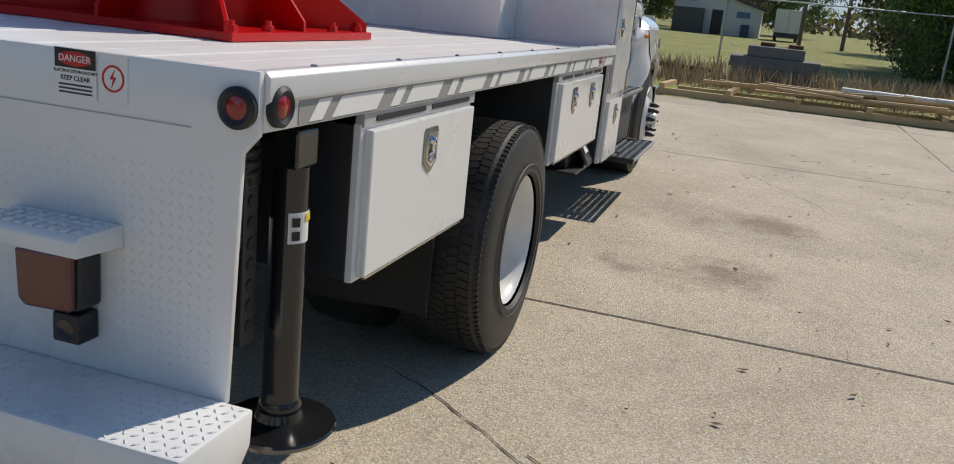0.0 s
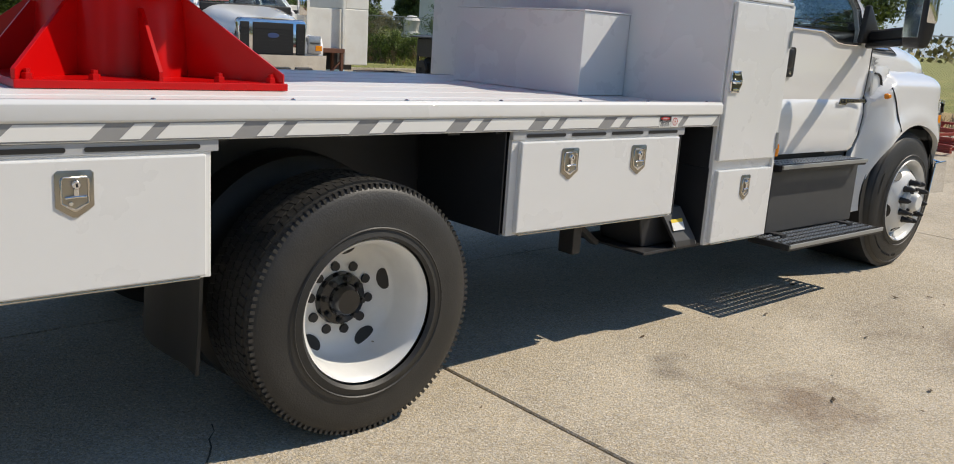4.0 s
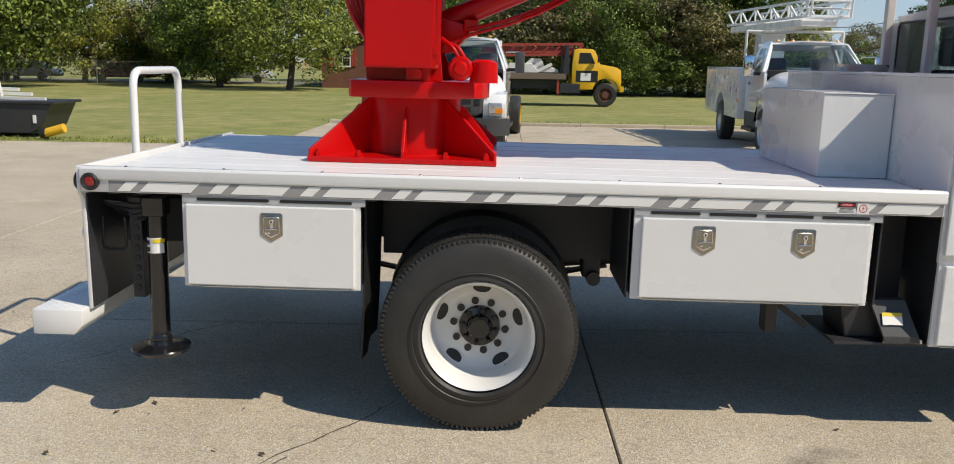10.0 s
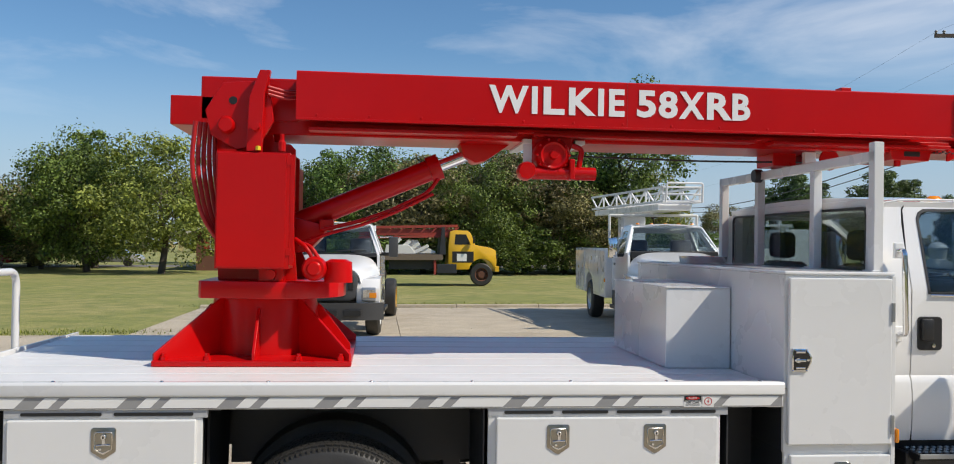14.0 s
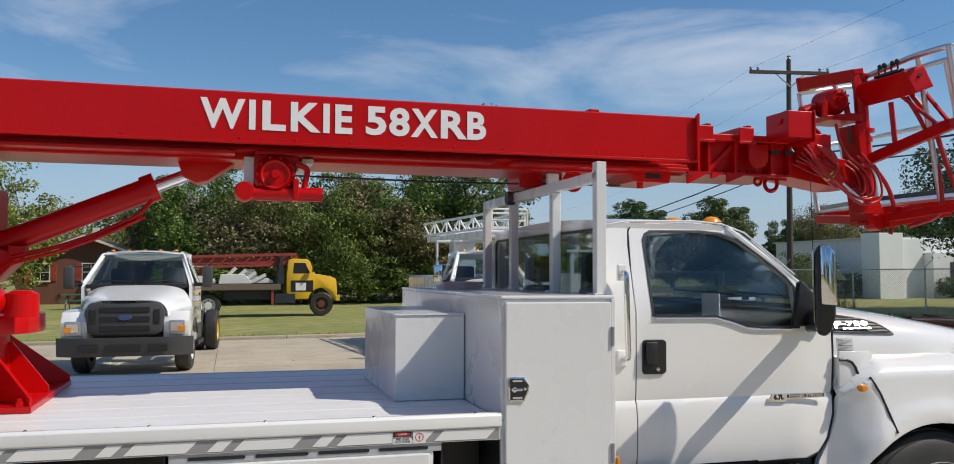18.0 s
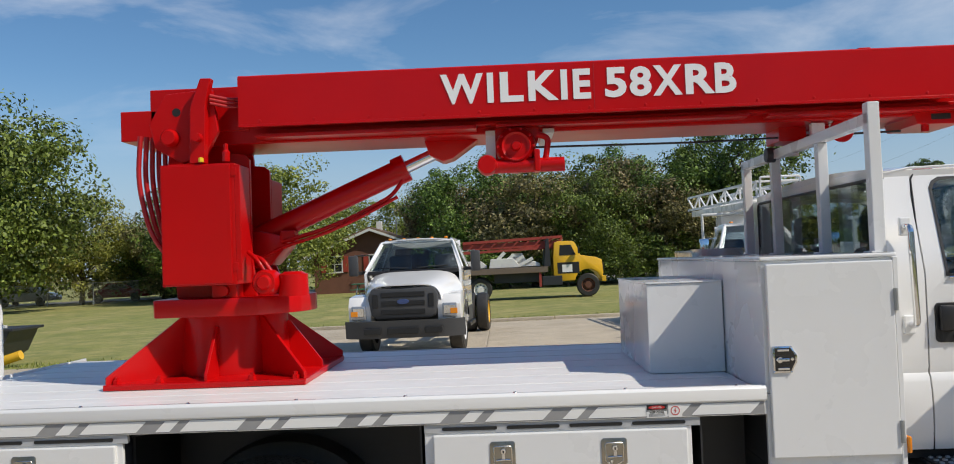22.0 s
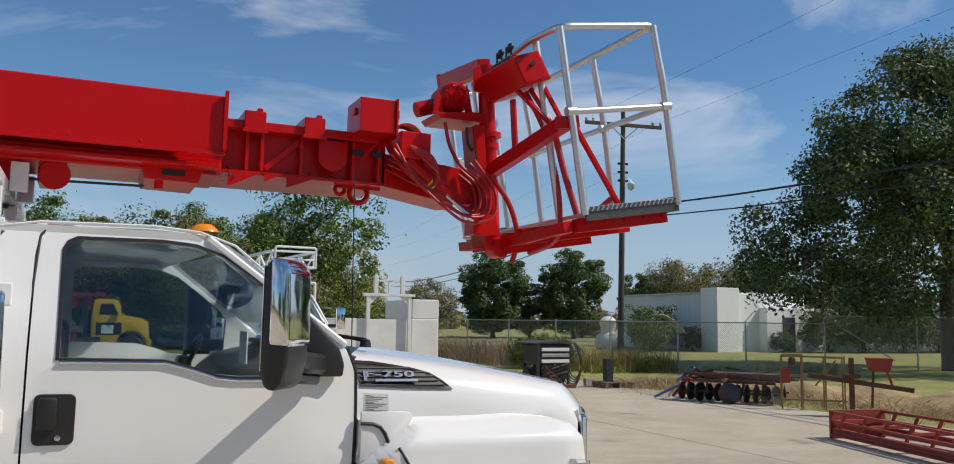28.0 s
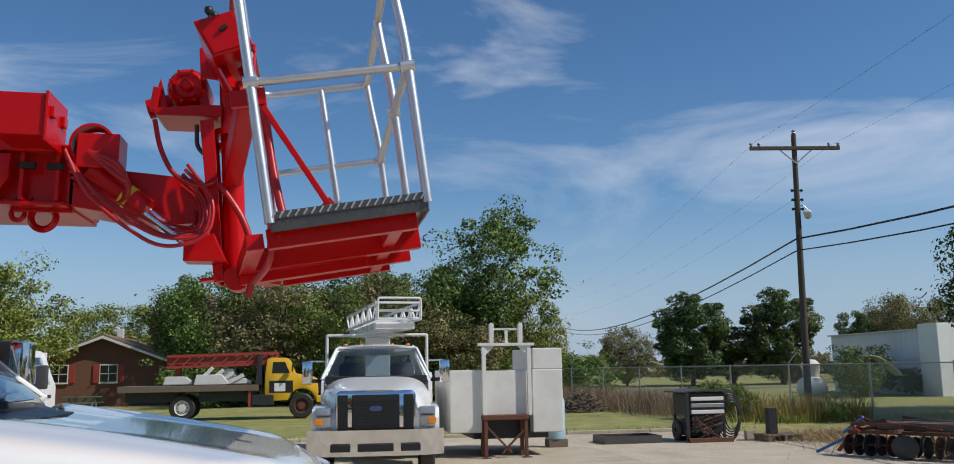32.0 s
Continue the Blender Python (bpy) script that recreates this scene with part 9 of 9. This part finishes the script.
    for kk in range(5):
        x = -1.0 + .5 * kk
        part("gang_arm", beam((x, -.4, .62), (x + rnd.uniform(-.1, .1), -.55, .25), .06, .05), RUST, h)
    # scrap frame
    g = thing("scrap_frame", "yellow-brown steel angle frame standing at the yard's edge", "steel frame", m=Matrix.Translation((17.0, 10.95, 0)) @ Matrix.Rotation(radians(-40), 4, "Z") @ Matrix.Diagonal((.82, .82, .98, 1)))
    rust2 = material("yellow_rust", (.30, .19, .07), .7, var=.25, scale=10, stain=(.1, .05, .03), amount=.4)
    for x in (-.7, -.2, .35, .8):
        part("upright", beam((x, 0, 0), (x, 0, 1.15), .036, .036), rust2, g)
        part("upright", beam((x, .5, 0), (x, .5, 1.1), .036, .036), rust2, g)
    for a, c in (((-.7, 0, 1.15), (-.2, 0, 1.15)), ((.35, 0, 1.1), (.8, 0, 1.1)), ((-.75, 0, .2), (.85, 0, .2)), ((-.7, .5, 1.1), (.8, .5, 1.1)), ((.1, 0, .5), (.6, 0, 1.05)), ((-.7, 0, .72), (.8, 0, .70))):
        part("bar", beam(a, c, .05, .036), rust2, g)
    part("sign_plate", box(-.72, -.5, -.06, -.04, .55, .85), REDOLD, g)
    part("lamp_head", lathe([(0, 0), (.09, .02), (.09, .13), (.05, .18), (0, .18)], 16, axis="Z", m=Matrix.Translation((-.45, 0, .92))), RUST, g, "", 40)
    # red roller frame with hopper
    r = thing("implement_frame", "long red steel implement frame lying on the concrete", "farm implement", m=Matrix.Translation((13.85, 7.3, 0)) @ Matrix.Rotation(radians(-100), 4, "Z") @ Matrix.Diagonal((1, 1, .78, 1)))
    for y in (0, .9):
        for z in (.08, .137, .194, .34, .52):
            part("long_bar", beam((0, y, z), (4.6, y - .35 * (y == 0), z), .06, .05), REDOLD, r)
        for k in range(10):
            part("strut", beam((.1 + k * .48, y, .08), (.3 + k * .48, y, .52), .04, .04), REDOLD, r)
    for k in range(6):
        part("cross_bar", beam((.05 + k * .8, 0, .34), (.05 + k * .8, .9, .34), .06, .06), REDOLD, r)
    part("end_plate", box(-.04, 0, -.05, .95, .0, .56, .004), REDOLD, r)
    q = thing("planter_arm", "rusty post with a long bar and a red seed hopper", "farm implement", m=Matrix.Translation((16.77, 9.66, 0)) @ Matrix.Rotation(radians(-35), 4, "Z") @ Matrix.Diagonal((.8, .8, .9, 1)))
    part("post", box(-.055, .055, -.055, .055, 0, 1.25, .008), RUST, q)
    part("collar", box(-.18, .18, -.14, .14, .82, .90, .008), RUST, q)
    part("bar", beam((-1.0, 0, .86), (1.4, 0, .58), .10, .10), RUST, q)
    part("hopper", slab([(.35, 1.26), (.92, 1.26), (.84, .98), (.43, .98)], -.2, .2, bev=.01), REDOLD, q, "red seed hopper")
    part("hopper_leg", beam((.8, 0, 1.0), (.95, 0, .6), .05, .05), REDOLD, q)
    part("hopper_leg", beam((.5, 0, 1.0), (.45, 0, .2), .05, .05), RUST, q)
    # left: bin trailer with yellow stops
    b = thing("tipping_bin", "black steel tipping bin with boom parts heaped on it", "bin", m=Matrix.Translation((-10.6, 15.6, 0)))
    part("bin", slab([(-1.6, .25), (-1.5, .08), (.45, .08), (.70, .22), (.95, .72), (-1.6, .72)], -.5, .7, bev=.01), CHASSIS, b)
    part("rim", box(-1.6, 1.05, -.56, .76, .72, .78, .01), CHASSIS, b)
    part("logo_bar", box(.55, .62, -.53, -.51, .30, .48), PAPER, b)
    for k in range(3):
        part("white_beam", beam((-1.5, .1 * k, .84 + .1 * k), (.6 - .35 * k, .1 * k, .80 + .1 * k), .08, .07), OLDW, b)
    part("white_frame", tube(bent([(-.9, 0, .85), (-.9, 0, 1.25), (-.45, 0, 1.2), (-.4, 0, .85)], .04), .04, 8), OLDW, b)
    y = thing("yellow_bollard", "yellow steel bollard beside the bin", "bollard", m=Matrix.Translation((-10.75, 14.6, 0)))
    part("tube", rod((0, 0, 0), (0, 0, .75), .07, n=16), YELLOW, y, "", 40)
    y = thing("yellow_roller", "yellow roller lying on the concrete edge", "roller", m=Matrix.Translation((-9.6, 14.7, .12)))
    part("barrel", rod((0, 0, 0), (.42, 0, .12), .10, n=16), YELLOW, y, "", 40)
    part("wheel", lathe([(0, -.06), (.11, -.06), (.12, 0), (.11, .06), (0, .06)], 18, m=Matrix.Translation((-.03, 0, .0)), axis="X"), BLACK, y, "", 40)
    # timber stack at the yard's end
    s = thing("timber_stack", "long row of bare timbers laid on bearers at the yard's end", "timber stack")
    part("kerb_beam", beam((12.75, .95, .07), (12.75, -5.6, .07), .12, .12), WOOD, s, "long pale base timber")
    part("kerb_beam", beam((13.6, .6, .07), (13.5, -5.6, .07), .12, .12), WOOD, s)
    for kk in range(6):
        part("bearer", beam((12.65, .8 - 1.15 * kk, .17), (13.8, .7 - 1.15 * kk, .17), .10, .09), WOOD, s)
    for kk in range(26):
        y = rnd.uniform(-5.2, -.6)
        L, an = rnd.uniform(.9, 2.4), rnd.uniform(-.22, .22)
        c = Vector((rnd.uniform(12.8, 13.8), y, .24 + .022 * (kk % 7)))
        v = Vector((math.sin(an) * L / 2, math.cos(an) * L / 2, rnd.uniform(-.05, .05)))
        part("plank", beam(c - v, c + v, rnd.uniform(.06, .12), .045, .002), WOOD, s)
    for kk in range(4):
        part("white_tube", rod((13.2, -2.2 - .5 * kk, .42), (13.3, -3.0 - .5 * kk, .40), .05, n=10), OLDW, s, "", 40)
    # concrete blocks behind the timber
    c = thing("block_stack", "stack of grey concrete slabs in the weeds", "concrete blocks", m=Matrix.Translation((17.8, -1.1, 0)))
    dark = material("grey_block", (.17, .165, .155), .9, var=.15, scale=8, bump=.2, bscale=30)
    part("lower_block", box(-.6, .6, -.85, .95, 0, .42, .02), dark, c)
    part("middle_block", box(-.6, .6, -.9, 1.0, .424, .66, .02), dark, c)
    part("upper_block", box(-.5, .4, -.55, .65, .664, .90, .02), dark, c)
    for y in (-.35, .25):
        part("cap", lathe([(0, .0), (.16, 0), (.16, .08), (0, .09)], 16, axis="Z", m=Matrix.Translation((0, y, .902))), RUST, c)
    o = thing("old_trailer", "pale old trailer parts beyond the truck's nose", "trailer", m=Matrix.Translation((19.0, 2.6, 0)))
    part("post", box(-.1, .1, -.1, .25, 0, 1.7, .01), OLDW, o)
    part("arm", beam((0, .2, 1.2), (0, -.7, 1.25), .14, .12), OLDW, o)
    part("post", box(-.05, .05, -.75, -.65, .2, 1.25, .01), OLDW, o)
    part("red_bar", beam((-1.5, -.6, .30), (-1.2, -2.4, .22), .1, .1), RUST, o)
    # parked cars far off on the street
    for i, (x, y, col) in enumerate(((-27, 60, (.25, .02, .03)), (-34, 60, (.35, .36, .38)), (-19.5, 64, (.5, .5, .5)), (-43, 58, (.6, .6, .6)))):
        cmat = material("car_paint", col, .25, coat=.8, var=.03)
        v = thing("car", ("dark red" if i == 0 else "silver grey") + " car parked along the far street", "car", m=Matrix.Translation((x, y, .0)))
        part("body", slab([(-2.1, .35), (-2.15, .75), (-1.9, .9), (-1.2, .95), (-.7, 1.38), (.6, 1.40), (1.2, .98), (2.0, .85), (2.2, .6), (2.15, .35)], -.85, .85, bev=.06), cmat, v, "", 40)
        part("glass", slab([(-1.0, .96), (-.62, 1.30), (.52, 1.32), (1.0, .98)], -.86, .86), GLOSSB, v)
        for xx in (-1.35, 1.35):
            part("wheel", lathe([(0, -.88), (.31, -.88), (.33, -.8), (.33, -.68), (0, -.68)], 20, m=Matrix.Translation((xx, 0, .33))), RUBBER, v, "", 40)


build_houses()
build_trucks()
build_fences()
build_poles()
build_clutter()
build_plants()
build_trees()
far_woods()
